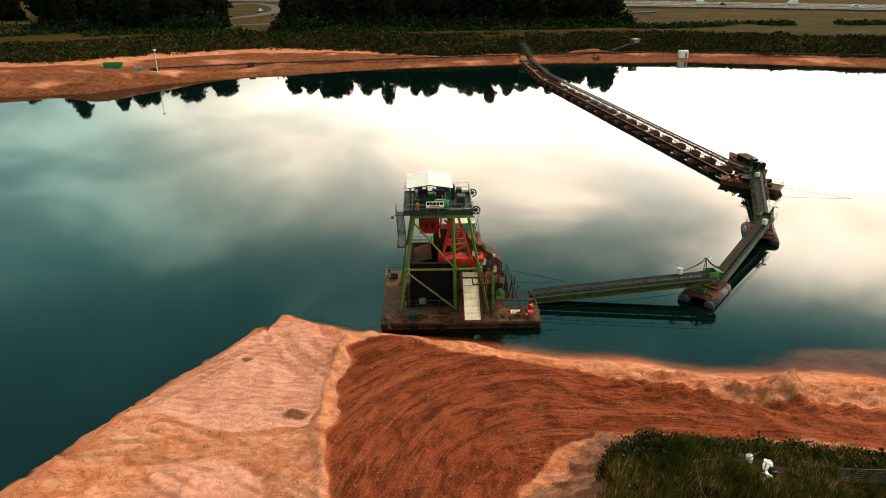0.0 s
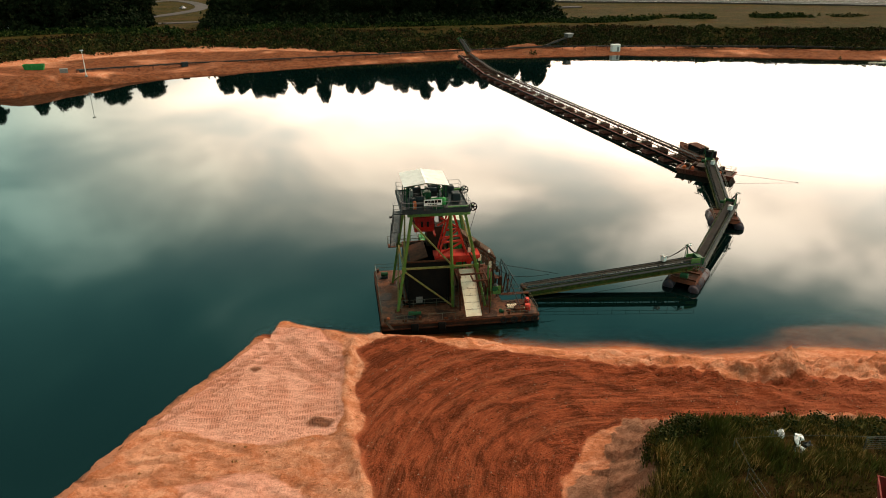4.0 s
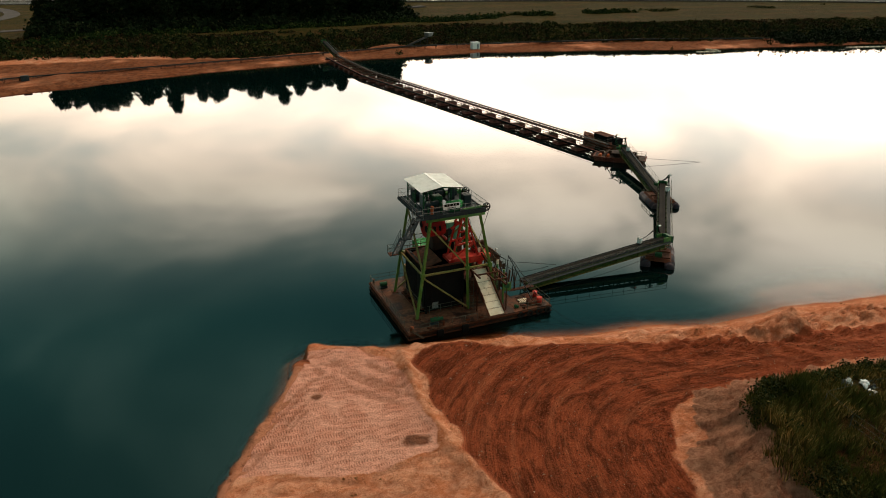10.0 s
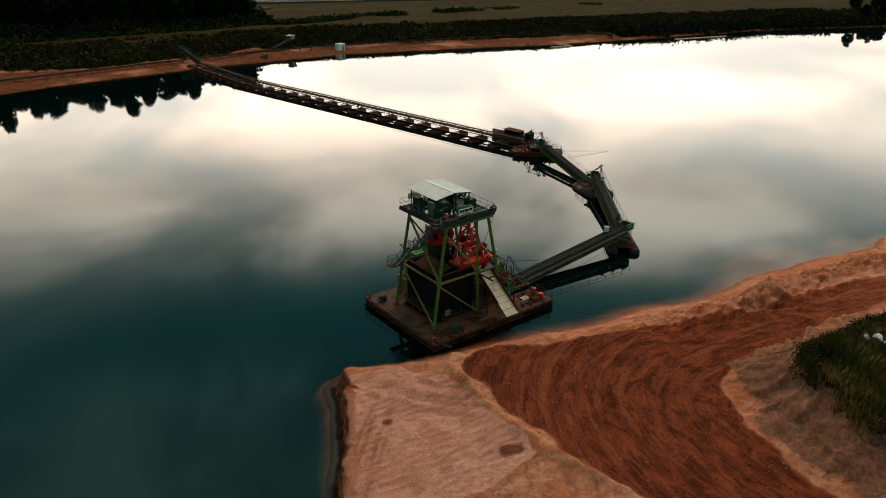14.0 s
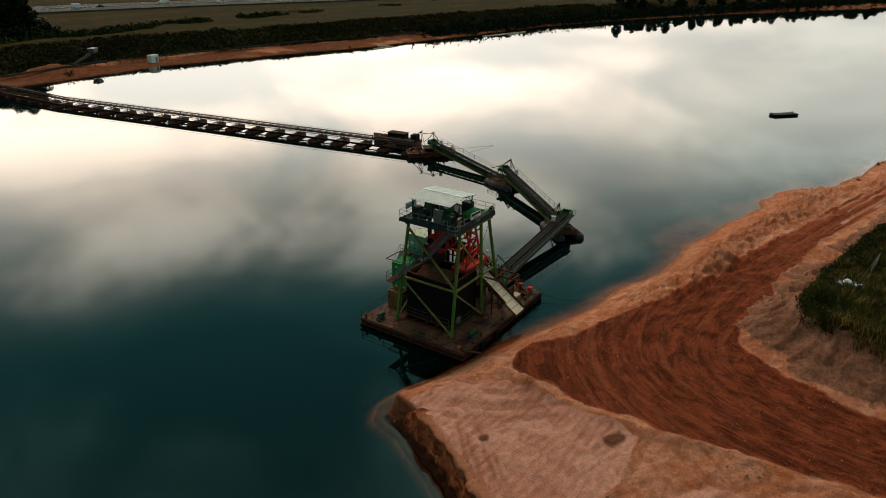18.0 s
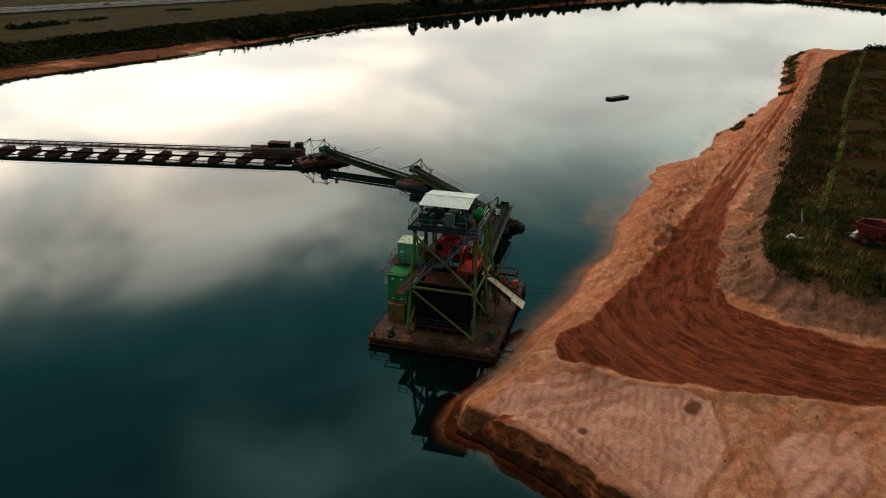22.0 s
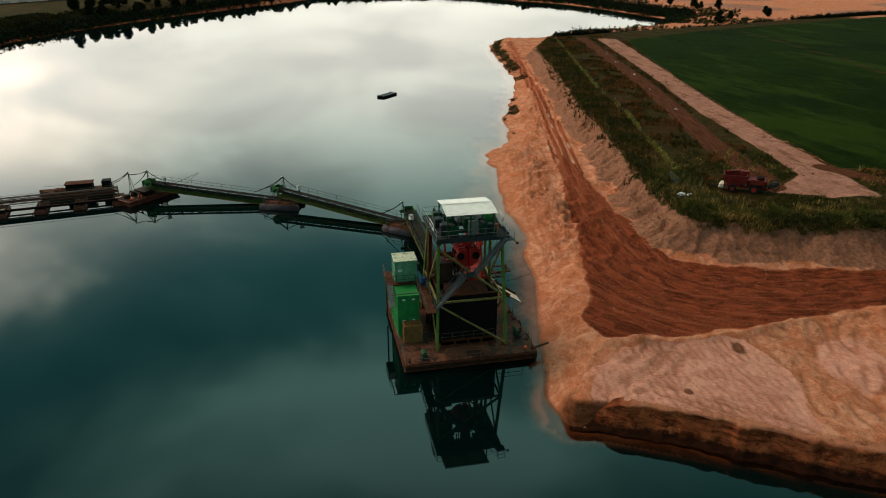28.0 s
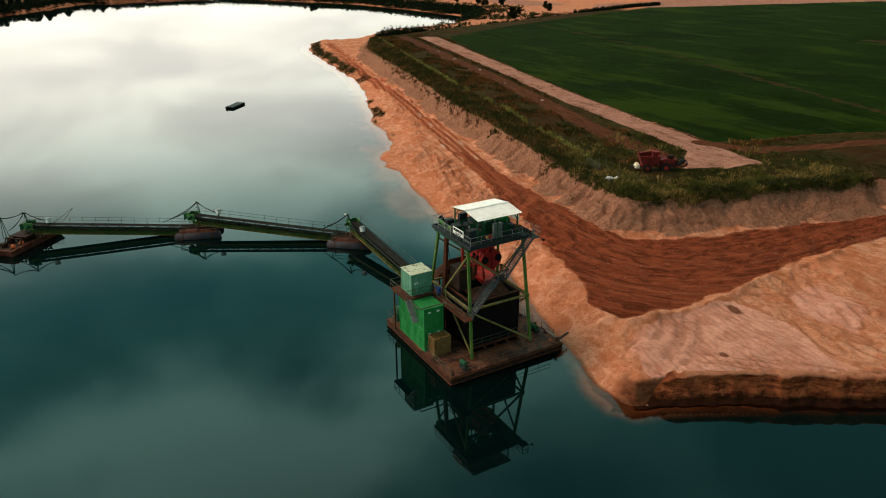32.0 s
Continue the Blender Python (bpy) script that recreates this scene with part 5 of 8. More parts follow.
winch(2.9, 2.2, "cable winch with dark drum")
winch(4.9, 5.4, "cable winch with dark drum")
winch(2.7, 5.6, "cable winch with dark drum")
motor = part("motor", tube((4.2, 0.95, 14.45), (5.9, 0.95, 14.45), 0.46, 16), M_BOXGREEN, dredger, "bright green electric motor", True)
part("motor_foot", box(4.4, 5.7, 0.65, 1.25, 13.66, 14.1), M_DKGREEN, motor)
part("fan_cowl", tube((5.9, 0.95, 14.45), (6.15, 0.95, 14.45), 0.36, 16), M_DKGREEN, motor)
for i in range(6):
    part("cooling_rib", tube((4.4 + i * 0.24, 0.95, 14.45), (4.45 + i * 0.24, 0.95, 14.45), 0.49, 16), M_BOXGREEN, motor)
gear = part("gearbox", box(3.5, 4.5, 2.9, 4.1, 13.66, 14.9, 0.08), M_DKGREEN, dredger)
part("control_cabinet", box(2.0, 2.35, 2.9, 4.0, 13.64, 15.2, 0.03), M_GALV, dredger, "grey steel control cabinet")
part("control_cabinet", box(6.3, 6.8, 4.6, 5.6, 13.64, 15.3, 0.03), M_DARK, dredger)
for x, y in ((2.0, 1.6), (5.2, 2.6), (3.4, 6.2), (4.1, 4.6), (5.6, 3.6)):
    part("standpipe", tube((x, y, 13.64), (x, y, 14.9), 0.08, 8), M_GALV, dredger)
part("pump", tube((2.3, 0.8, 13.66), (2.3, 0.8, 14.6), 0.2, 10), M_ORANGE, dredger)

# name board on the front rail: plain bars stand for its lettering
board = part("name_board", box(3.25, 5.32, -0.20, -0.16, 14.40, 15.12, 0.01), M_WHITE, dredger, "white board with two lines of black lettering")
for i, (a, b) in enumerate(((0.10, 0.42), (0.47, 0.76), (0.81, 1.18), (1.23, 1.52), (1.57, 1.95))):
    part("letter_bar", box(3.25 + a, 3.25 + b, -0.212, -0.203, 14.72, 15.02), M_BLACK, board)
for i in range(6):
    part("letter_bar", box(3.75 + i * 0.18, 3.87 + i * 0.18, -0.212, -0.203, 14.48, 14.62), M_DARK, board)

board = part("name_board", box(1.95, 4.05, 7.79, 7.83, 14.40, 15.12, 0.01), M_WHITE, dredger, "white board with two lines of black lettering")
for a, b in ((0.10, 0.42), (0.47, 0.76), (0.81, 1.18), (1.23, 1.52), (1.57, 1.95)):
    part("letter_bar", box(1.98 + a, 1.98 + b, 7.833, 7.842, 14.72, 15.02), M_BLACK, board)
for i in range(6):
    part("letter_bar", box(2.45 + i * 0.18, 2.57 + i * 0.18, 7.833, 7.842, 14.48, 14.62), M_DARK, board)

# rope wheels on their arms, ropes
for y, z in ((0.85, 13.75), (6.6, 13.9)):
    arm = part("sheave_arm", lofted([[(6.2, y - 0.16, z - 0.55), (6.2, y + 0.16, z - 0.55), (6.2, y + 0.16, z + 0.05), (6.2, y - 0.16, z + 0.05)],
                                     [(9.2, y - 0.12, z - 0.16), (9.2, y + 0.12, z - 0.16), (9.2, y + 0.12, z + 0.14), (9.2, y - 0.12, z + 0.14)]]), M_GREEN, dredger, "green tapered sheave arm")
    sheave(dredger, (9.05, y - 0.28, z), 0.52)
for a, b in (((9.5, 0.57, 13.6), (8.3, 1.9, 7.4)), ((8.6, 6.3, 13.6), (9.8, 4.6, 7.6)), ((3.6, 3.4, 13.6), (3.6, 3.4, 12.5)), ((3.9, 4.2, 13.6), (3.9, 4.2, 12.5)), ((3.2, 4.2, 13.6), (3.2, 4.2, 12.5))):
    part("rope", tube(a, b, 0.028, 5), M_BLACK, dredger)

# stairs up the west side, landing, walkway
stairs(dredger, (0.25, 8.0, 6.05), (0.25, 4.7, 9.7), 0.85, (1, 0, 0), M_STAIR)
part("landing", box(-0.25, 0.85, 3.7, 4.75, 9.64, 9.72), M_DARK, dredger)
railing(dredger, [(-0.22, 4.6, 9.72), (-0.22, 3.75, 9.72)], 1.05, 0.9, M_DARK)
stairs(dredger, (0.25, 3.75, 9.72), (0.25, 0.4, 13.66), 0.85, (1, 0, 0), M_STAIR)
part("landing", box(-0.25, 0.72, -0.45, 0.55, 13.58, 13.66), M_DARK, dredger)
railing(dredger, [(-0.22, 0.5, 13.66), (-0.22, -0.42, 13.66), (0.7, -0.42, 13.66)], 1.05, 0.9, M_GALV)
part("floodlight", box(-0.75, -0.45, -0.75, -0.5, 13.3, 13.5, 0.03), M_BLACK, dredger)
part("bracket", bar((-0.2, -0.4, 13.6), (-0.6, -0.62, 13.4), 0.05), M_BLACK, dredger)
walk_deck = part("walkway", box(-0.45, 7.0, 7.95, 9.0, 5.92, 6.02), M_RUST, dredger, "rusty brown walkway deck")
railing(dredger, [(0.6, 7.98, 6.02), (7.0, 7.98, 6.02)], 1.05, 1.4)
railing(dredger, [(-0.42, 7.98, 6.02), (-0.42, 8.97, 6.02), (7.0, 8.97, 6.02)], 1.05, 1.4)
for x in (1.5, 5.0):
    part("walkway_bracket", bar((x, 7.7, 5.85), (x, 9.0, 5.85), 0.1, 0.14), M_RUST, dredger)
part("gallery", box(6.6, 10.4, 8.5, 12.35, 6.2, 6.34), M_RUST, dredger, "rusty gallery over the containers")
railing(dredger, [(6.62, 9.1, 6.34), (6.62, 12.3, 6.34)], 1.05, 1.1)
railing(dredger, [(7.6, 12.32, 6.34), (10.38, 12.32, 6.34), (10.38, 8.6, 6.34)], 1.05, 1.3)
flight = part("gangway_stair", bar((4.9, 12.05, 4.3), (6.6, 12.05, 6.3), 0.7, 0.1), M_GALV, dredger, "pale steel stair")
for k in (-0.32, 0.32):
    part("handrail", tube((4.9, 12.05 + k, 5.2), (6.6, 12.05 + k, 7.3), 0.025, 5), M_RAIL, dredger)
for x, y in ((10.2, 8.7), (10.2, 12.0)):
    part("gallery_post", bar((x, y, DECK), (x, y, 6.2), 0.16), M_RUST, dredger)
part("drip_frame", bar((3.6, 9.0, 6.55), (3.6, 12.2, 6.55), 0.09), M_RAIL, dredger)
part("drip_frame", bar((3.6, 12.2, 6.55), (6.6, 12.2, 6.5), 0.09), M_RAIL, dredger)
part("drip_frame", bar((3.6, 9.0, 6.55), (3.6, 9.0, 6.0), 0.07), M_RAIL, dredger)

# black feed hopper and its rusty rim, hanging over the well
hop = part("hopper", lofted([rect(1.5, 6.3, 1.1, 7.0, 1.1), rect(1.3, 6.4, 0.9, 7.15, 1.8), rect(1.3, 6.4, 0.9, 7.15, 6.9), rect(1.75, 6.1, 1.25, 6.75, 6.9), rect(1.75, 6.1, 1.25, 6.75, 6.0), rect(2.6, 5.3, 2.6, 5.4, 3.6)]), M_BLACK, dredger, "black rubber-lined feed hopper")
for a, b in (((1.32, 0.92, 6.95), (6.38, 0.92, 6.95)), ((1.32, 7.12, 6.95), (6.38, 7.12, 6.95)), ((1.32, 0.92, 6.95), (1.32, 7.12, 6.95)), ((6.38, 0.92, 6.95), (6.38, 7.12, 6.95))):
    part("hopper_rim", bar(a, b, 0.2, 0.16), M_RUST, dredger)
part("rust_plate", lofted([[(1.8, 1.6, 6.6), (3.9, 1.6, 7.2), (3.9, 1.64, 7.28), (1.8, 1.64, 6.68)], [(1.8, 6.4, 6.6), (3.9, 6.4, 7.2), (3.9, 6.44, 7.28), (1.8, 6.44, 6.68)]]), M_RUST, dredger, "sloping rusty feed plate")
part("rust_plate", box(4.2, 6.3, 5.2, 6.9, 7.05, 9.6, 0.03), M_HULL, dredger)
for i in range(7):
    part("liner_seam", box(1.26, 1.3, 1.6 + i * 0.85, 1.66 + i * 0.85, 2.3, 6.85), M_BLACK, dredger)
for y in (0.8, 7.25):
    for x in (1.5, 6.3):
        part("hopper_post", bar((x, y, DECK), (x, y, 6.85), 0.18), M_BLACK, dredger)
for y in (2.6, 4.1, 5.6):
    part("well_beam", ibeam((0.6, y, DECK + 0.32), (6.6, y, DECK + 0.32), 0.2, 0.3), M_RUST, dredger)
part("well_walk", box(0.95, 1.65, 1.1, 7.1, DECK + 0.48, DECK + 0.56), M_RUST, dredger)
railing(dredger, [(1.0, 1.1, DECK + 0.56), (1.0, 7.1, DECK + 0.56)], 1.0, 1.2)
railing(dredger, [(1.62, 1.6, DECK + 0.56), (1.62, 6.6, DECK + 0.56)], 1.0, 1.2)
railing(dredger, [(0.5, 0.75, DECK), (6.2, 0.75, DECK)], 1.0, 1.4)
part("side_skirt", box(2.2, 5.8, 0.85, 0.89, 1.4, 4.6), M_BLACK, dredger)
part("grey_hatch", box(2.3, 3.1, 0.80, 0.84, 1.5, 2.3, 0.01), M_GALV, dredger, "small pale grey hatch")
part("bucket_ladder", bar((4.0, 4.0, -0.8), (4.4, 4.4, 3.2), 1.2, 0.9), M_BLACK, dredger)
part("ladder_pipe", tube((6.9, 3.2, 1.0), (6.9, 3.2, 9.0), 0.3, 12), M_RUST, dredger, "", True)
part("ladder_pipe", tube((6.9, 5.2, 1.0), (6.9, 5.2, 8.2), 0.22, 12), M_BLACK, dredger, "", True)

# grab bucket hanging in the tower
grab = part("grab", box(2.8, 4.5, 3.2, 4.5, 12.2, 12.6, 0.05), M_DKRED, dredger, "red clamshell grab bucket")
for s in (-1, 1):
    sec = []
    for x in (2.5, 4.8):
        sec.append([(x, 3.85 + s * 0.05, 11.9), (x, 3.85 + s * 1.0, 11.7), (x, 3.85 + s * 1.35, 11.0), (x, 3.85 + s * 1.15, 10.3), (x, 3.85 + s * 0.55, 9.8), (x, 3.85 + s * 0.05, 9.75)])
    shell = part("shell", lofted(sec), M_DKRED, grab)
    for x in (2.95, 3.65, 4.35):
        part("shell_rib", lofted([[(x - 0.06, a[1] + s * 0.07, a[2] + 0.04) for a in sec[0]], [(x + 0.06, a[1] + s * 0.07, a[2] + 0.04) for a in sec[0]]]), M_DKRED, shell)
    part("slot", box(3.2, 3.45, 3.85 + s * 1.22 - 0.2, 3.85 + s * 1.22 + 0.2, 10.75, 11.35), M_BLACK, shell)
    part("slot", box(3.9, 4.15, 3.85 + s * 1.22 - 0.2, 3.85 + s * 1.22 + 0.2, 10.75, 11.35), M_BLACK, shell)
for y in (3.3, 4.4):
    for x in (2.65, 4.65):
        part("grab_arm", bar((x, y, 11.7), (x * 0.7 + 3.65 * 0.3, 3.85, 12.5), 0.14), M_DKRED, grab)
for y in (3.0, 4.7):
    part("cheek", tube((2.42, y, 11.0), (2.5, y, 11.0), 0.42, 14), M_BLACK, grab)
    part("cheek", tube((4.8, y, 11.0), (4.88, y, 11.0), 0.42, 14), M_BLACK, grab)

# red discharge frame with its trough
red = part("discharge_trough", lofted([rect(5.6, 9.3, 1.5, 2.9, 6.35), rect(4.7, 10.2, 1.2, 3.3, 6.9), rect(4.7, 10.2, 1.2, 3.3, 7.3)]), M_RED, dredger, "red steel discharge trough")
for x in (5.4, 7.0, 8.9):
    part("trough_foot", lofted([rect(x - 0.25, x + 0.25, 1.35, 1.85, 6.1), rect(x - 0.4, x + 0.4, 1.3, 2.0, 7.1)]), M_RED, red)
for a, b in (((5.2, 1.5, 7.3), (6.5, 1.6, 12.6)), ((8.6, 1.5, 7.3), (7.0, 1.6, 12.6)), ((5.2, 3.0, 7.3), (6.5, 2.9, 12.6)), ((8.6, 3.0, 7.3), (7.0, 2.9, 12.6)), ((5.6, 1.5, 9.0), (8.1, 1.5, 9.2)), ((6.0, 1.5, 10.6), (7.6, 1.5, 10.7)),
             ((5.6, 1.5, 9.0), (7.6, 1.5, 10.7)), ((5.4, 1.5, 12.2), (7.4, 1.5, 10.9)), ((5.0, 1.6, 11.2), (6.3, 1.6, 11.9)), ((5.6, 3.0, 9.0), (8.1, 3.0, 9.2)), ((5.3, 1.5, 7.5), (7.9, 1.5, 8.9)), ((4.4, 2.0, 12.4), (9.0, 2.0, 12.4)),
             ((5.0, 5.9, 8.0), (5.3, 5.9, 12.6)), ((4.9, 2.6, 9.5), (4.9, 5.9, 9.6))):
    part("red_strut", bar(a, b, 0.2, 0.2), M_RED, red)

# cream discharge chute over the bow, with side walls and a rusty frame
chute = part("chute", bmesh.new(), M_CREAM, dredger, "worn cream discharge chute in seven plates")
bm = bmesh.new()
top, bot = Vector((8.5, 1.0, 5.55)), Vector((8.55, -4.25, 1.85))
bar(top, bot, 2.15, 0.05, bm)
chute.data = mesh_of(bm, "chute", M_RUST)
for i in range(7):
    a, b = top.lerp(bot, i / 7 + 0.004), top.lerp(bot, (i + 1) / 7 - 0.004)
    part("chute_plate", bar(a + Vector((0, 0.03, 0.06)), b + Vector((0, 0.03, 0.06)), 1.86, 0.03), M_CREAM, chute)
for s in (-1, 1):
    part("chute_wall", bar(top + Vector((s * 1.02, 0.1, 0.22)), bot + Vector((s * 1.02, 0.25 if s > 0 else 1.6, 0.2 if s > 0 else 1.15)), 0.08, 0.5), M_RUST, chute)
for a, b in (((7.3, 0.2, 5.85), (7.3, -1.9, 5.85)), ((10.3, 0.2, 5.85), (10.3, -2.9, 5.85)), ((7.3, -1.0, 5.85), (10.3, -1.0, 5.85)), ((8.6, -2.9, 5.85), (10.3, -2.9, 5.85)), ((10.3, -2.9, 5.85), (10.3, -2.9, 4.9)), ((8.6, -2.9, 5.85), (8.6, -1.0, 5.85)),
             ((10.3, -2.9, 4.9), (10.3, 0.0, 4.9)), ((8.9, 1.2, 7.6), (10.2, -0.4, 5.2))):
    part("frame_beam", bar(a, b, 0.14, 0.16), M_RUST, dredger)
for x in (7.15, 10.15):
    ladder(dredger, x, 0.0 if x < 8 else -0.7, DECK, 5.2, 0.5)
for x, y in ((7.45, -0.9), (9.85, -0.9), (9.9, -2.2), (10.9, -1.9)):
    part("chute_post", bar((x, y, DECK), (x, y, 3.9 if y > -2 else 2.6), 0.12), M_RUST, dredger)
part("green_post", bar((11.3, -0.3, DECK), (11.3, -0.3, 5.6), 0.16), M_GREEN, dredger)
part("green_post", bar((11.3, 1.4, DECK), (11.3, 1.4, 5.6), 0.16), M_GREEN, dredger)
part("tail_drum", tube((12.2, 0.3, 2.9), (12.2, 1.3, 2.9), 0.36, 16), M_DARK, dredger, "", True)
part("drum_guard", box(11.7, 12.7, 0.18, 0.24, 2.3, 3.4, 0.02), M_GREEN, dredger, "faded green drum guard plate")

# rusty screening plant amidships
scr = part("screen_box", lofted([[(8.3, 3.4, 8.0), (8.3, 5.9, 8.0), (8.3, 5.9, 9.1), (8.3, 3.4, 9.1)], [(12.7, 3.4, 4.6), (12.7, 5.9, 4.6), (12.7, 5.9, 5.7), (12.7, 3.4, 5.7)]]), M_RUST, dredger, "sloping rusty screening box")
for i in range(8):
    f = i / 8 + 0.06
    p = Vector((8.3, 3.34, 8.55)).lerp(Vector((12.7, 3.34, 5.15)), f)
    part("stiffener", bar(p + Vector((0.3, 0, 0.5)), p + Vector((-0.3, 0, -0.5)), 0.08, 0.1), M_SANDBELT, scr)
part("screen_motor", tube((10.2, 3.0, 7.9), (10.2, 3.6, 7.9), 0.35, 12), M_SANDBELT, scr, "", True)
part("screen_mesh", bar((8.4, 4.65, 9.12), (12.6, 4.65, 5.84), 2.2, 0.04), M_SANDBELT, scr)
for x, z in ((8.9, 7.6), (10.6, 6.2), (12.3, 4.9)):
    for y in (3.5, 5.8):
        part("screen_leg", bar((x, y, DECK), (x, y, z), 0.18), M_RUST, dredger)
for x in (9.0, 10.7):
    part("screen_tie", bar((x, 3.5, 2.0), (x + 1.7, 3.5, 5.0), 0.1), M_RUST, dredger)
part("sump", lofted([rect(8.2, 12.8, 3.2, 6.1, DECK), rect(7.8, 12.8, 3.0, 6.3, 3.2)]), M_RUST, dredger, "rust-brown sump tank")
part("side_walk", box(8.2, 12.9, 2.2, 3.1, 3.4, 3.48), M_RUST, dredger)
railing(dredger, [(8.4, 6.4, 7.4), (12.6, 6.4, 4.5)], 1.0, 1.1)
railing(dredger, [(8.4, 2.3, 7.9), (10.4, 2.3, 6.3), (12.9, 2.25, 4.5)], 1.1, 0.9)
part("side_stair", bar((8.4, 2.6, 7.9), (12.9, 2.6, 4.3), 0.8, 0.1), M_SANDBELT, dredger)
part("lamp_box", box(11.4, 11.65, 2.2, 2.4, 7.0, 7.35, 0.02), M_WHITE, dredger, "small white lamp box")
for i in range(5):
    y = 6.6 + i * 0.8
    part("pipe", tube((11.2, y, DECK + 0.3), (12.8, y, DECK + 0.3 + 0.25 * (i % 2)), 0.13, 8), M_RUST, dredger)
pump = part("pump", tube((11.4, 8.4, 2.0), (12.6, 8.4, 2.0), 0.6, 16), M_RUST, dredger, "rusty slurry pump", True)
part("pump_base", box(11.2, 12.8, 7.9, 8.9, DECK, 1.5), M_DARK, pump)
part("tank", tube((11.9, 10.4, DECK), (11.9, 10.4, 2.6), 0.7, 18), M_DKGREEN, dredger, "dark green oil tank", True)

# deck edge rails, bow clutter
railing(dredger, [(-2.05, -1.4, DECK), (-2.05, 11.6, DECK)], 1.0, 1.6)
railing(dredger, [(-2.05, 11.64, DECK), (3.4, 11.64, DECK)], 1.0, 1.35)
railing(dredger, [(10.4, 11.64, DECK), (12.94, 11.64, DECK), (12.94, 7.0, DECK)], 1.0, 1.3)
railing(dredger, [(16.6, 0.9, DECK), (16.6, -2.8, DECK)], 0.9, 1.2)
railing(dredger, [(-0.6, -2.82, DECK), (1.6, -2.82, DECK)], 0.9, 1.1)
railing(dredger, [(3.4, -2.82, DECK), (6.6, -2.82, DECK)], 0.9, 1.6, mid=False)
jib = part("mooring_jib", bar((14.9, -1.9, DECK), (12.9, 1.6, 6.4), 0.09), M_DARK, dredger, "leaning thin dark mooring jib")
part("jib_stay", bar((16.2, -0.9, DECK), (13.1, 1.4, 6.2), 0.06), M_DARK, jib)
part("jib_stay", bar((13.0, 2.6, DECK), (12.9, 1.6, 6.4), 0.06), M_DARK, jib)
for i in range(5):
    p, q = Vector((14.9, -1.9, DECK)).lerp(Vector((12.9, 1.6, 6.4)), 0.15 + 0.17 * i), Vector((16.2, -0.9, DECK)).lerp(Vector((13.1, 1.4, 6.2)), 0.15 + 0.17 * i)
    part("jib_rung", tube(p, q, 0.025, 5), M_DARK, jib)
for x, y in ((-1.7, -2.5), (-1.7, 11.2), (2.4, -2.5), (13.2, -2.5), (16.2, 0.4), (8.0, 11.3)):
    b = part("bollard", tube((x, y, DECK), (x, y, DECK + 0.45), 0.13, 10), M_RUST, dredger)
    part("bollard_cap", tube((x, y, DECK + 0.45), (x, y, DECK + 0.52), 0.19, 10), M_RUST, b)
for i, (x, y) in enumerate(((1.7, -3.15), (4.9, -3.15))):
    part("fender", box(x - 0.45, x + 0.45, y - 0.15, y + 0.15, -0.1, 0.85, 0.1), M_BLACK, dredger)
mw = part("mooring_winch", box(1.0, 2.0, -2.1, -1.5, DECK, DECK + 0.25, 0.02), M_DARK, dredger, "small dark green mooring winch")
part("winch_drum", tube((1.1, -1.75, DECK + 0.55), (2.1, -1.75, DECK + 0.55), 0.28, 12), M_DKGREEN, mw)
part("winch_motor", tube((2.1, -1.75, DECK + 0.55), (2.6, -1.75, DECK + 0.55), 0.2, 10), M_DKGREEN, mw)
mw = part("mooring_winch", box(-1.5, -0.5, 9.15, 9.8, DECK, DECK + 0.25, 0.02), M_DARK, dredger)
part("winch_drum", tube((-1.4, 9.45, DECK + 0.55), (-0.5, 9.45, DECK + 0.55), 0.28, 12), M_DKGREEN, mw)
part("shore_plank", bar((-1.7, -2.4, DECK + 0.10), (-1.0, -4.7, 1.15), 0.32, 0.06), M_SANDBELT, dredger, "brown wooden plank to the shore")


def on_dredger(name, x, y, z, label, category, group=""):
    return thing(name, D @ Matrix.Translation((x, y, z)), label, category, group)


for z in (DECK, DECK + 2.61):
    c = on_dredger("container", 3.9, 9.1, z, "green corrugated steel freight container with closed doors, stacked", "container", "stacked containers")
    corrugated_box(c, 0, 6.06, 0, 2.44, 0, 2.59, M_BOXGREEN, True)
    part("roof_panel", box(0.1, 5.96, 0.1, 2.34, 2.53, 2.57), M_BOXGREEN, c)
c = on_dredger("switch_cabin", 7.1, 8.75, 6.35, "pale mint-green cabin with a weathered light top", "cabin")
corrugated_box(c, 0, 2.5, 0, 2.6, 0, 2.55, M_MINT, False, 0.6)
part("roof_panel", box(-0.06, 2.56, -0.06, 2.66, 2.552, 2.63, 0.02), M_ROOFMINT, c, "stained pale roof panel")
part("door", box(-0.05, -0.005, 0.35, 1.2, 0.1, 2.1, 0.01), M_MINT, c)
for y in (1.75, 2.05):
    part("warning_plate", box(-0.03, -0.012, y, y + 0.2, 1.35, 1.6), M_WHITE, c)
part("vent_box", box(0.6, 1.2, -0.35, -0.02, 1.0, 1.9, 0.02), M_DARK, c)
c = on_dredger("louvred_box", 2.45, 9.0, DECK, "ochre brown ribbed generator box beside the containers", "box")
corrugated_box(c, 0, 1.35, 0, 2.1, 0, 2.1, M_OCHRE, False, 0.22)
for i in range(9):
    part("top_slat", bar((0.12, 0.2 + i * 0.21, 2.06), (1.23, 0.2 + i * 0.21, 2.06), 0.09, 0.05), M_OCHRE, c)
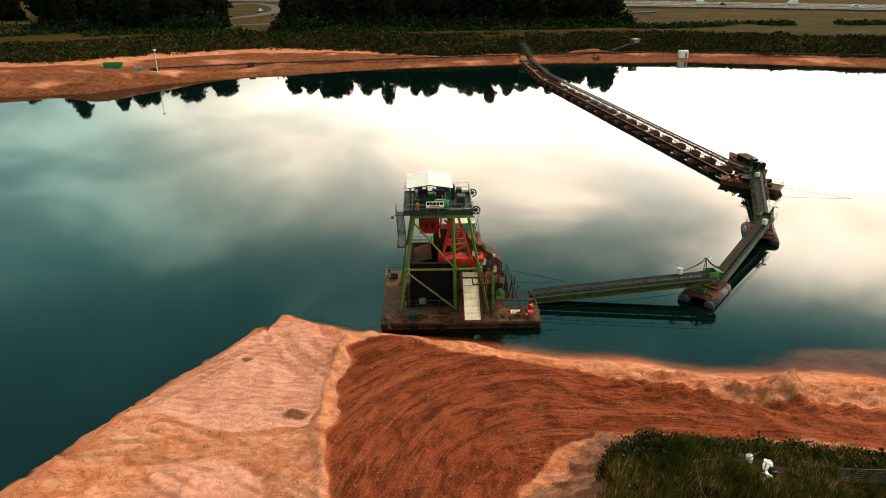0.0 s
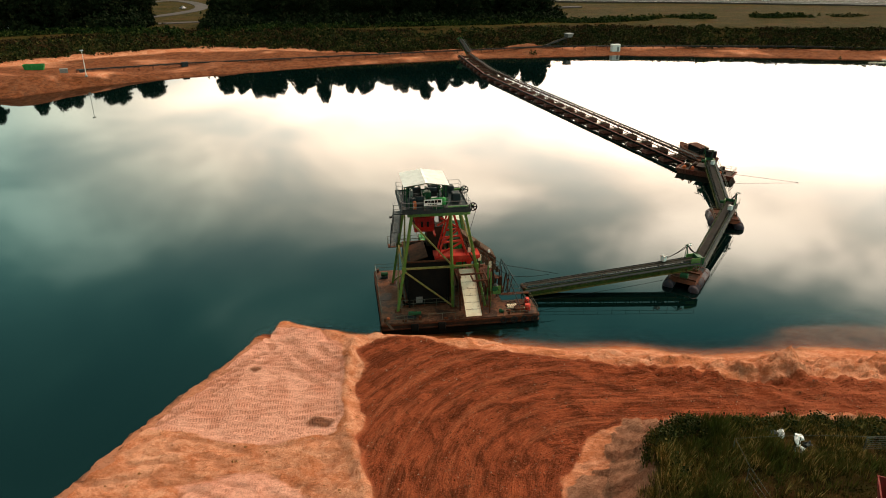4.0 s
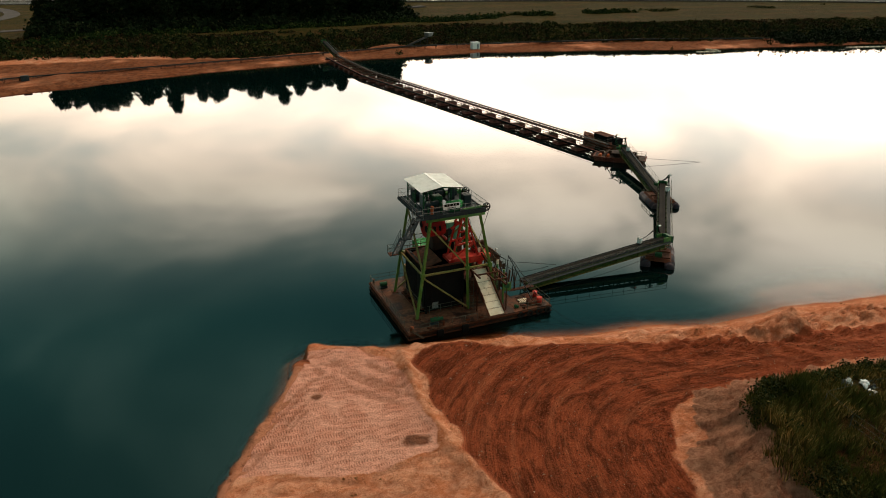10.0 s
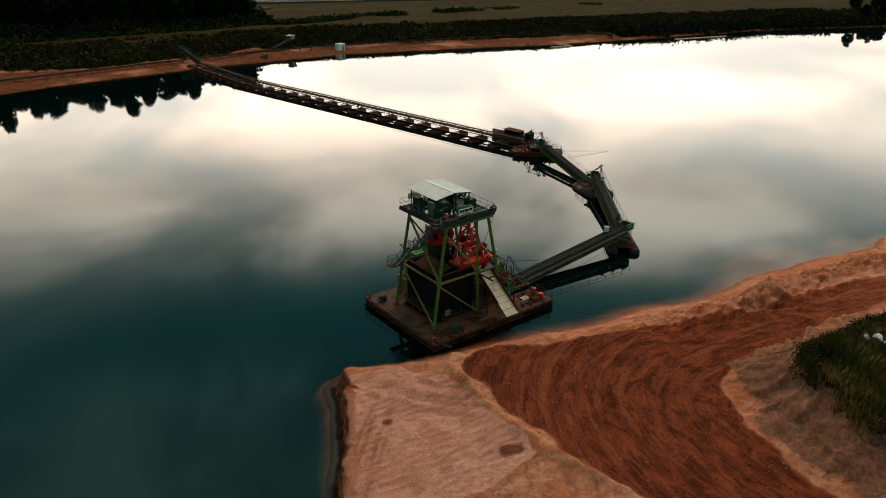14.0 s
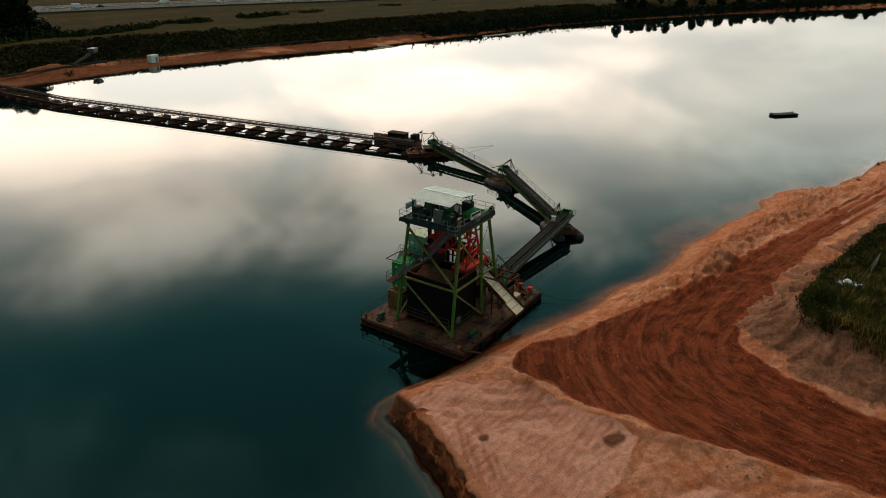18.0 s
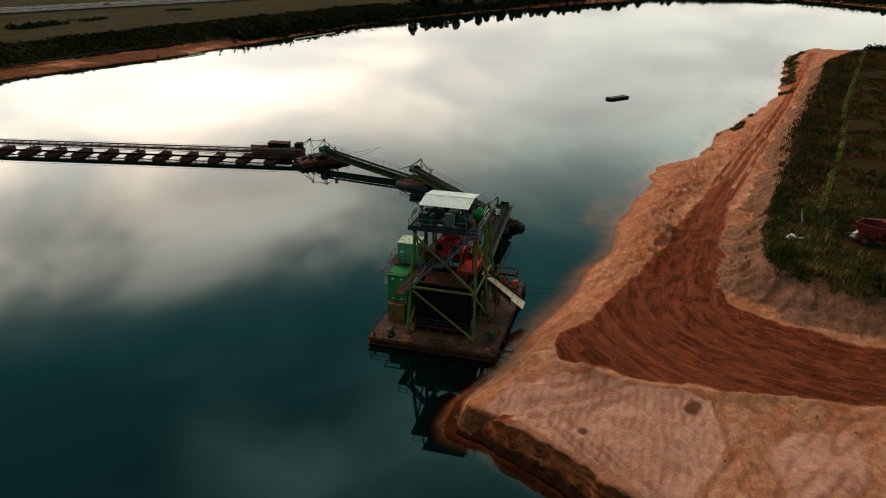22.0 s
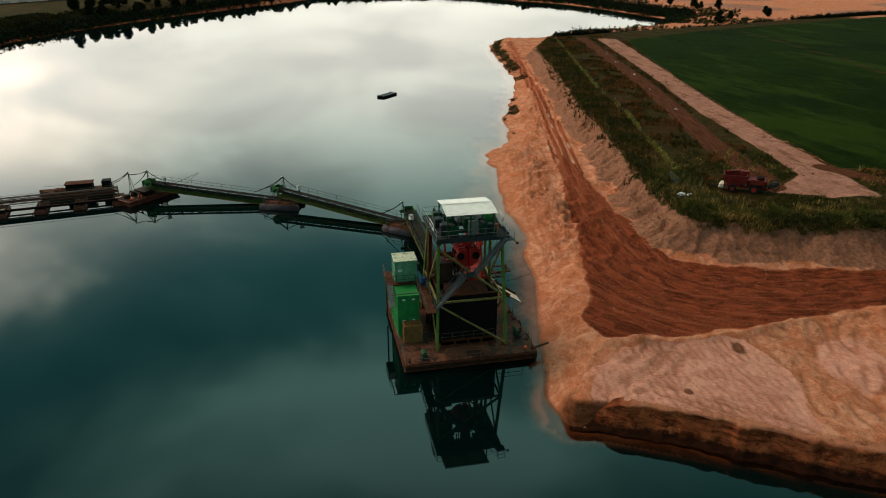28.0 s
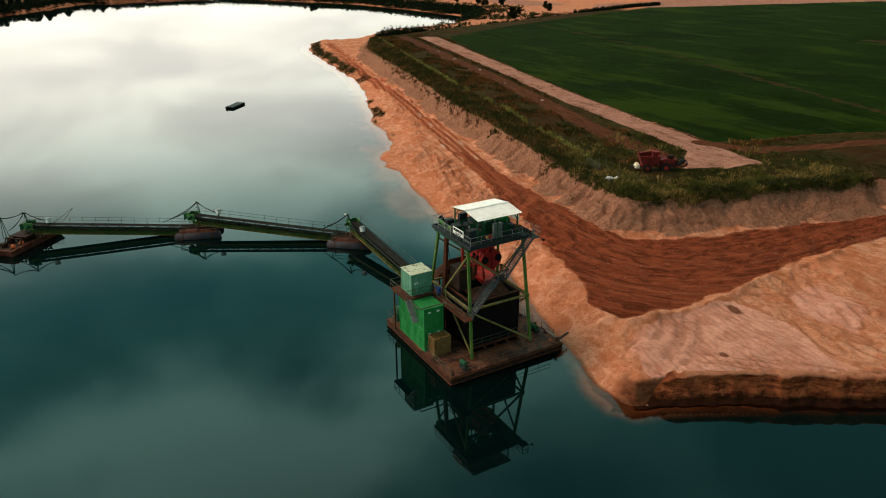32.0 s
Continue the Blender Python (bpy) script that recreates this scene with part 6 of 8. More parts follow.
for x, y, w, l, h, m, lab in ((13.4, -1.2, 1.2, 0.9, 0.14, M_CREAM, "pale wooden pallet"), (14.6, -0.6, 1.0, 1.2, 0.16, M_RUST, "rusty steel frame"), (14.0, -2.3, 1.1, 0.8, 0.5, M_RUST, "rusty parts crate")):
    c = on_dredger("pallet" if h < 0.2 else "crate", x, y, DECK, lab + " lying on the deck", "pallet" if h < 0.2 else "crate")
    for i in range(5):
        part("board", box(i * w / 5, i * w / 5 + w / 7, 0, l, h - 0.04, h), m, c)
    for j in (0, l - 0.1):
        part("bearer", box(0, w, j, j + 0.1, 0.004, h - 0.045), m, c)
for x, y, r in ((15.6, -1.9, 0.32), (15.9, -0.3, 0.28)):
    c = on_dredger("fuel_can", x, y, DECK, "red fuel drum standing on the deck", "drum", "red drums")
    part("body", tube((0, 0, 0), (0, 0, 0.75), r, 14), M_RED, c, "", True)
    part("rim", tube((0, 0, 0.75), (0, 0, 0.79), r + 0.02, 14), M_RED, c)
    part("rim", tube((0, 0, 0.36), (0, 0, 0.4), r + 0.02, 14), M_RED, c)
c = on_dredger("tarp_bundle", 12.4, -2.0, DECK, "green tarpaulin bundle on the deck", "bundle")
bm = bmesh.new()
bmesh.ops.create_icosphere(bm, subdivisions=3, radius=0.4, matrix=Matrix.Translation((0, 0, 0.18)) @ Matrix.Diagonal((1, 0.7, 0.6, 1)))
for v in bm.verts:
    v.co += Vector((noise.noise(v.co * 3), noise.noise(v.co * 3 + Vector((9, 0, 0))), noise.noise(v.co * 3 + Vector((0, 9, 0))))) * 0.16
    v.co.z = max(v.co.z, 0.0)
part("sheet", bm, M_DKGREEN, c, "", True)
c = on_dredger("orange_bag", -1.3, -1.9, DECK, "orange plastic bag on the deck corner", "bag")
bm = bmesh.new()
bmesh.ops.create_icosphere(bm, subdivisions=2, radius=0.26, matrix=Matrix.Translation((0, 0, 0.15)) @ Matrix.Diagonal((1, 0.8, 0.7, 1)))
for v in bm.verts:
    v.co += Vector((noise.noise(v.co * 4), noise.noise(v.co * 4 + Vector((9, 0, 0))), 0)) * 0.12
    v.co.z = max(v.co.z, 0.0)
part("sack", bm, M_ORANGE, c, "", True)
c = on_dredger("blue_barrel", 6.7, 8.1, 6.02, "blue plastic barrel on the walkway", "barrel")
part("body", tube((0, 0, 0), (0, 0, 0.8), 0.27, 14), M_BLUE, c, "", True)
part("lid", tube((0, 0, 0.8), (0, 0, 0.84), 0.29, 14), M_BLUE, c)

# planks, hoses, cables and plant clutter on the bow deck and the screening side
rc = random.Random(21)
for i in range(16):
    x, y, a, n = rc.uniform(12.9, 16.0), rc.uniform(-2.6, 0.5), rc.uniform(-0.6, 0.9), rc.uniform(0.9, 2.2)
    c = on_dredger("plank", x, y, DECK + 0.02 + 0.05 * (i % 3), "weathered wooden plank lying on the bow deck", "plank", "planks on the deck")
    part("timber", bar((0, 0, 0.03), (min(n, 16.5 - x) * math.cos(a), max(min(n * math.sin(a), 0.8 - y), -2.7 - y), 0.03), 0.16, 0.05), M_CREAM if i % 6 == 0 else M_SANDBELT if i % 2 else M_RUST, c)


def hose(parent, pts, r, material, name="hose"):
    """A hose or cable through a few points, one smooth tube."""
    cu = bpy.data.curves.new(name, "CURVE")
    cu.dimensions, cu.bevel_depth, cu.bevel_resolution = "3D", r, 2
    sp = cu.splines.new("NURBS")
    sp.points.add(len(pts) - 1)
    for q, p in zip(sp.points, pts):
        q.co = (*p, 1)
    sp.use_endpoint_u, sp.order_u = True, 3
    cu.materials.append(material)
    ob = new(name, cu)
    ob.parent = parent
    return ob


for i in range(7):
    x, y = rc.uniform(12.8, 15.6), rc.uniform(-2.4, 0.4)
    hose(dredger, [(x, y, DECK + 0.08), (x + 0.5, y + 0.5, DECK + 0.1), (x + 0.9, y - 0.2, DECK + 0.08), (x + 0.3, y - 0.5, DECK + 0.1), (x - 0.3, y + 0.2, DECK + 0.08)], 0.05, M_BLACK)
for x, y, z, dx in ((12.9, 1.1, 4.6, 6.5), (12.6, 2.2, 5.4, 8.0)):
    hose(dredger, [(x - 1.2, y + 0.6, z + 1.4), (x, y, z), (x + dx * 0.5, y + 1.0, z - 1.3), (x + dx, 2.5, 3.4)], 0.03, M_BLACK, "cable")
for i in range(11):
    x, y = rc.uniform(11.6, 14.4), rc.uniform(1.3, 3.0)
    part("pipe", tube((x, y, DECK + 0.4), (x + rc.uniform(-0.5, 0.5), y + rc.uniform(-0.4, 0.4), rc.uniform(2.6, 5.4)), rc.uniform(0.04, 0.1), 6), M_RUST if i % 3 else M_DARK, dredger)
for i in range(9):
    f = (i + 0.5) / 9
    x, z = 8.6 + 4.0 * f, 8.0 - 3.1 * f
    part("bracket", bar((x, 2.2, z - 0.2), (x + rc.uniform(-0.3, 0.3), 3.3, z + 0.5), 0.09), M_RUST, dredger)
    part("panel", box(x, x + 0.36, 2.05, 2.1, z - 0.7, z + 0.1, 0.01), M_SANDBELT if i % 3 else M_CREAM, dredger)
for x, y, z, s in ((12.9, 2.5, 3.5, 0.5), (11.2, 6.8, 3.2, 0.6), (10.4, 2.6, 4.2, 0.45), (13.2, 3.4, 1.4, 0.7)):
    part("machine_box", box(x, x + s, y, y + s * 0.8, DECK, z, 0.04), M_RUST, dredger)
part("oval_guard", tube((11.85, -0.34, 3.3), (11.85, -0.28, 3.3), 0.36, 20), M_DKGREEN, dredger, "faded green round belt guard")
part("bow_walk", box(12.9, 16.5, 0.98, 1.5, DECK + 0.7, DECK + 0.78), M_RUST, dredger)
railing(dredger, [(12.9, 1.45, DECK + 0.78), (16.4, 1.45, DECK + 0.78)], 1.0, 0.9)
railing(dredger, [(12.4, -2.82, DECK), (16.5, -2.82, DECK)], 0.9, 1.0)
for i in range(4):
    x = 12.4 + i * 1.25
    part("hung_tyre", ring((x, -3.05, 0.45), 0.22, 0.42, 0.18, 16), M_TYRE, dredger)
for x in (0.3, 5.2, 7.0):
    part("cleat", box(x, x + 0.5, -2.7, -2.5, DECK, DECK + 0.22, 0.03), M_RUST, dredger)
for i in range(6):
    x = 1.9 + i * 0.8
    part("lamp_pipe", tube((x, 1.0 + (i % 2) * 5.4, 13.64), (x, 1.0 + (i % 2) * 5.4, 14.5 + 0.2 * (i % 3)), 0.12, 8), M_DKGREEN, dredger)
for x0, x1, y0, y1, h in ((2.0, 2.9, 6.0, 7.0, 1.3), (4.6, 5.8, 6.2, 7.1, 1.0), (6.9, 7.9, 2.2, 3.4, 1.2), (7.0, 7.7, 5.8, 6.8, 0.9), (1.8, 2.5, 1.3, 1.9, 1.1)):
    part("motor_case", box(x0, x1, y0, y1, 13.66, 13.66 + h, 0.08), M_DARK, dredger)
Di = D.inverted()
for a, b, sag in (((16.6, -2.7, 0.8), Di @ Vector((12.6, 67.2, 1.0)), 0.5), ((16.7, 0.6, 0.9), Di @ Vector((31.0, 80.4, 0.9)), 0.3)):
    a, b = Vector(a), Vector(b)
    hose(dredger, [tuple(a.lerp(b, f) - Vector((0, 0, 4 * sag * f * (1 - f)))) for f in (0, 0.25, 0.5, 0.75, 1)], 0.025, M_BLACK, "mooring_rope")


# ---- floating belt conveyors ----
def run_frame(a, b):
    """A pose at a with x towards b on the level, and the level length and rise to b."""
    a, b = Vector(a), Vector(b)
    d = b - a
    m = Matrix.Rotation(math.atan2(d.y, d.x), 4, "Z")
    m.translation = (a.x, a.y, 0)
    return m, math.hypot(d.x, d.y), a.z, b.z


def truss_conveyor(a, b, label, group, half=0.66, deep=1.05, bay=1.9, side=-1, rail_gap=2.0):
    m, n, z0, z1 = run_frame(a, b)
    c = thing("belt_conveyor", m, label, "conveyor", group)

    def at(s, y, dz):
        return Vector((s, y, z0 + (z1 - z0) * s / n + dz))
    for y in (-half, half):
        part("upper_chord", bar(at(0, y, 0), at(n, y, 0), 0.12, 0.14), M_MOSS, c)
        part("lower_chord", bar(at(0.6, y, -deep), at(n - 0.6, y, -deep), 0.14, 0.16), M_LICHEN, c, "yellowed lower chord")
    bays = max(2, round(n / bay))
    for i in range(bays + 1):
        s = n * i / bays
        for y in (-half, half):
            part("upright", bar(at(s, y, -deep), at(s, y, 0.0), 0.08), M_MOSS, c)
            if i < bays:
                t = n * (i + 1) / bays
                part("diagonal", bar(at(s if i % 2 else t, y, -deep), at(t if i % 2 else s, y, 0), 0.07), M_MOSS, c)
        part("floor_tie", bar(at(s, -half, -deep), at(s, half, -deep), 0.07), M_MOSS, c)
        roll = part("idler", tube(at(s, -half + 0.1, 0.16), at(s, half - 0.1, 0.16), 0.08, 8), M_DARK, c)
        for y in (-half, half):
            part("bracket", bar(at(s, y, 0.0), at(s, y, 0.28), 0.08), M_MOSS, roll)
    for y, w, dz, tilt in ((0, 0.42, 0.25, 0), (-0.33, 0.24, 0.31, 1), (0.33, 0.24, 0.31, -1)):
        part("belt", bar(at(-0.3, y, dz), at(n + 0.3, y, dz), w, 0.03), M_BELT, c)
    part("return_belt", bar(at(0, 0, -0.35), at(n, 0, -0.35), 1.0, 0.025), M_BELT, c)
    part("belly_plate", bar(at(0.6, 0, -deep + 0.02), at(n - 0.6, 0, -deep + 0.02), 2 * half - 0.14, 0.03), M_MOSS, c, "dark mossy belly plate")
    part("walkway", bar(at(0, side * (half + 0.40), -0.05), at(n, side * (half + 0.40), -0.05), 0.52, 0.05), M_DARK, c)
    for y in (-half, half):
        part("side_plate", bar(at(0.3, y * 1.1, 0.17), at(n - 0.3, y * 1.1, 0.17), 0.03, 0.22), M_DARK, c)
        part("kick_plate", bar(at(0.6, y * 0.9, -deep + 0.3), at(n - 0.6, y * 0.9, -deep + 0.3), 0.03, 0.42), M_MOSS, c)
    yy = side * (half + 0.78)
    k = max(2, round(n / rail_gap))
    for i in range(k + 1):
        part("post", tube(at(n * i / k, yy, -0.05), at(n * i / k, yy, 1.0), 0.026, 5), M_RAIL, c)
    for dz in (1.0, 0.5):
        part("rail", tube(at(0, yy, dz), at(n, yy, dz), 0.026, 5), M_RAIL, c)
    for dz, y in ((-deep - 0.08, 0.2), (0.05, -side * (half + 0.12))):
        part("cable_pipe", tube(at(0, y, dz), at(n, y, dz), 0.05, 6), M_BLACK, c)
    for s in (0.0, n):
        part("drum", tube(at(s, -half + 0.05, 0.02), at(s, half - 0.05, 0.02), 0.28, 14), M_RUST, c, "", True)
    # drive head
    head = part("drive_head", box(n - 1.1, n + 0.2, -half - 0.16, -half - 0.02, z1 - 0.5, z1 + 0.6, 0.02), M_GREEN, c, "green drive frame")
    part("drive_head", box(n - 1.1, n + 0.2, half + 0.02, half + 0.16, z1 - 0.5, z1 + 0.6, 0.02), M_GREEN, c)
    part("drive_motor", tube((n - 0.5, half + 0.16, z1 + 0.1), (n - 0.5, half + 0.8, z1 + 0.1), 0.26, 12), M_DKGREEN, head, "", True)
    part("hood", lofted([[(n - 0.2, -half, z1 + 0.1), (n - 0.2, half, z1 + 0.1), (n - 0.2, half, z1 + 0.75), (n - 0.2, -half, z1 + 0.75)],
                         [(n + 0.8, -half, z1 - 0.6), (n + 0.8, half, z1 - 0.6), (n + 0.8, half, z1 + 0.45), (n + 0.8, -half, z1 + 0.45)]]), M_DKGREEN, head)
    for y in (-half, half):
        part("prop", bar((n - 1.6, y, 0.9), (n - 1.6, y, z1 - deep + 0.1), 0.16), M_RUST, c)
        part("prop", bar((n - 2.6, y, 0.9), (n - 1.6, y, z1 - deep + 0.1), 0.1), M_RUST, c)
    return c


GROUP = "conveyors in the floating line"
truss_conveyor((11.2, 79.6, 1.15), (34.9, 81.2, 3.15), "mossy green truss belt conveyor from the dredger", GROUP)
truss_conveyor((35.2, 82.2, 1.15), (50.8, 102.8, 2.90), "mossy green truss belt conveyor between two floats", GROUP)
truss_conveyor((50.3, 102.3, 0.95), (58.4, 126.0, 2.92), "mossy green truss belt conveyor ending over a barge", GROUP)


def tube_float(x, y, dx, dy, length, gap, label):
    """A float of two capped steel tubes under a rusty deck with curbs, braces and rails."""
    m = Matrix.Rotation(math.atan2(dy, dx), 4, "Z")
    m.translation = (x, y, 0)
    f = thing("tube_float", m, label, "float", "floats under the conveyors")
    for s in (-1, 1):
        t = part("float_tube", tube((-length / 2, s * gap / 2, 0.22), (length / 2, s * gap / 2, 0.22), 0.72, 20), M_TUBE, f, "violet-grey steel float tube", True)
        for e in (-1, 1):
            part("end_cap", tube((e * length / 2, s * gap / 2, 0.22), (e * (length / 2 + 0.22), s * gap / 2, 0.22), 0.72, 20, 0.42), M_TUBE, t, "", True)
        for k in (-0.33, 0.0, 0.33):
            part("band", tube((k * length - 0.06, s * gap / 2, 0.22), (k * length + 0.06, s * gap / 2, 0.22), 0.745, 20), M_RUST, t)
    part("float_deck", lofted([rect(-length * 0.46, length * 0.46, -gap / 2 - 0.3, gap / 2 + 0.3, 0.80), rect(-length * 0.40, length * 0.40, -gap / 2 + 0.1, gap / 2 - 0.1, 1.15)]), M_RUST, f, "rusty brown float deck")
    for k in (-0.35, 0.0, 0.35):
        part("cross_beam", ibeam((k * length, -gap / 2, 1.2), (k * length, gap / 2, 1.2), 0.2, 0.2), M_RUST, f)
    railing(f, [(-length * 0.42, gap / 2 + 0.2, 0.95), (length * 0.42, gap / 2 + 0.2, 0.95)], 1.0, 1.3)
    railing(f, [(length * 0.42, -gap / 2, 0.95), (length * 0.42, gap / 2, 0.95)], 1.0, 1.4)
    part("winch_box", box(-length * 0.36, -length * 0.24, -0.5, 0.5, 1.15, 1.75, 0.05), M_DKGREEN, f)
    return f


tube_float(34.2, 81.6, 0.61, 0.79, 6.6, 3.3, "float of two steel tubes under the first conveyor joint")
tube_float(49.8, 101.9, 0.30, 0.95, 6.6, 3.6, "float of two steel tubes under the second conveyor joint")


def cable_mast(x, y, top, reach, label):
    """A thin guyed mast that carries the hanging power cables over a conveyor joint."""
    c = thing("cable_mast", Matrix.Translation((x, y, 1.1)), label, "mast", "cable masts")
    h = top - 1.1
    for k in (-1, 1):
        part("mast_leg", tube((k * 0.5, k * 0.3, 0), (0, 0, h), 0.045, 6), M_DKGREEN, c)
    part("mast_leg", tube((0.4, -0.6, 0), (0, 0, h), 0.045, 6), M_DKGREEN, c)
    part("arm", tube((-0.5, -0.2, h), (0.6, 0.25, h), 0.04, 6), M_DKGREEN, c)
    part("lamp", box(0.35, 0.75, 0.05, 0.3, h - 0.25, h - 0.1, 0.02), M_WHITE, c, "small white floodlight")
    for rx, ry, rz in reach:
        for j in (0.0, 0.18):
            pts = [Vector((j, 0, h - j)).lerp(Vector((rx, ry, rz - 1.1)), t) - Vector((0, 0, (1.2 - 2 * j) * 4 * t * (1 - t) * 0.32)) for t in (0, 0.2, 0.4, 0.6, 0.8, 1)]
            for p, q in zip(pts[:-1], pts[1:]):
                part("cable", tube(p, q, 0.045, 5), M_BLACK, c)


cable_mast(33.9, 82.2, 5.0, ((-3.4, -0.3, 3.2), (2.8, 2.6, 2.6), (4.0, 3.6, 1.7)), "guyed cable mast with hanging black cables")
cable_mast(50.9, 101.5, 5.05, ((-2.4, -3.0, 3.3), (1.0, 3.4, 2.7), (1.8, 5.4, 1.9)), "guyed cable mast with hanging black cables")
cable_mast(58.8, 126.0, 5.05, ((-1.4, -3.4, 3.4), (-0.7, 3.4, 4.8), (-0.5, 2.5, 2.6)), "guyed cable mast with hanging black cables")
cable_mast(58.9, 129.3, 4.9, ((0.4, 4.6, 2.6), (1.5, 3.5, 2.4)), "slender cable mast standing on the barge")
# Switch boxes on the conveyor rails, without any lamp
for x, y, z, sx, lab in ((30.4, 81.3, 3.2, 0.6, "white switch box on the conveyor rail"), (48.7, 98.8, 3.2, 0.6, "white switch box on the conveyor rail"), (57.6, 123.0, 3.15, 0.6, "pale blue switch box on the conveyor rail")):
    c = thing("switch_box", pose(x, y, z, 0, 0, 30), lab, "box")
    part("case", box(-sx / 2, sx / 2, -0.3, 0.3, 0.0, 0.7, 0.04), M_WHITE, c)
    part("lid", box(-sx / 2 - 0.05, sx / 2 + 0.05, -0.36, 0.36, 0.7, 0.76), M_GALV, c)
    part("foot", box(-0.1, 0.1, -0.1, 0.1, -0.9, 0.0), M_DARK, c)

# red-brown transfer barge
m = Matrix.Rotation(math.atan2(-0.65, 0.76), 4, "Z")
m.translation = (58.3, 126.3, 0)
c = thing("transfer_barge", m, "red-brown steel transfer barge with orange buoys on deck", "barge")
part("hull", lofted([[(-4.9, -1.5, -0.5), (4.6, -1.5, -0.5), (4.6, 1.5, -0.5), (-4.9, 1.5, -0.5)], [(-5.4, -1.9, 0.9), (5.3, -1.9, 0.9), (5.3, 1.9, 0.9), (-5.4, 1.9, 0.9)]]), M_BARGE, c)
part("gunwale", lofted([rect(-5.46, 5.36, -1.96, 1.96, 0.9), rect(-5.46, 5.36, -1.96, 1.96, 1.05), rect(-5.2, 5.1, -1.7, 1.7, 1.05), rect(-5.2, 5.1, -1.7, 1.7, 0.9)], False), M_BARGE, c)
part("deck", box(-5.2, 5.1, -1.7, 1.7, 0.9, 0.96), M_HULL, c)
for x in (-3.6, -1.2, 1.4, 3.6):
    part("rib", box(x, x + 0.12, -1.98, 1.98, 0.2, 0.85), M_BARGE, c)
for x in (-4.2, -2.6, 2.6):
    part("buoy", tube((x, -1.1, 0.96), (x + 0.3, -1.1, 1.5), 0.45, 14, 0.25), M_ORANGE, c, "orange mooring buoy", True)
for x in (-3.0, 0.0, 2.4):
    part("trestle", bar((x, -1.4, 0.96), (x + 0.4, -1.4, 1.9), 0.14), M_HULL, c)
    part("trestle", bar((x, 1.4, 0.96), (x + 0.4, 1.4, 1.9), 0.14), M_HULL, c)
    part("trestle", bar((x + 0.4, -1.4, 1.9), (x + 0.4, 1.4, 1.9), 0.14), M_HULL, c)
part("hopper", lofted([rect(-1.2, 0.8, -0.9, 0.9, 1.0), rect(-1.8, 1.4, -1.5, 1.5, 1.9)]), M_HULL, c)
for x, y, z in ((-3.9, 0.6, 0.7), (-2.2, 0.9, 0.9), (1.9, 0.3, 0.8), (3.4, -0.6, 0.6), (2.8, 0.9, 1.0)):
    part("deck_gear", box(x - 0.5, x + 0.4, y - 0.35, y + 0.4, 0.96, 0.96 + z, 0.08), M_HULL, c)
railing(c, [(3.2, 1.75, 0.98), (5.1, 1.75, 0.98), (5.1, -1.75, 0.98)], 1.0, 1.2)
part("anchor_line", tube((5.3, 0.5, 0.9), (16.0, 5.0, 0.03), 0.03, 5), M_BLACK, c)

# old work boat beside the long conveyor
m = Matrix.Rotation(math.atan2(0.98, -0.13), 4, "Z")
m.translation = (62.4, 139.4, 0)
c = thing("work_boat", m, "rusty dark work boat with a low deckhouse", "boat")
secs = []
for x, w, lo, hi in ((-5.9, 1.35, -0.3, 1.0), (-4.0, 1.6, -0.5, 0.9), (2.5, 1.6, -0.5, 0.95), (4.8, 1.1, -0.3, 1.15), (6.4, 0.25, 0.3, 1.4)):
    secs.append([(x, -w * 0.75, lo), (x, w * 0.75, lo), (x, w, hi), (x, -w, hi)])
part("hull", lofted(secs), M_BARGE, c)
part("gunwale", lofted([[(p[0], p[1] * 1.03, p[2] - 0.03) for p in (s[3], s[2])] + [(p[0], p[1] * 1.03, p[2] + 0.1) for p in (s[2], s[3])] for s in secs]), M_RUST, c)
part("deckhouse", box(-2.6, 1.9, -1.05, 1.05, 1.0, 2.35, 0.08), M_BLACK, c, "black low deckhouse")
part("deckhouse_roof", box(-2.75, 2.05, -1.15, 1.15, 2.35, 2.43), M_RUST, c)
part("stern_box", box(-5.7, -4.2, -0.9, 0.9, 1.0, 2.5, 0.05), M_BLACK, c)
part("rust_heap", lofted([rect(2.2, 4.2, -1.0, 1.0, 1.0), rect(2.6, 3.8, -0.6, 0.6, 1.5)]), M_RUST, c)
for x in (-1.8, -0.4, 1.0):
    part("porthole", box(x - 0.3, x + 0.3, -1.062, -1.052, 1.5, 2.0), M_GLASS, c)
part("rail", tube((2.3, -1.4, 1.6), (5.6, -0.8, 1.9), 0.03, 5), M_RAIL, c)

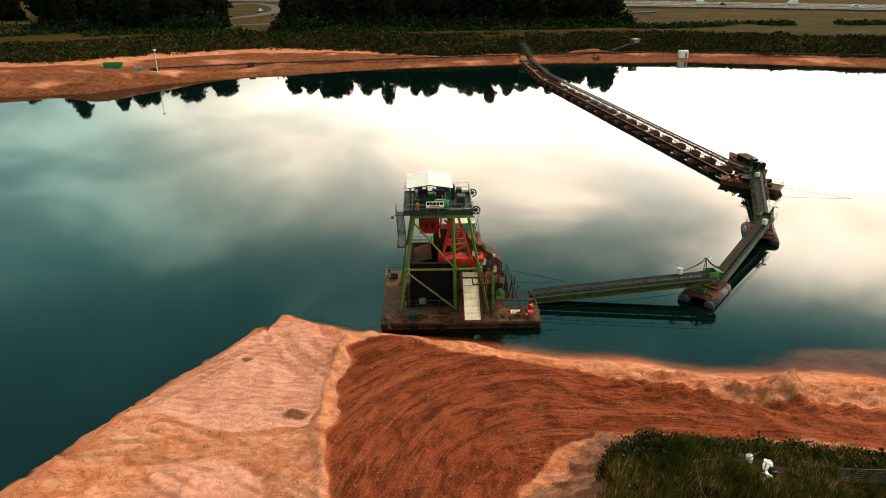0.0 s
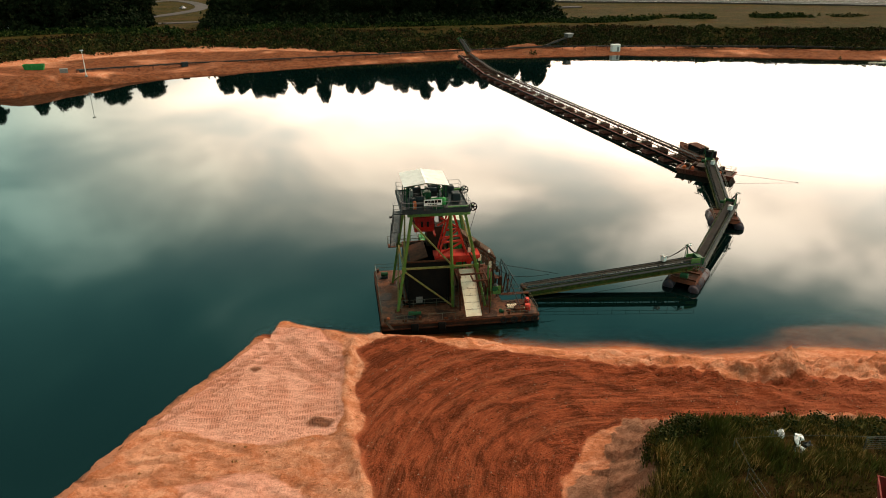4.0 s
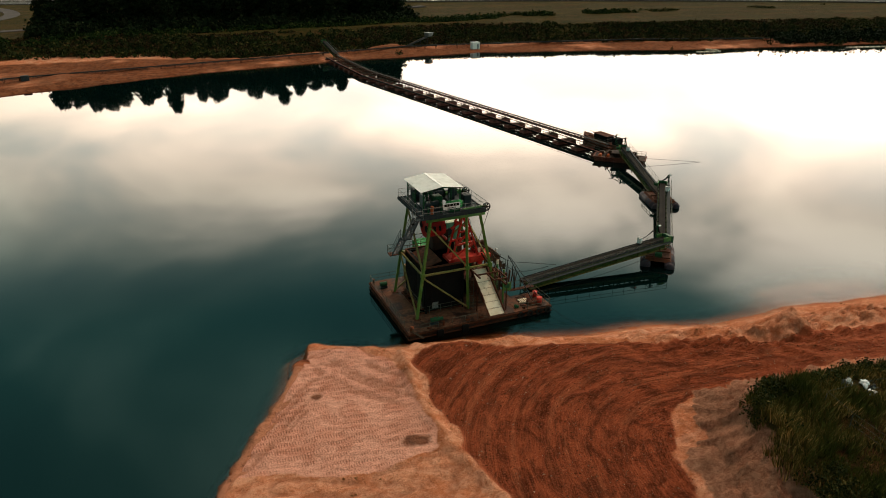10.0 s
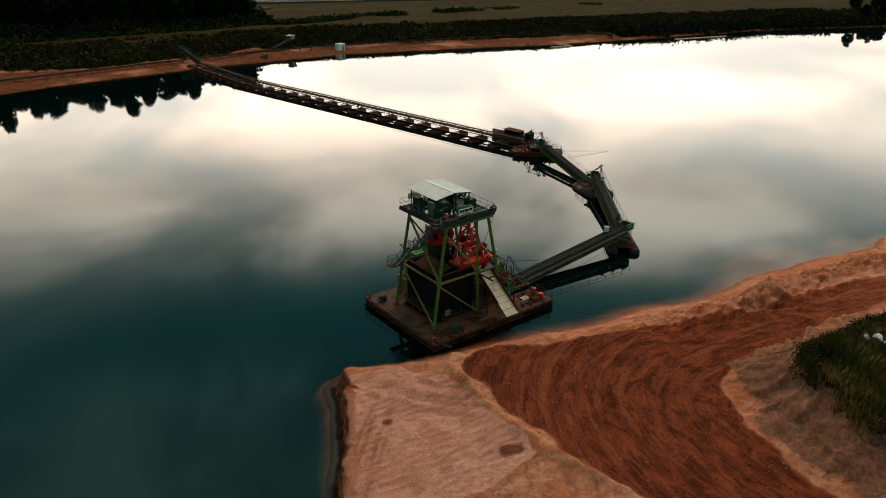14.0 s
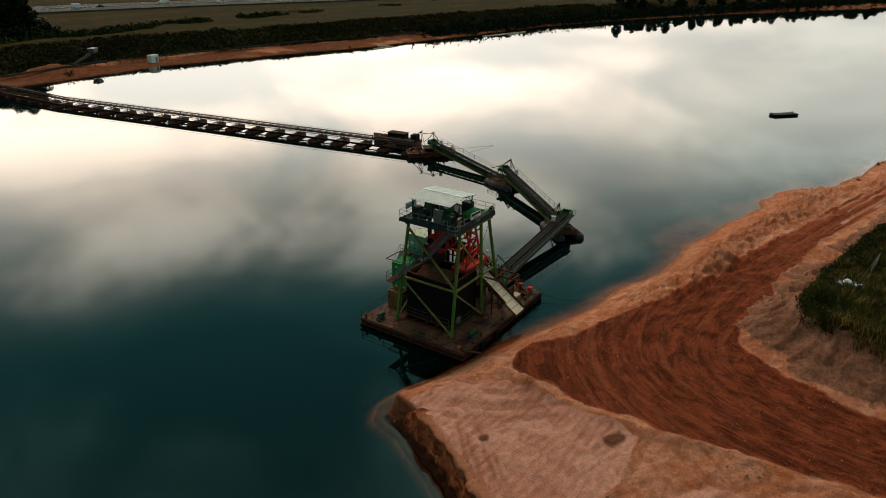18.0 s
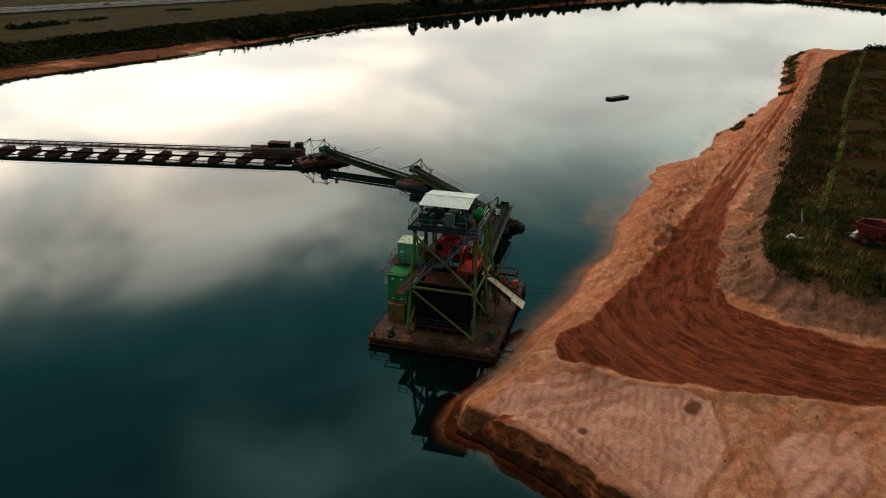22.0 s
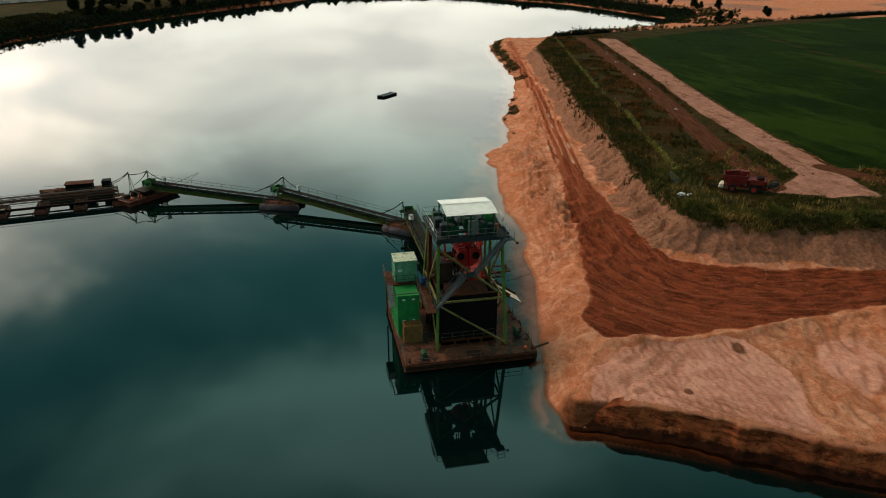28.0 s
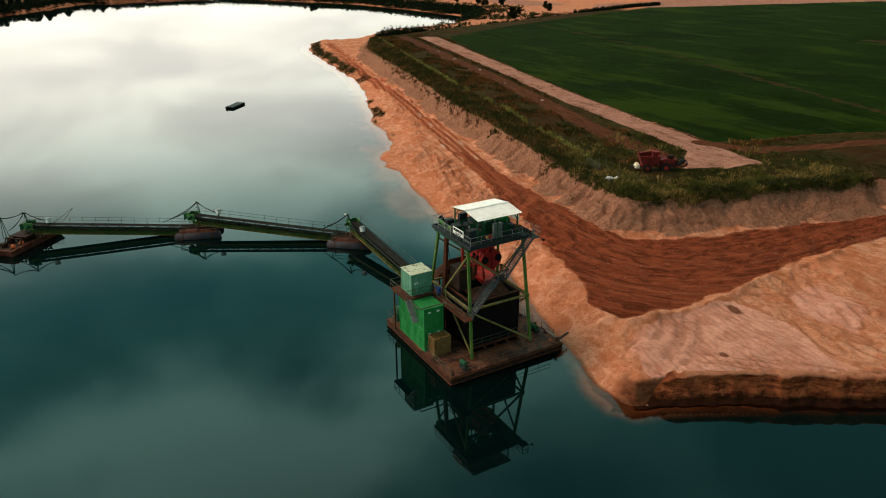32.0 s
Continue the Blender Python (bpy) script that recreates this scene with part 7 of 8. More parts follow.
# the long conveyor on rectangular floats, in two straight lengths
LONG = [(58.6, 131.5), (36.2, 240.5), (33.9, 283.0)]
first = True
for (ax, ay), (bx, by) in zip(LONG[:-1], LONG[1:]):
    m, n, _, _ = run_frame((ax, ay, 0), (bx, by, 0))
    c = thing("float_conveyor", m, "long dark belt conveyor on a row of rectangular floats", "conveyor", "lengths of the long conveyor")
    cells = round(n / 6.1)
    for y in (-0.6, 0.6):
        part("upper_chord", bar((0, y, 2.15), (n, y, 2.15), 0.12), M_RUST, c)
        part("lower_chord", bar((0, y, 1.25), (n, y, 1.25), 0.12), M_RUST, c)
    part("belt", bar((0, 0, 2.32), (n, 0, 2.32), 0.95, 0.03), M_BELT, c)
    part("return_belt", bar((0, 0, 1.7), (n, 0, 1.7), 0.95, 0.03), M_BELT, c)
    part("walkway", bar((0, -1.05, 1.3), (n, -1.05, 1.3), 0.7, 0.06), M_RUST, c)
    part("walkway", bar((0, 3.0, 1.02), (n, 3.0, 1.02), 0.8, 0.08), M_BARGE, c)
    part("sand_pipe", tube((0, 3.55, 1.1), (n, 3.55, 1.1), 0.22, 10), M_BLACK, c, "", True)
    for z in (2.3, 1.8):
        part("rail", tube((0, -1.4, z), (n, -1.4, z), 0.028, 5), M_RAIL, c)
        part("rail", tube((0, 2.6, z - 0.3), (n, 2.6, z - 0.3), 0.028, 5), M_RAIL, c)
    for i in range(cells + 1):
        s = n * i / cells
        f = part("float", box(s - 0.95, s + 0.95, -1.5, 4.1, -0.35, 0.62, 0.08), M_BARGE, c, "dark rusty box float")
        part("float_top", box(s - 0.8, s + 0.8, -1.3, 3.9, 0.625, 0.70), M_SANDBELT, f)
        part("float_plate", box(s - 0.5, s + 0.5, 0.9, 2.4, 0.71, 0.76), M_CREAM if i % 3 == 0 else M_SANDBELT, f)
        for y in (-0.6, 0.6, 3.0):
            part("stand", bar((s, y, 0.6), (s, y, 1.25 if y < 1 else 1.0), 0.14), M_RUST, c)
        part("tie", bar((s, -1.4, 1.22), (s, 3.6, 0.98), 0.12), M_RUST, c)
        for k in range(3):
            t = s + k * n / cells / 3
            if t > n + 0.1:
                continue
            part("idler", tube((t, -0.55, 2.22), (t, 0.55, 2.22), 0.07, 6), M_DARK, c)
            part("upright", bar((t, -0.6, 1.25), (t, -0.6, 2.15), 0.07), M_RUST, c)
            part("upright", bar((t, 0.6, 1.25), (t, 0.6, 2.15), 0.07), M_RUST, c)
            part("post", tube((t, -1.4, 1.3), (t, -1.4, 2.3), 0.026, 4), M_RAIL, c)
            if t + 2.0 <= n:
                part("diagonal", bar((t, 0.6, 1.25), (t + n / cells / 3, 0.6, 2.15), 0.06), M_RUST, c)
                part("diagonal", bar((t, -0.6, 2.15), (t + n / cells / 3, -0.6, 1.25), 0.06), M_RUST, c)
        part("post", tube((s, 2.6, 1.05), (s, 2.6, 2.0), 0.026, 4), M_RAIL, c)
c = truss_conveyor((33.9, 281.0, 2.4), (32.6, 297.0, 5.6), "short rusty conveyor climbing onto the far bank", GROUP)


def shore_conveyor(pts, label):
    for (ax, ay), (bx, by) in zip(pts[:-1], pts[1:]):
        za, zb = ground_at(ax, ay), ground_at(bx, by)
        m, n, _, _ = run_frame((ax, ay, 0), (bx, by, 0))
        c = thing("land_conveyor", m, label, "conveyor", "land conveyor lengths")
        for y in (-0.5, 0.5):
            part("chord", bar((0, y, za + 0.95), (n, y, zb + 0.95), 0.12, 0.16), M_DARK, c)
        part("belt", bar((0, 0, za + 1.15), (n, 0, zb + 1.15), 0.9, 0.04), M_BELT, c)
        part("cover", bar((0, 0, za + 0.6), (n, 0, zb + 0.6), 0.8, 0.03), M_BELT, c)
        k = max(2, round(n / 5))
        for i in range(k + 1):
            s = n * i / k
            z = za + (zb - za) * i / k
            for y in (-0.55, 0.55):
                part("stand", bar((s, y, z - 0.5), (s, y, z + 0.95), 0.12), M_RUST, c)
            part("idler", tube((s, -0.5, z + 1.08), (s, 0.5, z + 1.08), 0.08, 6), M_DARK, c)


shore_conveyor([(-101, 246), (-72, 264), (-30, 277), (31, 292), (71, 296), (120, 295), (175, 286), (260, 268), (330, 262)], "low dark belt conveyor along the far shore")


# ---- far bank: buildings, road, cars, raft ----
def ribbon(name, line, width, z, material, label, thick=0.3, lift=None):
    """A road or strip along a polyline, a slab of even width."""
    bm = bmesh.new()
    rows = []
    for i, (x, y) in enumerate(line):
        (ax, ay), (bx, by) = line[max(0, i - 1)], line[min(len(line) - 1, i + 1)]
        d = Vector((bx - ax, by - ay, 0)).normalized()
        nrm = Vector((-d.y, d.x, 0))
        p = Vector((x, y, z if lift is None else lift(x, y)))
        rows.append([bm.verts.new(p + nrm * s * width / 2 + Vector((0, 0, dz))) for s, dz in ((-1, -thick), (1, -thick), (1, 0), (-1, 0))])
    for a, b in zip(rows[:-1], rows[1:]):
        for i in range(4):
            bm.faces.new((a[i], a[(i + 1) % 4], b[(i + 1) % 4], b[i]))
    bm.faces.new(rows[0]), bm.faces.new(rows[-1])
    bmesh.ops.recalc_face_normals(bm, faces=bm.faces)
    ob = part(name, bm, material)
    return tagged(ob, label, name.split("_")[0], kind="structure")


HIGHWAY = rounded([(-420, 560), (-130, 525), (60, 490), (190, 470), (290, 442), (420, 395), (620, 290), (900, 90)], 2)
ribbon("road", HIGHWAY, 46, 8.45, M_ASPHALT, "grey dual-carriageway motorway", 0.8)
for off, w in ((-21.5, 0.35), (-12.5, 0.25), (-5.0, 0.35), (5.0, 0.35), (12.5, 0.25), (21.5, 0.35)):
    line = []
    for i, (x, y) in enumerate(HIGHWAY):
        (ax, ay), (bx, by) = HIGHWAY[max(0, i - 1)], HIGHWAY[min(len(HIGHWAY) - 1, i + 1)]
        d = Vector((bx - ax, by - ay)).normalized()
        line.append((x - d.y * off, y + d.x * off))
    ribbon("lane_line", line, w, 8.458, M_WHITE, "white painted lane line", 0.006)
ribbon("median_strip", HIGHWAY, 5.0, 8.52, M_SHRUB, "grassy median strip", 0.06)
ribbon("guard_rail", [(x + 3.5, y - 23.6) for x, y in HIGHWAY], 0.3, 9.2, M_GALV, "galvanised guard rail", 0.3)
ribbon("road", rounded([(-300, 270), (-186, 308), (-125, 334), (-24, 371), (40, 396), (120, 420)], 2), 5.5, 8.3, M_ASPHALT, "narrow grey lane behind the embankment", 0.6)
ribbon("road", rounded([(-260, 320), (-190, 348), (-142, 460), (-128, 490), (-108, 468), (-94, 428), (-99, 397), (-116, 366), (-180, 330)], 3), 7.0, 8.25, M_ASPHALT, "curved motorway slip road", 0.5)


def car(x, y, turn, paint, kind, label):
    z = 8.46
    van = kind == "van"
    L, W, H = (6.2, 2.1, 2.5) if van else (4.4, 1.8, 1.45)
    c = thing("van" if van else "car", pose(x, y, z, 0, 0, turn), label, kind, "vehicles on the motorway")
    belt = 1.2 if van else 0.85
    secs = []
    prof = ((-L / 2, 0.45, belt), (-L / 2 + 0.15, 0.28, belt + 0.05), (L / 2 - 1.1, 0.28, belt), (L / 2 - 0.1, 0.35, belt - 0.12), (L / 2, 0.45, belt - 0.25))
    for px, lo, hi in prof:
        secs.append([(px, -W / 2, lo), (px, W / 2, lo), (px, W / 2 - 0.05, hi), (px, -W / 2 + 0.05, hi)])
    part("body", lofted(secs), paint, c)
    x0, x1 = (-L / 2 + 0.05, L / 2 - 1.6) if van else (-L / 2 + 0.5, L / 2 - 1.5)
    part("cabin", lofted([rect(x0, x1 + 0.7, -W / 2 + 0.06, W / 2 - 0.06, belt - 0.02), rect(x0 + 0.35 * (not van), x1, -W / 2 + 0.2, W / 2 - 0.2, H)]), paint if van else M_GLASS, c)
    part("roof", box(x0 + 0.4 * (not van), x1 - 0.05, -W / 2 + 0.22, W / 2 - 0.22, H, H + 0.04), paint, c)
    part("windscreen", lofted([[(x1 + 0.66, -W / 2 + 0.15, belt + 0.05), (x1 + 0.66, W / 2 - 0.15, belt + 0.05), (x1 + 0.06, W / 2 - 0.25, H - 0.06), (x1 + 0.06, -W / 2 + 0.25, H - 0.06)],
                               [(x1 + 0.70, -W / 2 + 0.15, belt + 0.05), (x1 + 0.70, W / 2 - 0.15, belt + 0.05), (x1 + 0.10, W / 2 - 0.25, H - 0.06), (x1 + 0.10, -W / 2 + 0.25, H - 0.06)]]), M_GLASS, c)
    for px in (-L / 2 + 0.85, L / 2 - 0.85):
        for s in (-1, 1):
            w = part("wheel", tube((px, s * (W / 2 - 0.2), 0.33), (px, s * (W / 2 + 0.01), 0.33), 0.33, 16), M_TYRE, c)
            part("rim", tube((px, s * (W / 2), 0.33), (px, s * (W / 2 + 0.02), 0.33), 0.2, 12), M_GALV, w)
    for s in (-1, 1):
        part("headlight", box(L / 2 - 0.12, L / 2 + 0.005, s * 0.62 - 0.16, s * 0.62 + 0.16, belt - 0.42, belt - 0.25), M_WHITE, c)


car(164, 470, -17, M_WHITE, "van", "white delivery van on the motorway")
car(176, 466, -17, M_TYRE, "car", "dark car on the motorway")
car(250, 447, -20, M_WHITE, "car", "white car on the motorway")
car(92, 478, -12, M_RED, "car", "red car on the motorway")
car(330, 424, -20, M_GALV, "car", "silver car on the motorway")
car(222, 470, 160, M_WHITE, "van", "white truck on the motorway")
for x, y, a in ((-104, 418, 75), (-125, 335, 20), (-154, 322, 20)):
    car(x, y, a, M_WHITE if x < -110 else M_GALV, "car", "pale car on the slip road")

z = ground_at(97.5, 292)
c = thing("site_cabin", pose(97.5, 292, z - 0.05, 0, 0, 4), "white site cabin on the far shore", "cabin")
part("cabin_body", box(-1.7, 1.7, -1.2, 1.2, 0, 2.75, 0.04), M_WHITE, c)
part("roof", box(-1.8, 1.8, -1.3, 1.3, 2.752, 2.9, 0.03), M_WHITE, c)
part("door", box(0.3, 1.2, -1.23, -1.202, 0.1, 2.1, 0.01), M_GALV, c)
part("mast", tube((1.5, 1.1, 2.9), (1.5, 1.1, 4.4), 0.04, 6), M_RAIL, c)
z = ground_at(-119, 258)
c = thing("green_skip", pose(-119, 258, z - 0.1, 0, 0, 10), "green steel skip on the far sand heap", "skip")
part("tub", lofted([rect(-2.8, 2.8, -1.0, 1.0, 0), rect(-3.3, 3.3, -1.2, 1.2, 1.9), rect(-3.2, 3.2, -1.1, 1.1, 1.9), rect(-2.7, 2.7, -0.9, 0.9, 0.2)]), M_BOXGREEN, c)
for x in (-2.2, -0.7, 0.8, 2.3):
    part("rib", box(x, x + 0.12, -1.28, -1.0, 0.1, 1.85), M_BOXGREEN, c)
for x, y, s, mt, lab in ((-105, 246, 2.4, M_GALV, "grey equipment box on the far shore"), (-99, 245, 1.5, M_DARK, "dark pump box on the far shore"), (-70.5, 263, 2.2, M_DARK, "dark drive station of the shore conveyor")):
    z = ground_at(x, y)
    c = thing("equipment_box", pose(x, y, z - 0.1, 0, 0, 20), lab, "box")
    part("case", box(-s / 2, s / 2, -s / 3, s / 3, 0, s * 0.75, 0.05), mt, c)
    part("lid", box(-s / 2 - 0.06, s / 2 + 0.06, -s / 3 - 0.06, s / 3 + 0.06, s * 0.75, s * 0.75 + 0.08), mt, c)
z = ground_at(-95.5, 238.5)
c = thing("lamp_post", pose(-95.5, 238.5, z - 0.2), "tall pale lamp post on the far shore", "lamp")
part("pole", tube((0, 0, 0), (0, 0, 8.0), 0.14, 8, 0.08), M_WHITE, c)
part("lamp_head", box(-0.5, 0.5, -0.25, 0.25, 8.0, 8.35, 0.05), M_WHITE, c)
part("base", box(-0.4, 0.4, -0.4, 0.4, 0, 0.5, 0.05), M_GALV, c)
# idle screening machine on the bank
z = ground_at(69, 297)
c = thing("screening_machine", pose(69, 297, z, 0, 0, 32), "dark idle screening conveyor on the far bank", "machine")
for y in (-0.6, 0.6):
    part("beam", bar((0, y, 0.8), (15, y, 3.6), 0.2, 0.3), M_DARK, c)
part("belt", bar((0, 0, 1.1), (15, 0, 3.9), 1.0, 0.06), M_BELT, c)
for s in (2, 7, 12):
    part("trestle", bar((s, -0.7, 0), (s, -0.7, 0.9 + s * 0.187), 0.16), M_DARK, c)
    part("trestle", bar((s, 0.7, 0), (s, 0.7, 0.9 + s * 0.187), 0.16), M_DARK, c)
part("feed_box", lofted([rect(12.5, 15.0, -1.0, 1.0, 3.2), rect(12.0, 15.6, -1.3, 1.3, 4.8)]), M_GALV, c)
# dark raft afloat
m = Matrix.Rotation(math.atan2(-6.6, 8.3), 4, "Z")
m.translation = (152.2, 73.2, 0)
c = thing("raft", m, "dark flat steel raft afloat on the lake", "raft")
part("hull", lofted([rect(-3.5, 3.5, -1.1, 1.1, -0.3), rect(-3.9, 3.9, -1.35, 1.35, 0.48)]), M_BLACK, c)
for i in range(6):
    part("deck_board", box(-3.75 + i * 1.26, -3.75 + i * 1.26 + 1.18, -1.2, 1.2, 0.485, 0.56), M_DARK, c)
for x in (-3.5, 3.5):
    part("bollard", tube((x, 0.9, 0.56), (x, 0.9, 0.86), 0.12, 8), M_DARK, c)
# floating boom pieces by the far shore
for ax, ay, bx, by in ((186, 256, 200, 254), (262, 246, 300, 240), (196, 262, 200, 255)):
    m, n, _, _ = run_frame((ax, ay, 0), (bx, by, 0))
    c = thing("floating_boom", m, "pale floating boom near the far shore", "boom", "floating booms")
    for i in range(int(n / 3)):
        part("float", tube((i * 3, 0, 0.1), (i * 3 + 2.8, 0, 0.1), 0.22, 8), M_CREAM, c, "", True)

# ---- plateau: harvester, bales, fence, scraps ----
def wheel_at(c, x, y, r, w):
    t = part("wheel", tube((x, y - w / 2, r), (x, y + w / 2, r), r, 20), M_TYRE, c, "black rubber tyre")
    part("rim", tube((x, y - w / 2 - 0.02, r), (x, y + w / 2 + 0.02, r), r * 0.5, 14), M_DKRED, t)


z = ground_at(23.2, 29.4)
hv = thing("harvester", pose(23.3, 29.4, z - 0.05, 0, 0, 238.5), "red root-crop harvester parked on the sandy track end", "harvester")
part("chassis", box(-3.2, 3.0, -0.9, 0.9, 0.75, 1.05, 0.03), M_FARMRED, hv)
part("bunker", lofted([rect(-3.0, -0.6, -1.05, 1.05, 1.05), rect(-3.7, -0.2, -1.35, 1.35, 2.7), rect(-3.6, -0.3, -1.25, 1.25, 2.7), rect(-2.9, -0.7, -0.95, 0.95, 1.2)]), M_FARMRED, hv, "red crop bunker")
part("front_shield", lofted([rect(-4.2, -3.5, -0.9, 0.9, 0.5), rect(-3.9, -3.5, -0.9, 0.9, 1.1)]), M_CREAM, hv, "pale front shield")
part("sorting_table", lofted([rect(-0.3, 2.6, -1.0, 1.0, 1.4), rect(-0.3, 2.6, -1.2, 1.2, 2.1)]), M_FARMRED, hv)
part("platform_hood", box(-1.2, 0.0, 0.2, 1.3, 2.0, 3.1, 0.06), M_FARMRED, hv)
part("side_panel", box(-0.2, 2.4, 1.22, 1.27, 1.2, 1.9, 0.02), M_FARMRED, hv)
for i in range(3):
    part("decal_bar", box(0.2 + i * 0.5, 0.55 + i * 0.5, 1.272, 1.282, 1.5, 1.65), M_WHITE, hv)
for i in range(7):
    part("web_bar", tube((2.5 + i * 0.22, -0.85, 1.2 + 0.05 * i), (2.5 + i * 0.22, 0.85, 1.2 + 0.05 * i), 0.05, 6), M_BLACK, hv)
part("elevator", bar((2.4, 0.0, 0.6), (4.2, 0.0, 1.9), 1.5, 0.18), M_BLACK, hv)
part("elevator_ring", ring((3.8, -0.8, 1.5), 0.5, 0.65, 0.1, 18), M_DARK, hv)
part("elevator_ring", ring((3.8, 0.8, 1.5), 0.5, 0.65, 0.1, 18), M_DARK, hv)
part("drawbar", bar((-3.2, 0, 0.8), (-5.0, 0, 0.5), 0.2, 0.2), M_DARK, hv)
for x, y, r in ((0.9, -1.15, 0.72), (0.9, 1.15, 0.72), (-2.2, -1.15, 0.62), (-2.2, 1.15, 0.62)):
    wheel_at(hv, x, y, r, 0.45)
for i in range(6):
    part("guard_bar", bar((-0.2 + i * 0.5, -1.3, 0.9), (0.1 + i * 0.5, -1.25, 2.0), 0.07), M_BLACK, hv)
    part("guard_bar", bar((-3.3 + i * 0.5, 1.36, 1.2), (-3.4 + i * 0.52, 1.40, 2.6), 0.08), M_FARMRED, hv)
part("cross_shaft", tube((-0.9, -1.5, 1.3), (-0.9, 1.5, 1.3), 0.14, 10), M_BLACK, hv)
part("belt_cover", box(0.3, 2.2, -1.34, -1.24, 1.5, 2.3, 0.04), M_FARMRED, hv)
part("engine_box", box(1.2, 2.2, -0.6, 0.6, 2.1, 2.6, 0.08), M_BLACK, hv)
part("unloading_arm", bar((-3.2, 1.0, 2.7), (-1.0, 1.2, 3.0), 0.5, 0.2), M_FARMRED, hv)
railing(hv, [(-0.2, -1.1, 2.1), (2.4, -1.1, 2.1)], 0.9, 1.2, M_FARMRED)

rb = random.Random(8)
for i in range(9):
    x, y = 21.6 + rb.uniform(0, 3.6), 38.9 + rb.uniform(0, 2.2)
    white = i % 2 == 0
    c = thing("foil_bag", pose(x, y, ground_at(x, y) - 0.05, 0, 0, rb.uniform(0, 180)), ("white" if white else "black") + " crumpled plastic foil bag in the grass", "bag", "foil bags")
    bm = bmesh.new()
    bmesh.ops.create_icosphere(bm, subdivisions=3, radius=rb.uniform(0.2, 0.36), matrix=Matrix.Translation((0, 0, 0.3)) @ Matrix.Diagonal((rb.uniform(0.9, 1.5), 0.8, 0.7, 1)))
    for v in bm.verts:
        v.co += Vector((noise.noise(v.co * 2.5 + Vector((i * 7, 0, 0))), noise.noise(v.co * 2.5 + Vector((0, i * 7, 0))), noise.noise(v.co * 3 + Vector((0, 0, i * 5))))) * 0.3
        v.co.z = max(v.co.z, 0.0)
    part("foil", bm, M_PLASTIC_WHITE if white else M_PLASTIC_BLACK, c)
for i in range(8):
    t = rb.random()
    x, y = 60 + 150 * t, 16.5 - 0.0 * t
    y = np.interp(x, [60, 104, 160, 210], [13.5, 6.5, -7, -20]) + rb.uniform(-1.2, 1.2)
    r = rb.uniform(0.1, 0.24) if abs(x - 104) > 6 else 0.45
    c = thing("foil_scrap", pose(x, y, ground_at(x, y), 0, 0, rb.uniform(0, 180)), "white plastic scrap lying beside the track", "scrap", "plastic scraps")
    bm = bmesh.new()
    bmesh.ops.create_icosphere(bm, subdivisions=2, radius=r, matrix=Matrix.Diagonal((1.6, 0.7, 0.3, 1)))
    for v in bm.verts:
        v.co += Vector((noise.noise(v.co * 3), noise.noise(v.co * 3 + Vector((5, 0, 0))), 0)) * 0.3
        v.co.z = max(v.co.z, 0.0)
    part("foil", bm, M_PLASTIC_WHITE, c)

fence = thing("wire_fence", Matrix.Translation((0, 0, 0)), "wire fence on steel posts with a bar gate", "fence")
posts = [(17.6, 39.2), (17.2, 36.4), (17.0, 33.0), (22.6, 39.0), (27.6, 38.6), (31.8, 38.2)]
for x, y in posts:
    zg = ground_at(x, y)
    part("post", bar((x, y, zg - 0.2), (x, y, zg + 1.3), 0.05), M_RAIL, fence)
for (ax, ay), (bx, by) in (((17.6, 39.2), (22.6, 39.0)), ((22.6, 39.0), (27.6, 38.6)), ((17.6, 39.2), (17.2, 36.4)), ((17.2, 36.4), (17.0, 33.0))):
    for h in (1.5,) if ay > 37 else (0.5, 1.0, 1.5):
        part("wire", tube((ax, ay, ground_at(ax, ay) + h), (bx, by, ground_at(bx, by) + h), 0.018, 4), M_RAIL, fence)
gate = part("gate", bar((27.6, 38.6, ground_at(27.6, 38.6) + 1.4), (31.8, 38.2, ground_at(31.8, 38.2) + 1.4), 0.05), M_RAIL, fence)
for i in range(7):
    zz = ground_at(29.5, 38.4) + 0.25 + i * 0.18
    part("gate_bar", tube((27.6, 38.6, zz), (31.8, 38.2, zz), 0.02, 5), M_RAIL, gate)
for i in range(8):
    x, y = FENCE[i]
    for k in range(3 if i < 7 else 1):
        xx, yy = (x, y) if k == 0 else (x + (FENCE[i + 1][0] - x) * k / 3, y + (FENCE[i + 1][1] - y) * k / 3)
        zg = ground_at(xx, yy)
        part("post", bar((xx, yy, zg - 0.2), (xx, yy, zg + 1.4), 0.08), M_RAIL, fence)


# ---- plants ----
gen = np.random.default_rng(5)


def soup(name, tris, material, label, category):
    """One object of loose triangles or quads (arrays n x k x 3), for what nobody could count."""
    n, k = tris.shape[:2]
    me = bpy.data.meshes.new(name)
    me.vertices.add(n * k), me.loops.add(n * k), me.polygons.add(n)
    me.vertices.foreach_set("co", tris.astype(np.float32).ravel())
    me.loops.foreach_set("vertex_index", np.arange(n * k, dtype=np.int32))
    me.polygons.foreach_set("loop_start", np.arange(0, n * k, k, dtype=np.int32))
    me.update(calc_edges=True)
    me.materials.append(material)
    if category is None:
        return me
    return tagged(new(name, me), label, category, kind="stuff")


def look_up(arr, x, y):
    return arr[np.clip(np.searchsorted(gy, y), 0, len(gy) - 1), np.clip(np.searchsorted(gx, x), 0, len(gx) - 1)]


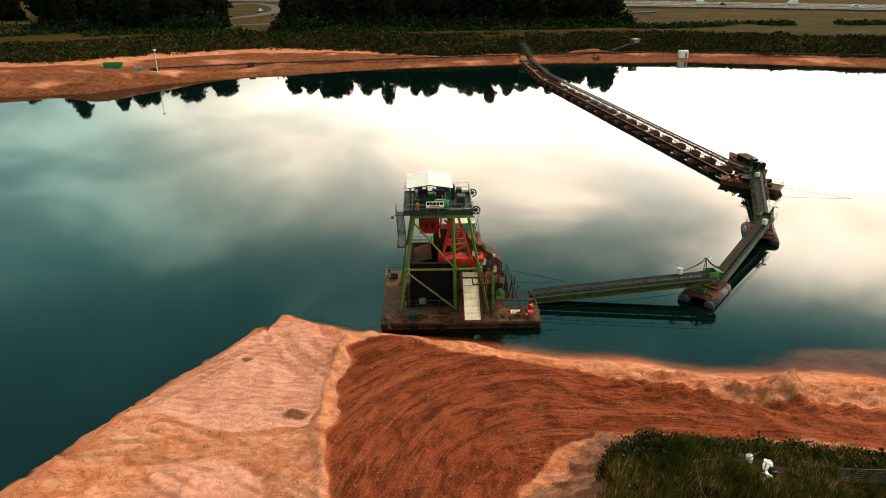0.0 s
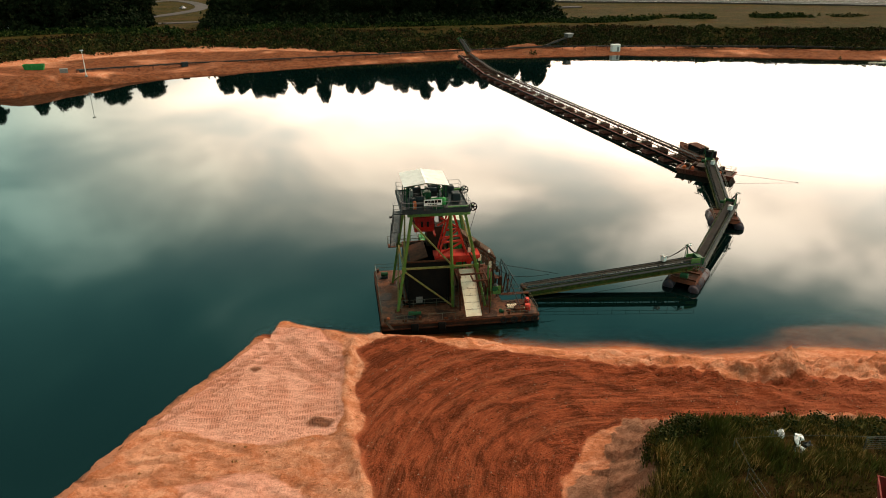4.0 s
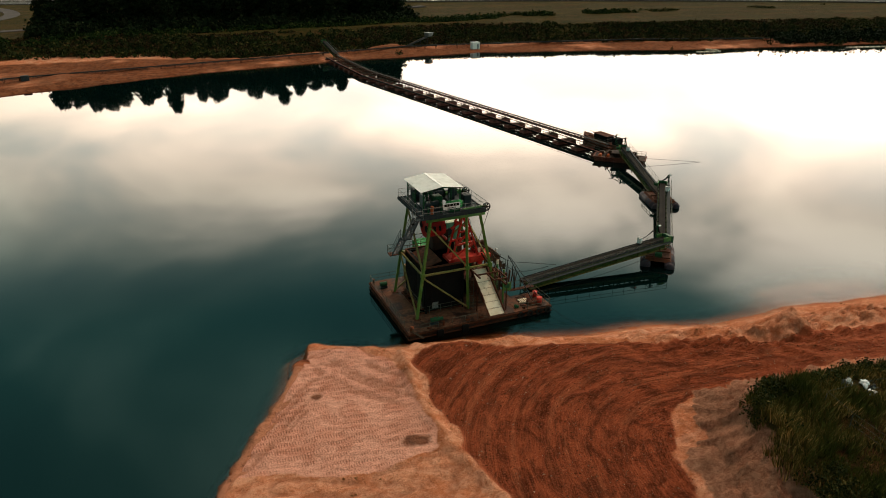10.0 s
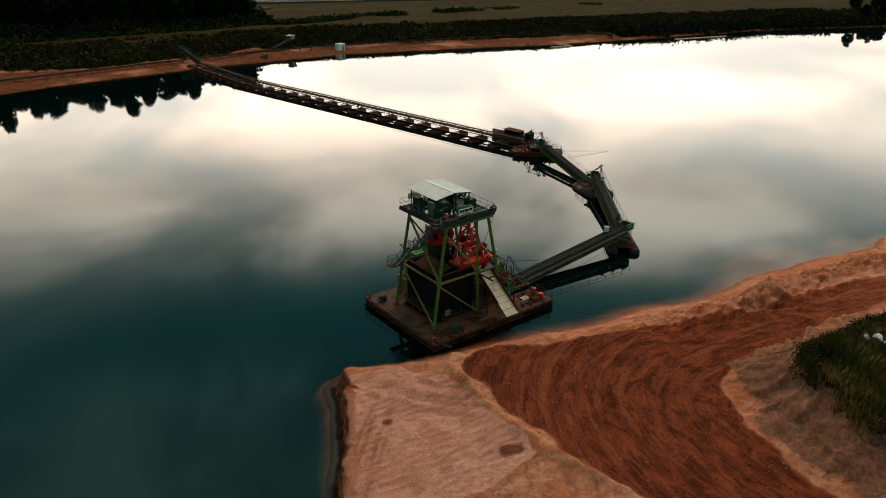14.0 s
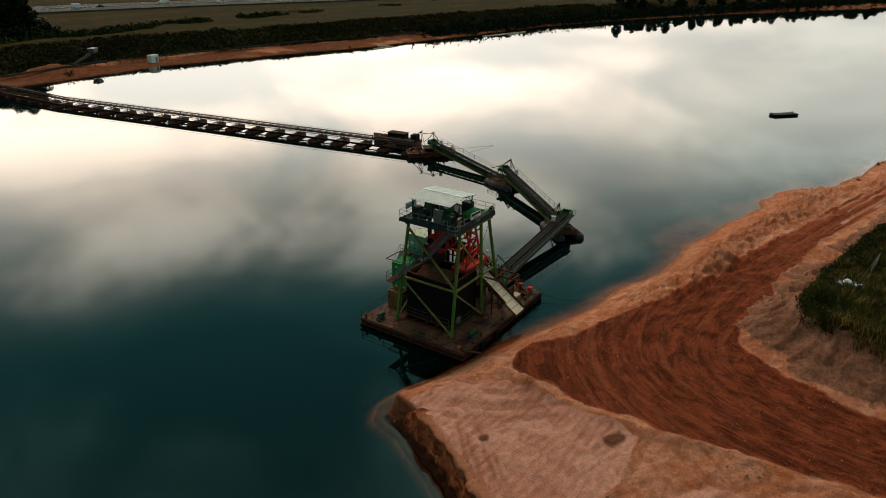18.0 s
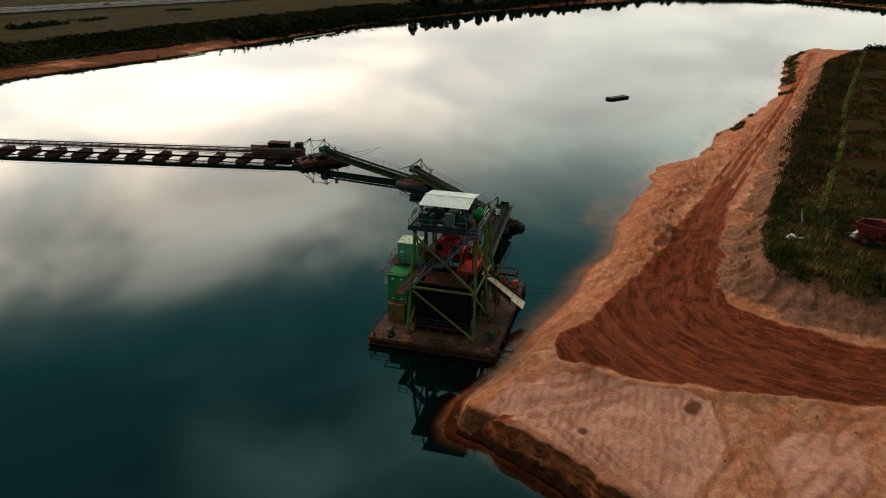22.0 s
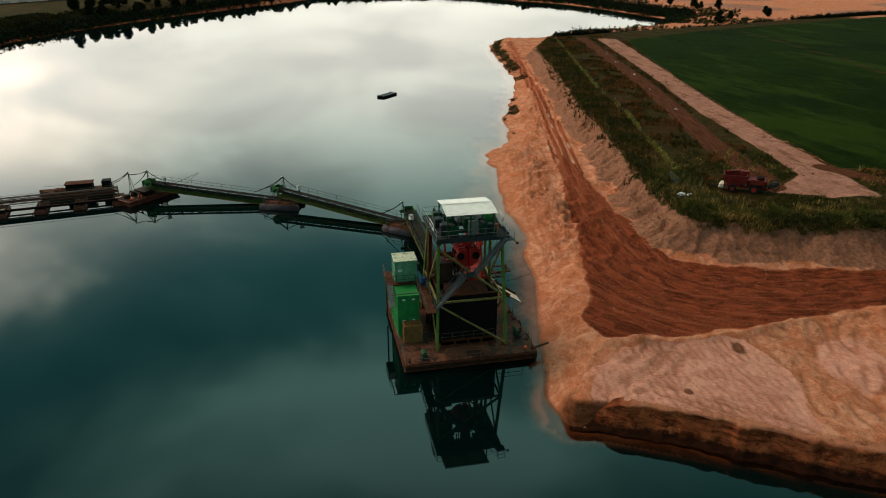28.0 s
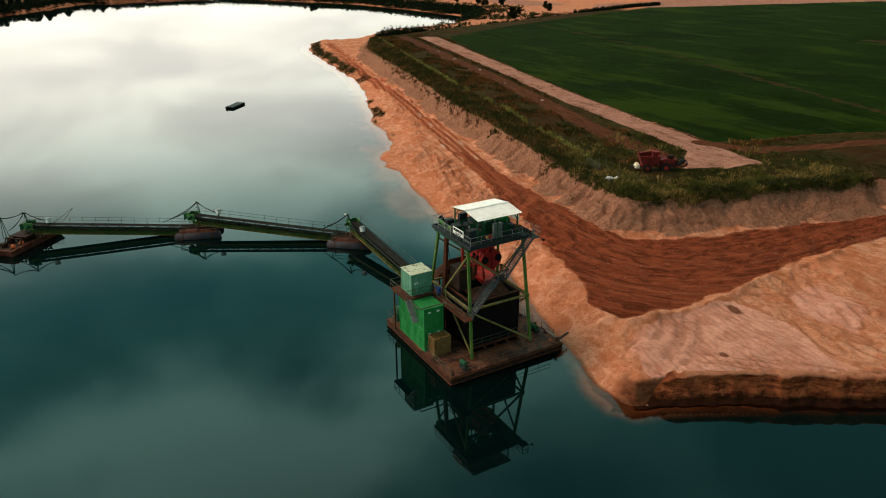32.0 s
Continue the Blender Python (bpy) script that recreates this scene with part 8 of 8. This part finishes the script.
def blades(x, y, z, tall, spread, count, wide):
    """Bent grass blades: two triangles each, fanning out of tufts."""
    n = len(x)
    x, y, z, tall = (np.repeat(v, count) for v in (x, y, z, tall))
    a = gen.uniform(0, 2 * np.pi, n * count)
    r = np.sqrt(gen.random(n * count)) * spread
    h = tall * gen.uniform(0.55, 1.15, n * count)
    bx, by = x + r * np.cos(a), y + r * np.sin(a)
    lean = gen.uniform(0.05, 0.5, n * count) * h
    w = wide * gen.uniform(0.6, 1.4, n * count)
    px, py = -np.sin(a) * w, np.cos(a) * w
    z = z - 0.06
    q = np.empty((n * count, 4, 3))
    q[:, 0] = np.stack([bx - px, by - py, z], 1)
    q[:, 1] = np.stack([bx + px, by + py, z], 1)
    q[:, 2] = np.stack([bx + px * 0.6 + np.cos(a) * lean * 0.5, by + py * 0.6 + np.sin(a) * lean * 0.5, z + h * 0.65], 1)
    q[:, 3] = np.stack([bx + np.cos(a) * lean, by + np.sin(a) * lean, z + h], 1)
    return q


def leaf_cloud(x, y, z, rx, rz, count, size):
    """Small bent leaf quads strewn through uneven blobs."""
    n = len(x)
    x, y, z, rx, rz = (np.repeat(v, count) for v in (x, y, z, rx, rz))
    v = gen.normal(size=(n * count, 3))
    v /= np.linalg.norm(v, axis=1, keepdims=True)
    v *= gen.uniform(0.45, 1.05, (n * count, 1))
    c = np.stack([x + v[:, 0] * rx, y + v[:, 1] * rx, z + np.abs(v[:, 2]) * rz], 1)
    u = gen.normal(size=(n * count, 3))
    u /= np.linalg.norm(u, axis=1, keepdims=True)
    w = np.cross(u, gen.normal(size=(n * count, 3)))
    w /= np.linalg.norm(w, axis=1, keepdims=True)
    s = size * gen.uniform(0.5, 1.3, (n * count, 1))
    return np.stack([c - u * s - w * s * 0.6, c + u * s - w * s * 0.6, c + u * s * 0.7 + w * s, c - u * s * 0.8 + w * s * 0.8], 1)


def scatter(n, x0, x1, y0, y1, keep):
    x, y = gen.uniform(x0, x1, n), gen.uniform(y0, y1, n)
    k = keep(x, y)
    return x[k], y[k], look_up(height, x[k], y[k])


off_field = lambda x, y: (signed(x, y, FIELD) < -0.5) & (signed(x, y, SANDTRACK) < -0.6)
clear_of = lambda x, y: (np.hypot(x - 23.3, y - 29.4) > 4.6) & (np.hypot(x - 23.4, y - 40) > 1.5)
edge_noise = lambda x, y: fbm(x, y, 5, 3, 101)
x, y, z = scatter(17000, -3, 46, 2, 47.5, lambda x, y: (look_up(to_upland, x, y) > -0.7 + 1.2 * edge_noise(x, y)) & off_field(x, y) & clear_of(x, y) & (edge_noise(x * 0.7, y * 0.7) > -0.35) & (gen.random(len(x)) < np.clip(1.35 - 0.16 * look_up(to_upland, x, y), 0.06, 1)))
tall = 0.45 + 1.25 * np.clip(fbm(x, y, 3, 3, 103) + 0.35, 0, 1)
soup("tall_grass", blades(x, y, z, tall * 0.8, 0.42, 17, 0.032), M_GRASS, "tall dry and green grass on the bank edge", "grass")
x, y, z = scatter(12000, -3, 46, 2, 47, lambda x, y: (look_up(to_upland, x, y) > -0.8 + 0.9 * edge_noise(x, y)) & (look_up(to_upland, x, y) < 2.0 + 3.5 * fbm(x, y, 6, 2, 173)) & off_field(x, y) & clear_of(x, y) & (fbm(x, y, 4, 2, 107) > -0.35))
soup("low_shrubs", leaf_cloud(x, y, z, gen.uniform(0.35, 0.85, len(x)), gen.uniform(0.5, 1.0, len(x)) * (0.7 + 1.2 * np.clip(fbm(x, y, 3.5, 3, 177) + 0.4, 0, 1)), 32, 0.085), M_SHRUB, "dark leafy weeds and low shrubs along the bank edge", "shrub")


x, y, z = scatter(16000, 0, 46, -6, 46, lambda x, y: (look_up(to_upland, x, y) > 2.5) & off_field(x, y) & clear_of(x, y) & (look_up(dirt, x, y) < 0.4))
soup("short_grass", blades(x, y, z, 0.10 + 0.16 * np.clip(fbm(x, y, 5, 3, 171) + 0.6, 0, 1), 0.35, 9, 0.05), M_TURF, "short green grass beside the sandy track", "grass")


def beyond_fence(x, y):
    return y - np.interp(x, [p[0] for p in FENCE], [p[1] for p in FENCE])


x, y, z = scatter(26000, 38, 250, -12, 46, lambda x, y: (look_up(to_upland, x, y) > -1.3 + 2.6 * edge_noise(x, y)) & (beyond_fence(x, y) > 0.3) & (gen.random(len(x)) < 0.9))
soup("brush", blades(x, y, z, 0.5 + 0.6 * gen.random(len(x)), 0.5, 9, 0.07), M_DKBRUSH, "brown and green brush between bank and fence", "brush")
x, y, z = scatter(5200, 38, 252, -14, 46, lambda x, y: (look_up(to_upland, x, y) > -1.0) & (beyond_fence(x, y) > 0.3) & (fbm(x, y, 9, 3, 109) > -0.1))
soup("low_shrubs", leaf_cloud(x, y, z, gen.uniform(0.4, 1.0, len(x)), gen.uniform(0.5, 1.2, len(x)), 22, 0.13), M_SHRUB, "dark leafy shrubs between bank and fence", "shrub")
t = gen.random(1700) ** 0.9 * 215 + 34
x = t
y = np.interp(x, [p[0] for p in FENCE], [p[1] for p in FENCE]) + gen.normal(0, 0.22, len(x))
k = fbm(x, y * 0, 7, 3, 113) > -0.10
x, y = x[k], y[k]
soup("hedge", leaf_cloud(x, y, look_up(height, x, y), gen.uniform(0.18, 0.34, len(x)), gen.uniform(0.6, 1.4, len(x)), 26, 0.09), M_HEDGE, "yellow-green climbing growth along the fence", "hedge")
x, y, z = scatter(30000, 26, 245, -40, 34, lambda x, y: (beyond_fence(x, y) < -1.0) & off_field(x, y) & (look_up(on_top, x, y) > 0.5) & (look_up(dirt, x, y) < 0.4) & clear_of(x, y) & (fbm(x, y, 6, 3, 117) > -0.12))
soup("weeds", blades(x, y, z, 0.35 + 0.5 * gen.random(len(x)), 0.45, 8, 0.06), M_BRUSH, "rust-brown and green weeds beside the track", "weeds")
x, y, z = scatter(5000, -2, 240, 5, 52, lambda x, y: (look_up(climb, x, y) > 0.25) & (look_up(climb, x, y) < 0.98) & (fbm(x, y, 5, 3, 121) > 0.12 - 0.25 * ease(x, 25, 120)))
soup("bank_weeds", blades(x, y, z, 0.25 + 0.4 * gen.random(len(x)), 0.35, 9, 0.05), M_GRASS, "sparse grass tufts on the sandy bank", "grass")
x, y, z = scatter(60000, 12, 300, -10, 66, lambda x, y: (look_up(to_lake, x, y) > 0.0) & (look_up(to_lake, x, y) < 1.2 + 3.0 * ease(x, 60, 200)) & (fbm(x, y, 8, 3, 127) > 0.34 - 0.46 * ease(x, 60, 220)))
soup("shore_weeds", leaf_cloud(x, y, z, gen.uniform(0.2, 0.6, len(x)), gen.uniform(0.3, 0.9, len(x)), 14, 0.10), M_SHRUB, "weeds and small bushes along the near shore", "weeds")
x, y, z = scatter(9000, 18, 235, -40, 26, lambda x, y: (signed(x, y, SANDTRACK) > -1.2) & (signed(x, y, SANDTRACK) < 2.6) & (fbm(x, y, 5, 3, 185) > 0.08 + 0.14 * signed(x, y, SANDTRACK)))
soup("track_weeds", blades(x, y, z, 0.15 + 0.25 * gen.random(len(x)), 0.35, 8, 0.05), M_DKBRUSH, "low brown weeds along the sandy field track", "weeds")
# far hedge at the field's end
t = gen.random(2600)
line = [(246, -12), (270, -65), (284, -109), (312, -169), (331, -237), (345, -280)]
x, y = np.interp(t * 5, range(6), [p[0] for p in line]) + gen.normal(0, 0.8, 2600), np.interp(t * 5, range(6), [p[1] for p in line])
soup("hedge", leaf_cloud(x, y, look_up(height, x, y), gen.uniform(0.8, 1.5, len(x)), gen.uniform(1.5, 2.8, len(x)), 16, 0.30), M_LEAF, "dark trimmed hedge at the end of the field", "hedge")
# dense undergrowth below the trees of the far bank
t = gen.random(5600)
x = np.where(t < 0.33, -182 + t / 0.33 * 82, -76 + (t - 0.33) / 0.67 * 168)
y = 324 + 0.14 * (x + 70) + gen.uniform(0, 26, len(x)) + 9 * fbm(x, x * 0, 22, 3, 145)
soup("undergrowth", leaf_cloud(x, y, look_up(height, x, y) - 0.3, gen.uniform(1.2, 2.6, len(x)), gen.uniform(1.0, 3.5, len(x)) * (0.6 + 2.2 * np.clip(fbm(x, y, 15, 3, 147) + 0.35, 0, 1)), 18, 0.5), M_LEAF, "dark dense bushes under the far trees", "shrub")
t = gen.random(2600)
x = -190 + t * 420
y = 313 + 0.14 * (x + 70) + gen.uniform(0, 12, len(x)) + 7 * fbm(x, x * 0, 25, 3, 149)
k = fbm(x, y, 20, 3, 153) > -0.12
x, y = x[k], y[k]
soup("green_bushes", leaf_cloud(x, y, look_up(height, x, y) - 0.3, gen.uniform(1.0, 2.4, len(x)), gen.uniform(0.8, 2.6, len(x)), 18, 0.42), M_BUSH, "green bushes along the lane before the trees", "shrub")
t = gen.random(8500)
line = [(240, 268), (330, 257), (424, 232), (497, 203), (592, 161), (720, 104), (768, -30), (650, -112), (585, -142), (480, -155), (408, -160), (352, -118)]
x = np.interp(t * 11, range(12), [p[0] for p in line]) + gen.normal(4, 5.0, len(t))
y = np.interp(t * 11, range(12), [p[1] for p in line]) + gen.normal(0, 5.0, len(t))
k = look_up(to_lake, x, y) > 0.2
x, y = x[k], y[k]
soup("undergrowth", leaf_cloud(x, y, look_up(height, x, y) - 0.2, gen.uniform(1.0, 2.6, len(x)), gen.uniform(1.2, 5.5, len(x)), 14, 0.5), M_LEAF, "dark bushes along the far lake shore", "shrub")
# embankment of the far shore
x, y, z = scatter(150000, -230, 480, 222, 385, lambda x, y: (look_up(climb_n, x, y) > 0.07 + 0.10 * np.abs(fbm(x, y, 14, 2, 131)) + 0.16 * ease(-x, -10, 60) * (0.6 + fbm(x, y, 18, 2, 141))) & (look_up(climb_n, x, y) < 0.90 + 0.2 * fbm(x, y, 20, 2, 133)) & (gen.random(len(x)) < 0.42))
soup("embankment_shrubs", leaf_cloud(x, y, z - 0.2, gen.uniform(0.7, 1.8, len(x)), gen.uniform(0.5, 1.4, len(x)) * (0.6 + 1.4 * np.clip(fbm(x, y, 11, 3, 135) + 0.35, 0, 1)), 12, 0.34), M_SHRUB, "dark scrub on the far embankment", "shrub")
x, y, z = scatter(90000, -230, 480, 222, 385, lambda x, y: (look_up(climb_n, x, y) > 0.10 + 0.12 * ease(-x, -10, 60)) & (look_up(climb_n, x, y) < 0.97) & (fbm(x, y, 16, 3, 175) > -0.18))
soup("embankment_scrub", leaf_cloud(x, y, z - 0.1, gen.uniform(0.5, 1.4, len(x)), gen.uniform(0.5, 1.3, len(x)), 10, 0.30), M_SCRUB, "brown autumn scrub on the far embankment", "scrub")
x, y, z = scatter(9000, 60, 620, 180, 300, lambda x, y: (look_up(to_lake, x, y) > 0.0) & (look_up(to_lake, x, y) < 7) & (fbm(x, y, 13, 3, 137) > 0.22 - 0.35 * ease(x, 140, 380)))
soup("shore_bushes", leaf_cloud(x, y, z, gen.uniform(0.5, 1.4, len(x)), gen.uniform(0.6, 2.4, len(x)), 16, 0.28), M_SHRUB, "green bushes along the far waterline", "shrub")
x, y, z = scatter(9000, 300, 780, -320, -40, lambda x, y: (look_up(to_lake, x, y) > 0.5) & (look_up(to_lake, x, y) < 60) & (fbm(x, y, 25, 3, 139) > -0.05))
soup("shore_bushes", leaf_cloud(x, y, z, gen.uniform(0.8, 2.2, len(x)), gen.uniform(0.8, 3.0, len(x)), 12, 0.45), M_SHRUB, "scrub on the far eastern shore", "shrub")

# stones and clods on the gravel and sand
STONE = np.array([(1, 0, 0), (-0.4, 0.9, 0), (-0.5, -0.8, 0), (0.1, 0.05, 0.75)])


def stones(n, x0, x1, y0, y1, keep, lo, hi):
    x, y, z = scatter(n, x0, x1, y0, y1, keep)
    m = len(x)
    s = lo + (hi - lo) * gen.random(m) ** 3
    a = gen.uniform(0, 6.28, m)
    pts = STONE[None] * s[:, None, None] * gen.uniform(0.7, 1.3, (m, 4, 3))
    ca, sa = np.cos(a)[:, None], np.sin(a)[:, None]
    v = np.stack([pts[..., 0] * ca - pts[..., 1] * sa + x[:, None], pts[..., 0] * sa + pts[..., 1] * ca + y[:, None], pts[..., 2] + z[:, None] - 0.02], 2)
    return np.concatenate([v[:, [0, 1, 3]], v[:, [1, 2, 3]], v[:, [2, 0, 3]]])


M_STONE = leafy("gravel_stones", (0.09, 0.026, 0.011), (0.20, 0.070, 0.034), (0.58, 0.38, 0.27), 0.9)
soup("gravel_stones", stones(42000, -14, 40, 5, 69, lambda x, y: (look_up(gravel, x, y) > 0.35) & (gen.random(len(x)) < 0.35 + 0.65 * (fbm(x, y, 5, 3, 141) > -0.05)), 0.03, 0.13), M_STONE, "wet reddish gravel stones", "gravel")
M_CLOD = leafy("sand_clods", (0.40, 0.16, 0.065), (0.50, 0.24, 0.12), (0.30, 0.11, 0.045), 0.95)
soup("sand_clods", stones(9000, -36, 70, 10, 74, lambda x, y: (look_up(to_lake, x, y) > 0.6) & (look_up(gravel, x, y) < 0.3) & (look_up(pale, x, y) < 0.2) & (look_up(climb, x, y) < 0.3) & (fbm(x, y, 4, 3, 143) > 0.12), 0.04, 0.26), M_CLOD, "loose sand clods", "sand")


# trees of the far bank
def tree_proto(seed, tall, wide):
    rng = np.random.default_rng(seed)
    bm = bmesh.new()
    tube((0, 0, 0), (0.2, 0.1, tall * 0.55), tall * 0.022, 8, tall * 0.012, bm)
    for i in range(7):
        a, h = rng.uniform(0, 6.28), rng.uniform(0.22, 0.55) * tall
        p = Vector((0.1, 0.05, h))
        tube(p, p + Vector((math.cos(a), math.sin(a), 0.7)) * wide * rng.uniform(0.5, 0.8), tall * 0.009, 6, tall * 0.003, bm)
    trunk = mesh_of(bm, "trunk", M_BARK)
    k = 84
    f = rng.random(k)
    h = (0.16 + 0.80 * f) * tall
    rad = wide * np.sin(np.pi * np.clip(0.18 + 0.80 * f, 0, 1)) ** 0.7
    a = rng.uniform(0, 6.28, k)
    rr = rad * np.sqrt(rng.random(k)) * 0.85
    blob = leaf_cloud(rr * np.cos(a), rr * np.sin(a), h - 0.06 * tall, rng.uniform(0.16, 0.34, k) * wide + 0.5, rng.uniform(0.05, 0.11, k) * tall, 84, 0.46)
    return trunk, soup("crown", blob, M_LEAF, "", None)


PROTO = [tree_proto(s, h, w) for s, h, w in ((1, 25, 7.0), (2, 22, 8.0), (3, 27, 6.0), (4, 18, 6.5), (5, 14, 5.0))]
rt = random.Random(12)


def plant_tree(x, y, k, scale):
    trunk, crown = PROTO[k]
    t = new("tree")
    t.matrix_basis = Matrix.Translation((x, y, ground_at(x, y) - 0.3)) @ Matrix.Rotation(rt.uniform(0, 6.28), 4, "Z") @ Matrix.Diagonal((scale, scale, scale * rt.uniform(0.92, 1.08), 1))
    tagged(t, "tall dark green broadleaf tree by the motorway" if k < 4 else "small dark tree on the far lake shore", "tree", "trees on the far bank")
    for nm, me in (("trunk", trunk), ("crown", crown)):
        new(nm, me).parent = t


for x0, x1, n in ((-178, -104, 20), (-73, 88, 44)):
    for i in range(n):
        x = x0 + (x1 - x0) * (i + rt.uniform(0.1, 0.9)) / n
        plant_tree(x, 338 + 0.14 * (x + 70) + rt.uniform(-7, 16) + 14 * (i % 2), rt.choice((0, 1, 2, 1, 3)), rt.uniform(0.68, 0.9))
for i in range(46):
    plant_tree(rt.uniform(-420, -185), rt.uniform(330, 430), rt.choice((0, 1, 3)), rt.uniform(0.8, 1.1))
for i in range(60):
    t = (i + rt.random()) / 60
    x = 430 + 330 * t
    y = np.interp(x, [430, 500, 592, 720, 760], [232, 204, 162, 104, 20])
    plant_tree(x + rt.uniform(0, 25), y + rt.uniform(2, 30), rt.choice((3, 4, 3)), rt.uniform(0.38, 0.6))
for i in range(34):
    x = rt.uniform(330, 760)
    plant_tree(x, np.interp(x, [330, 404, 577, 700, 760], [-110, -165, -148, -90, -60]) - rt.uniform(6, 60), 4, rt.uniform(0.3, 0.6))
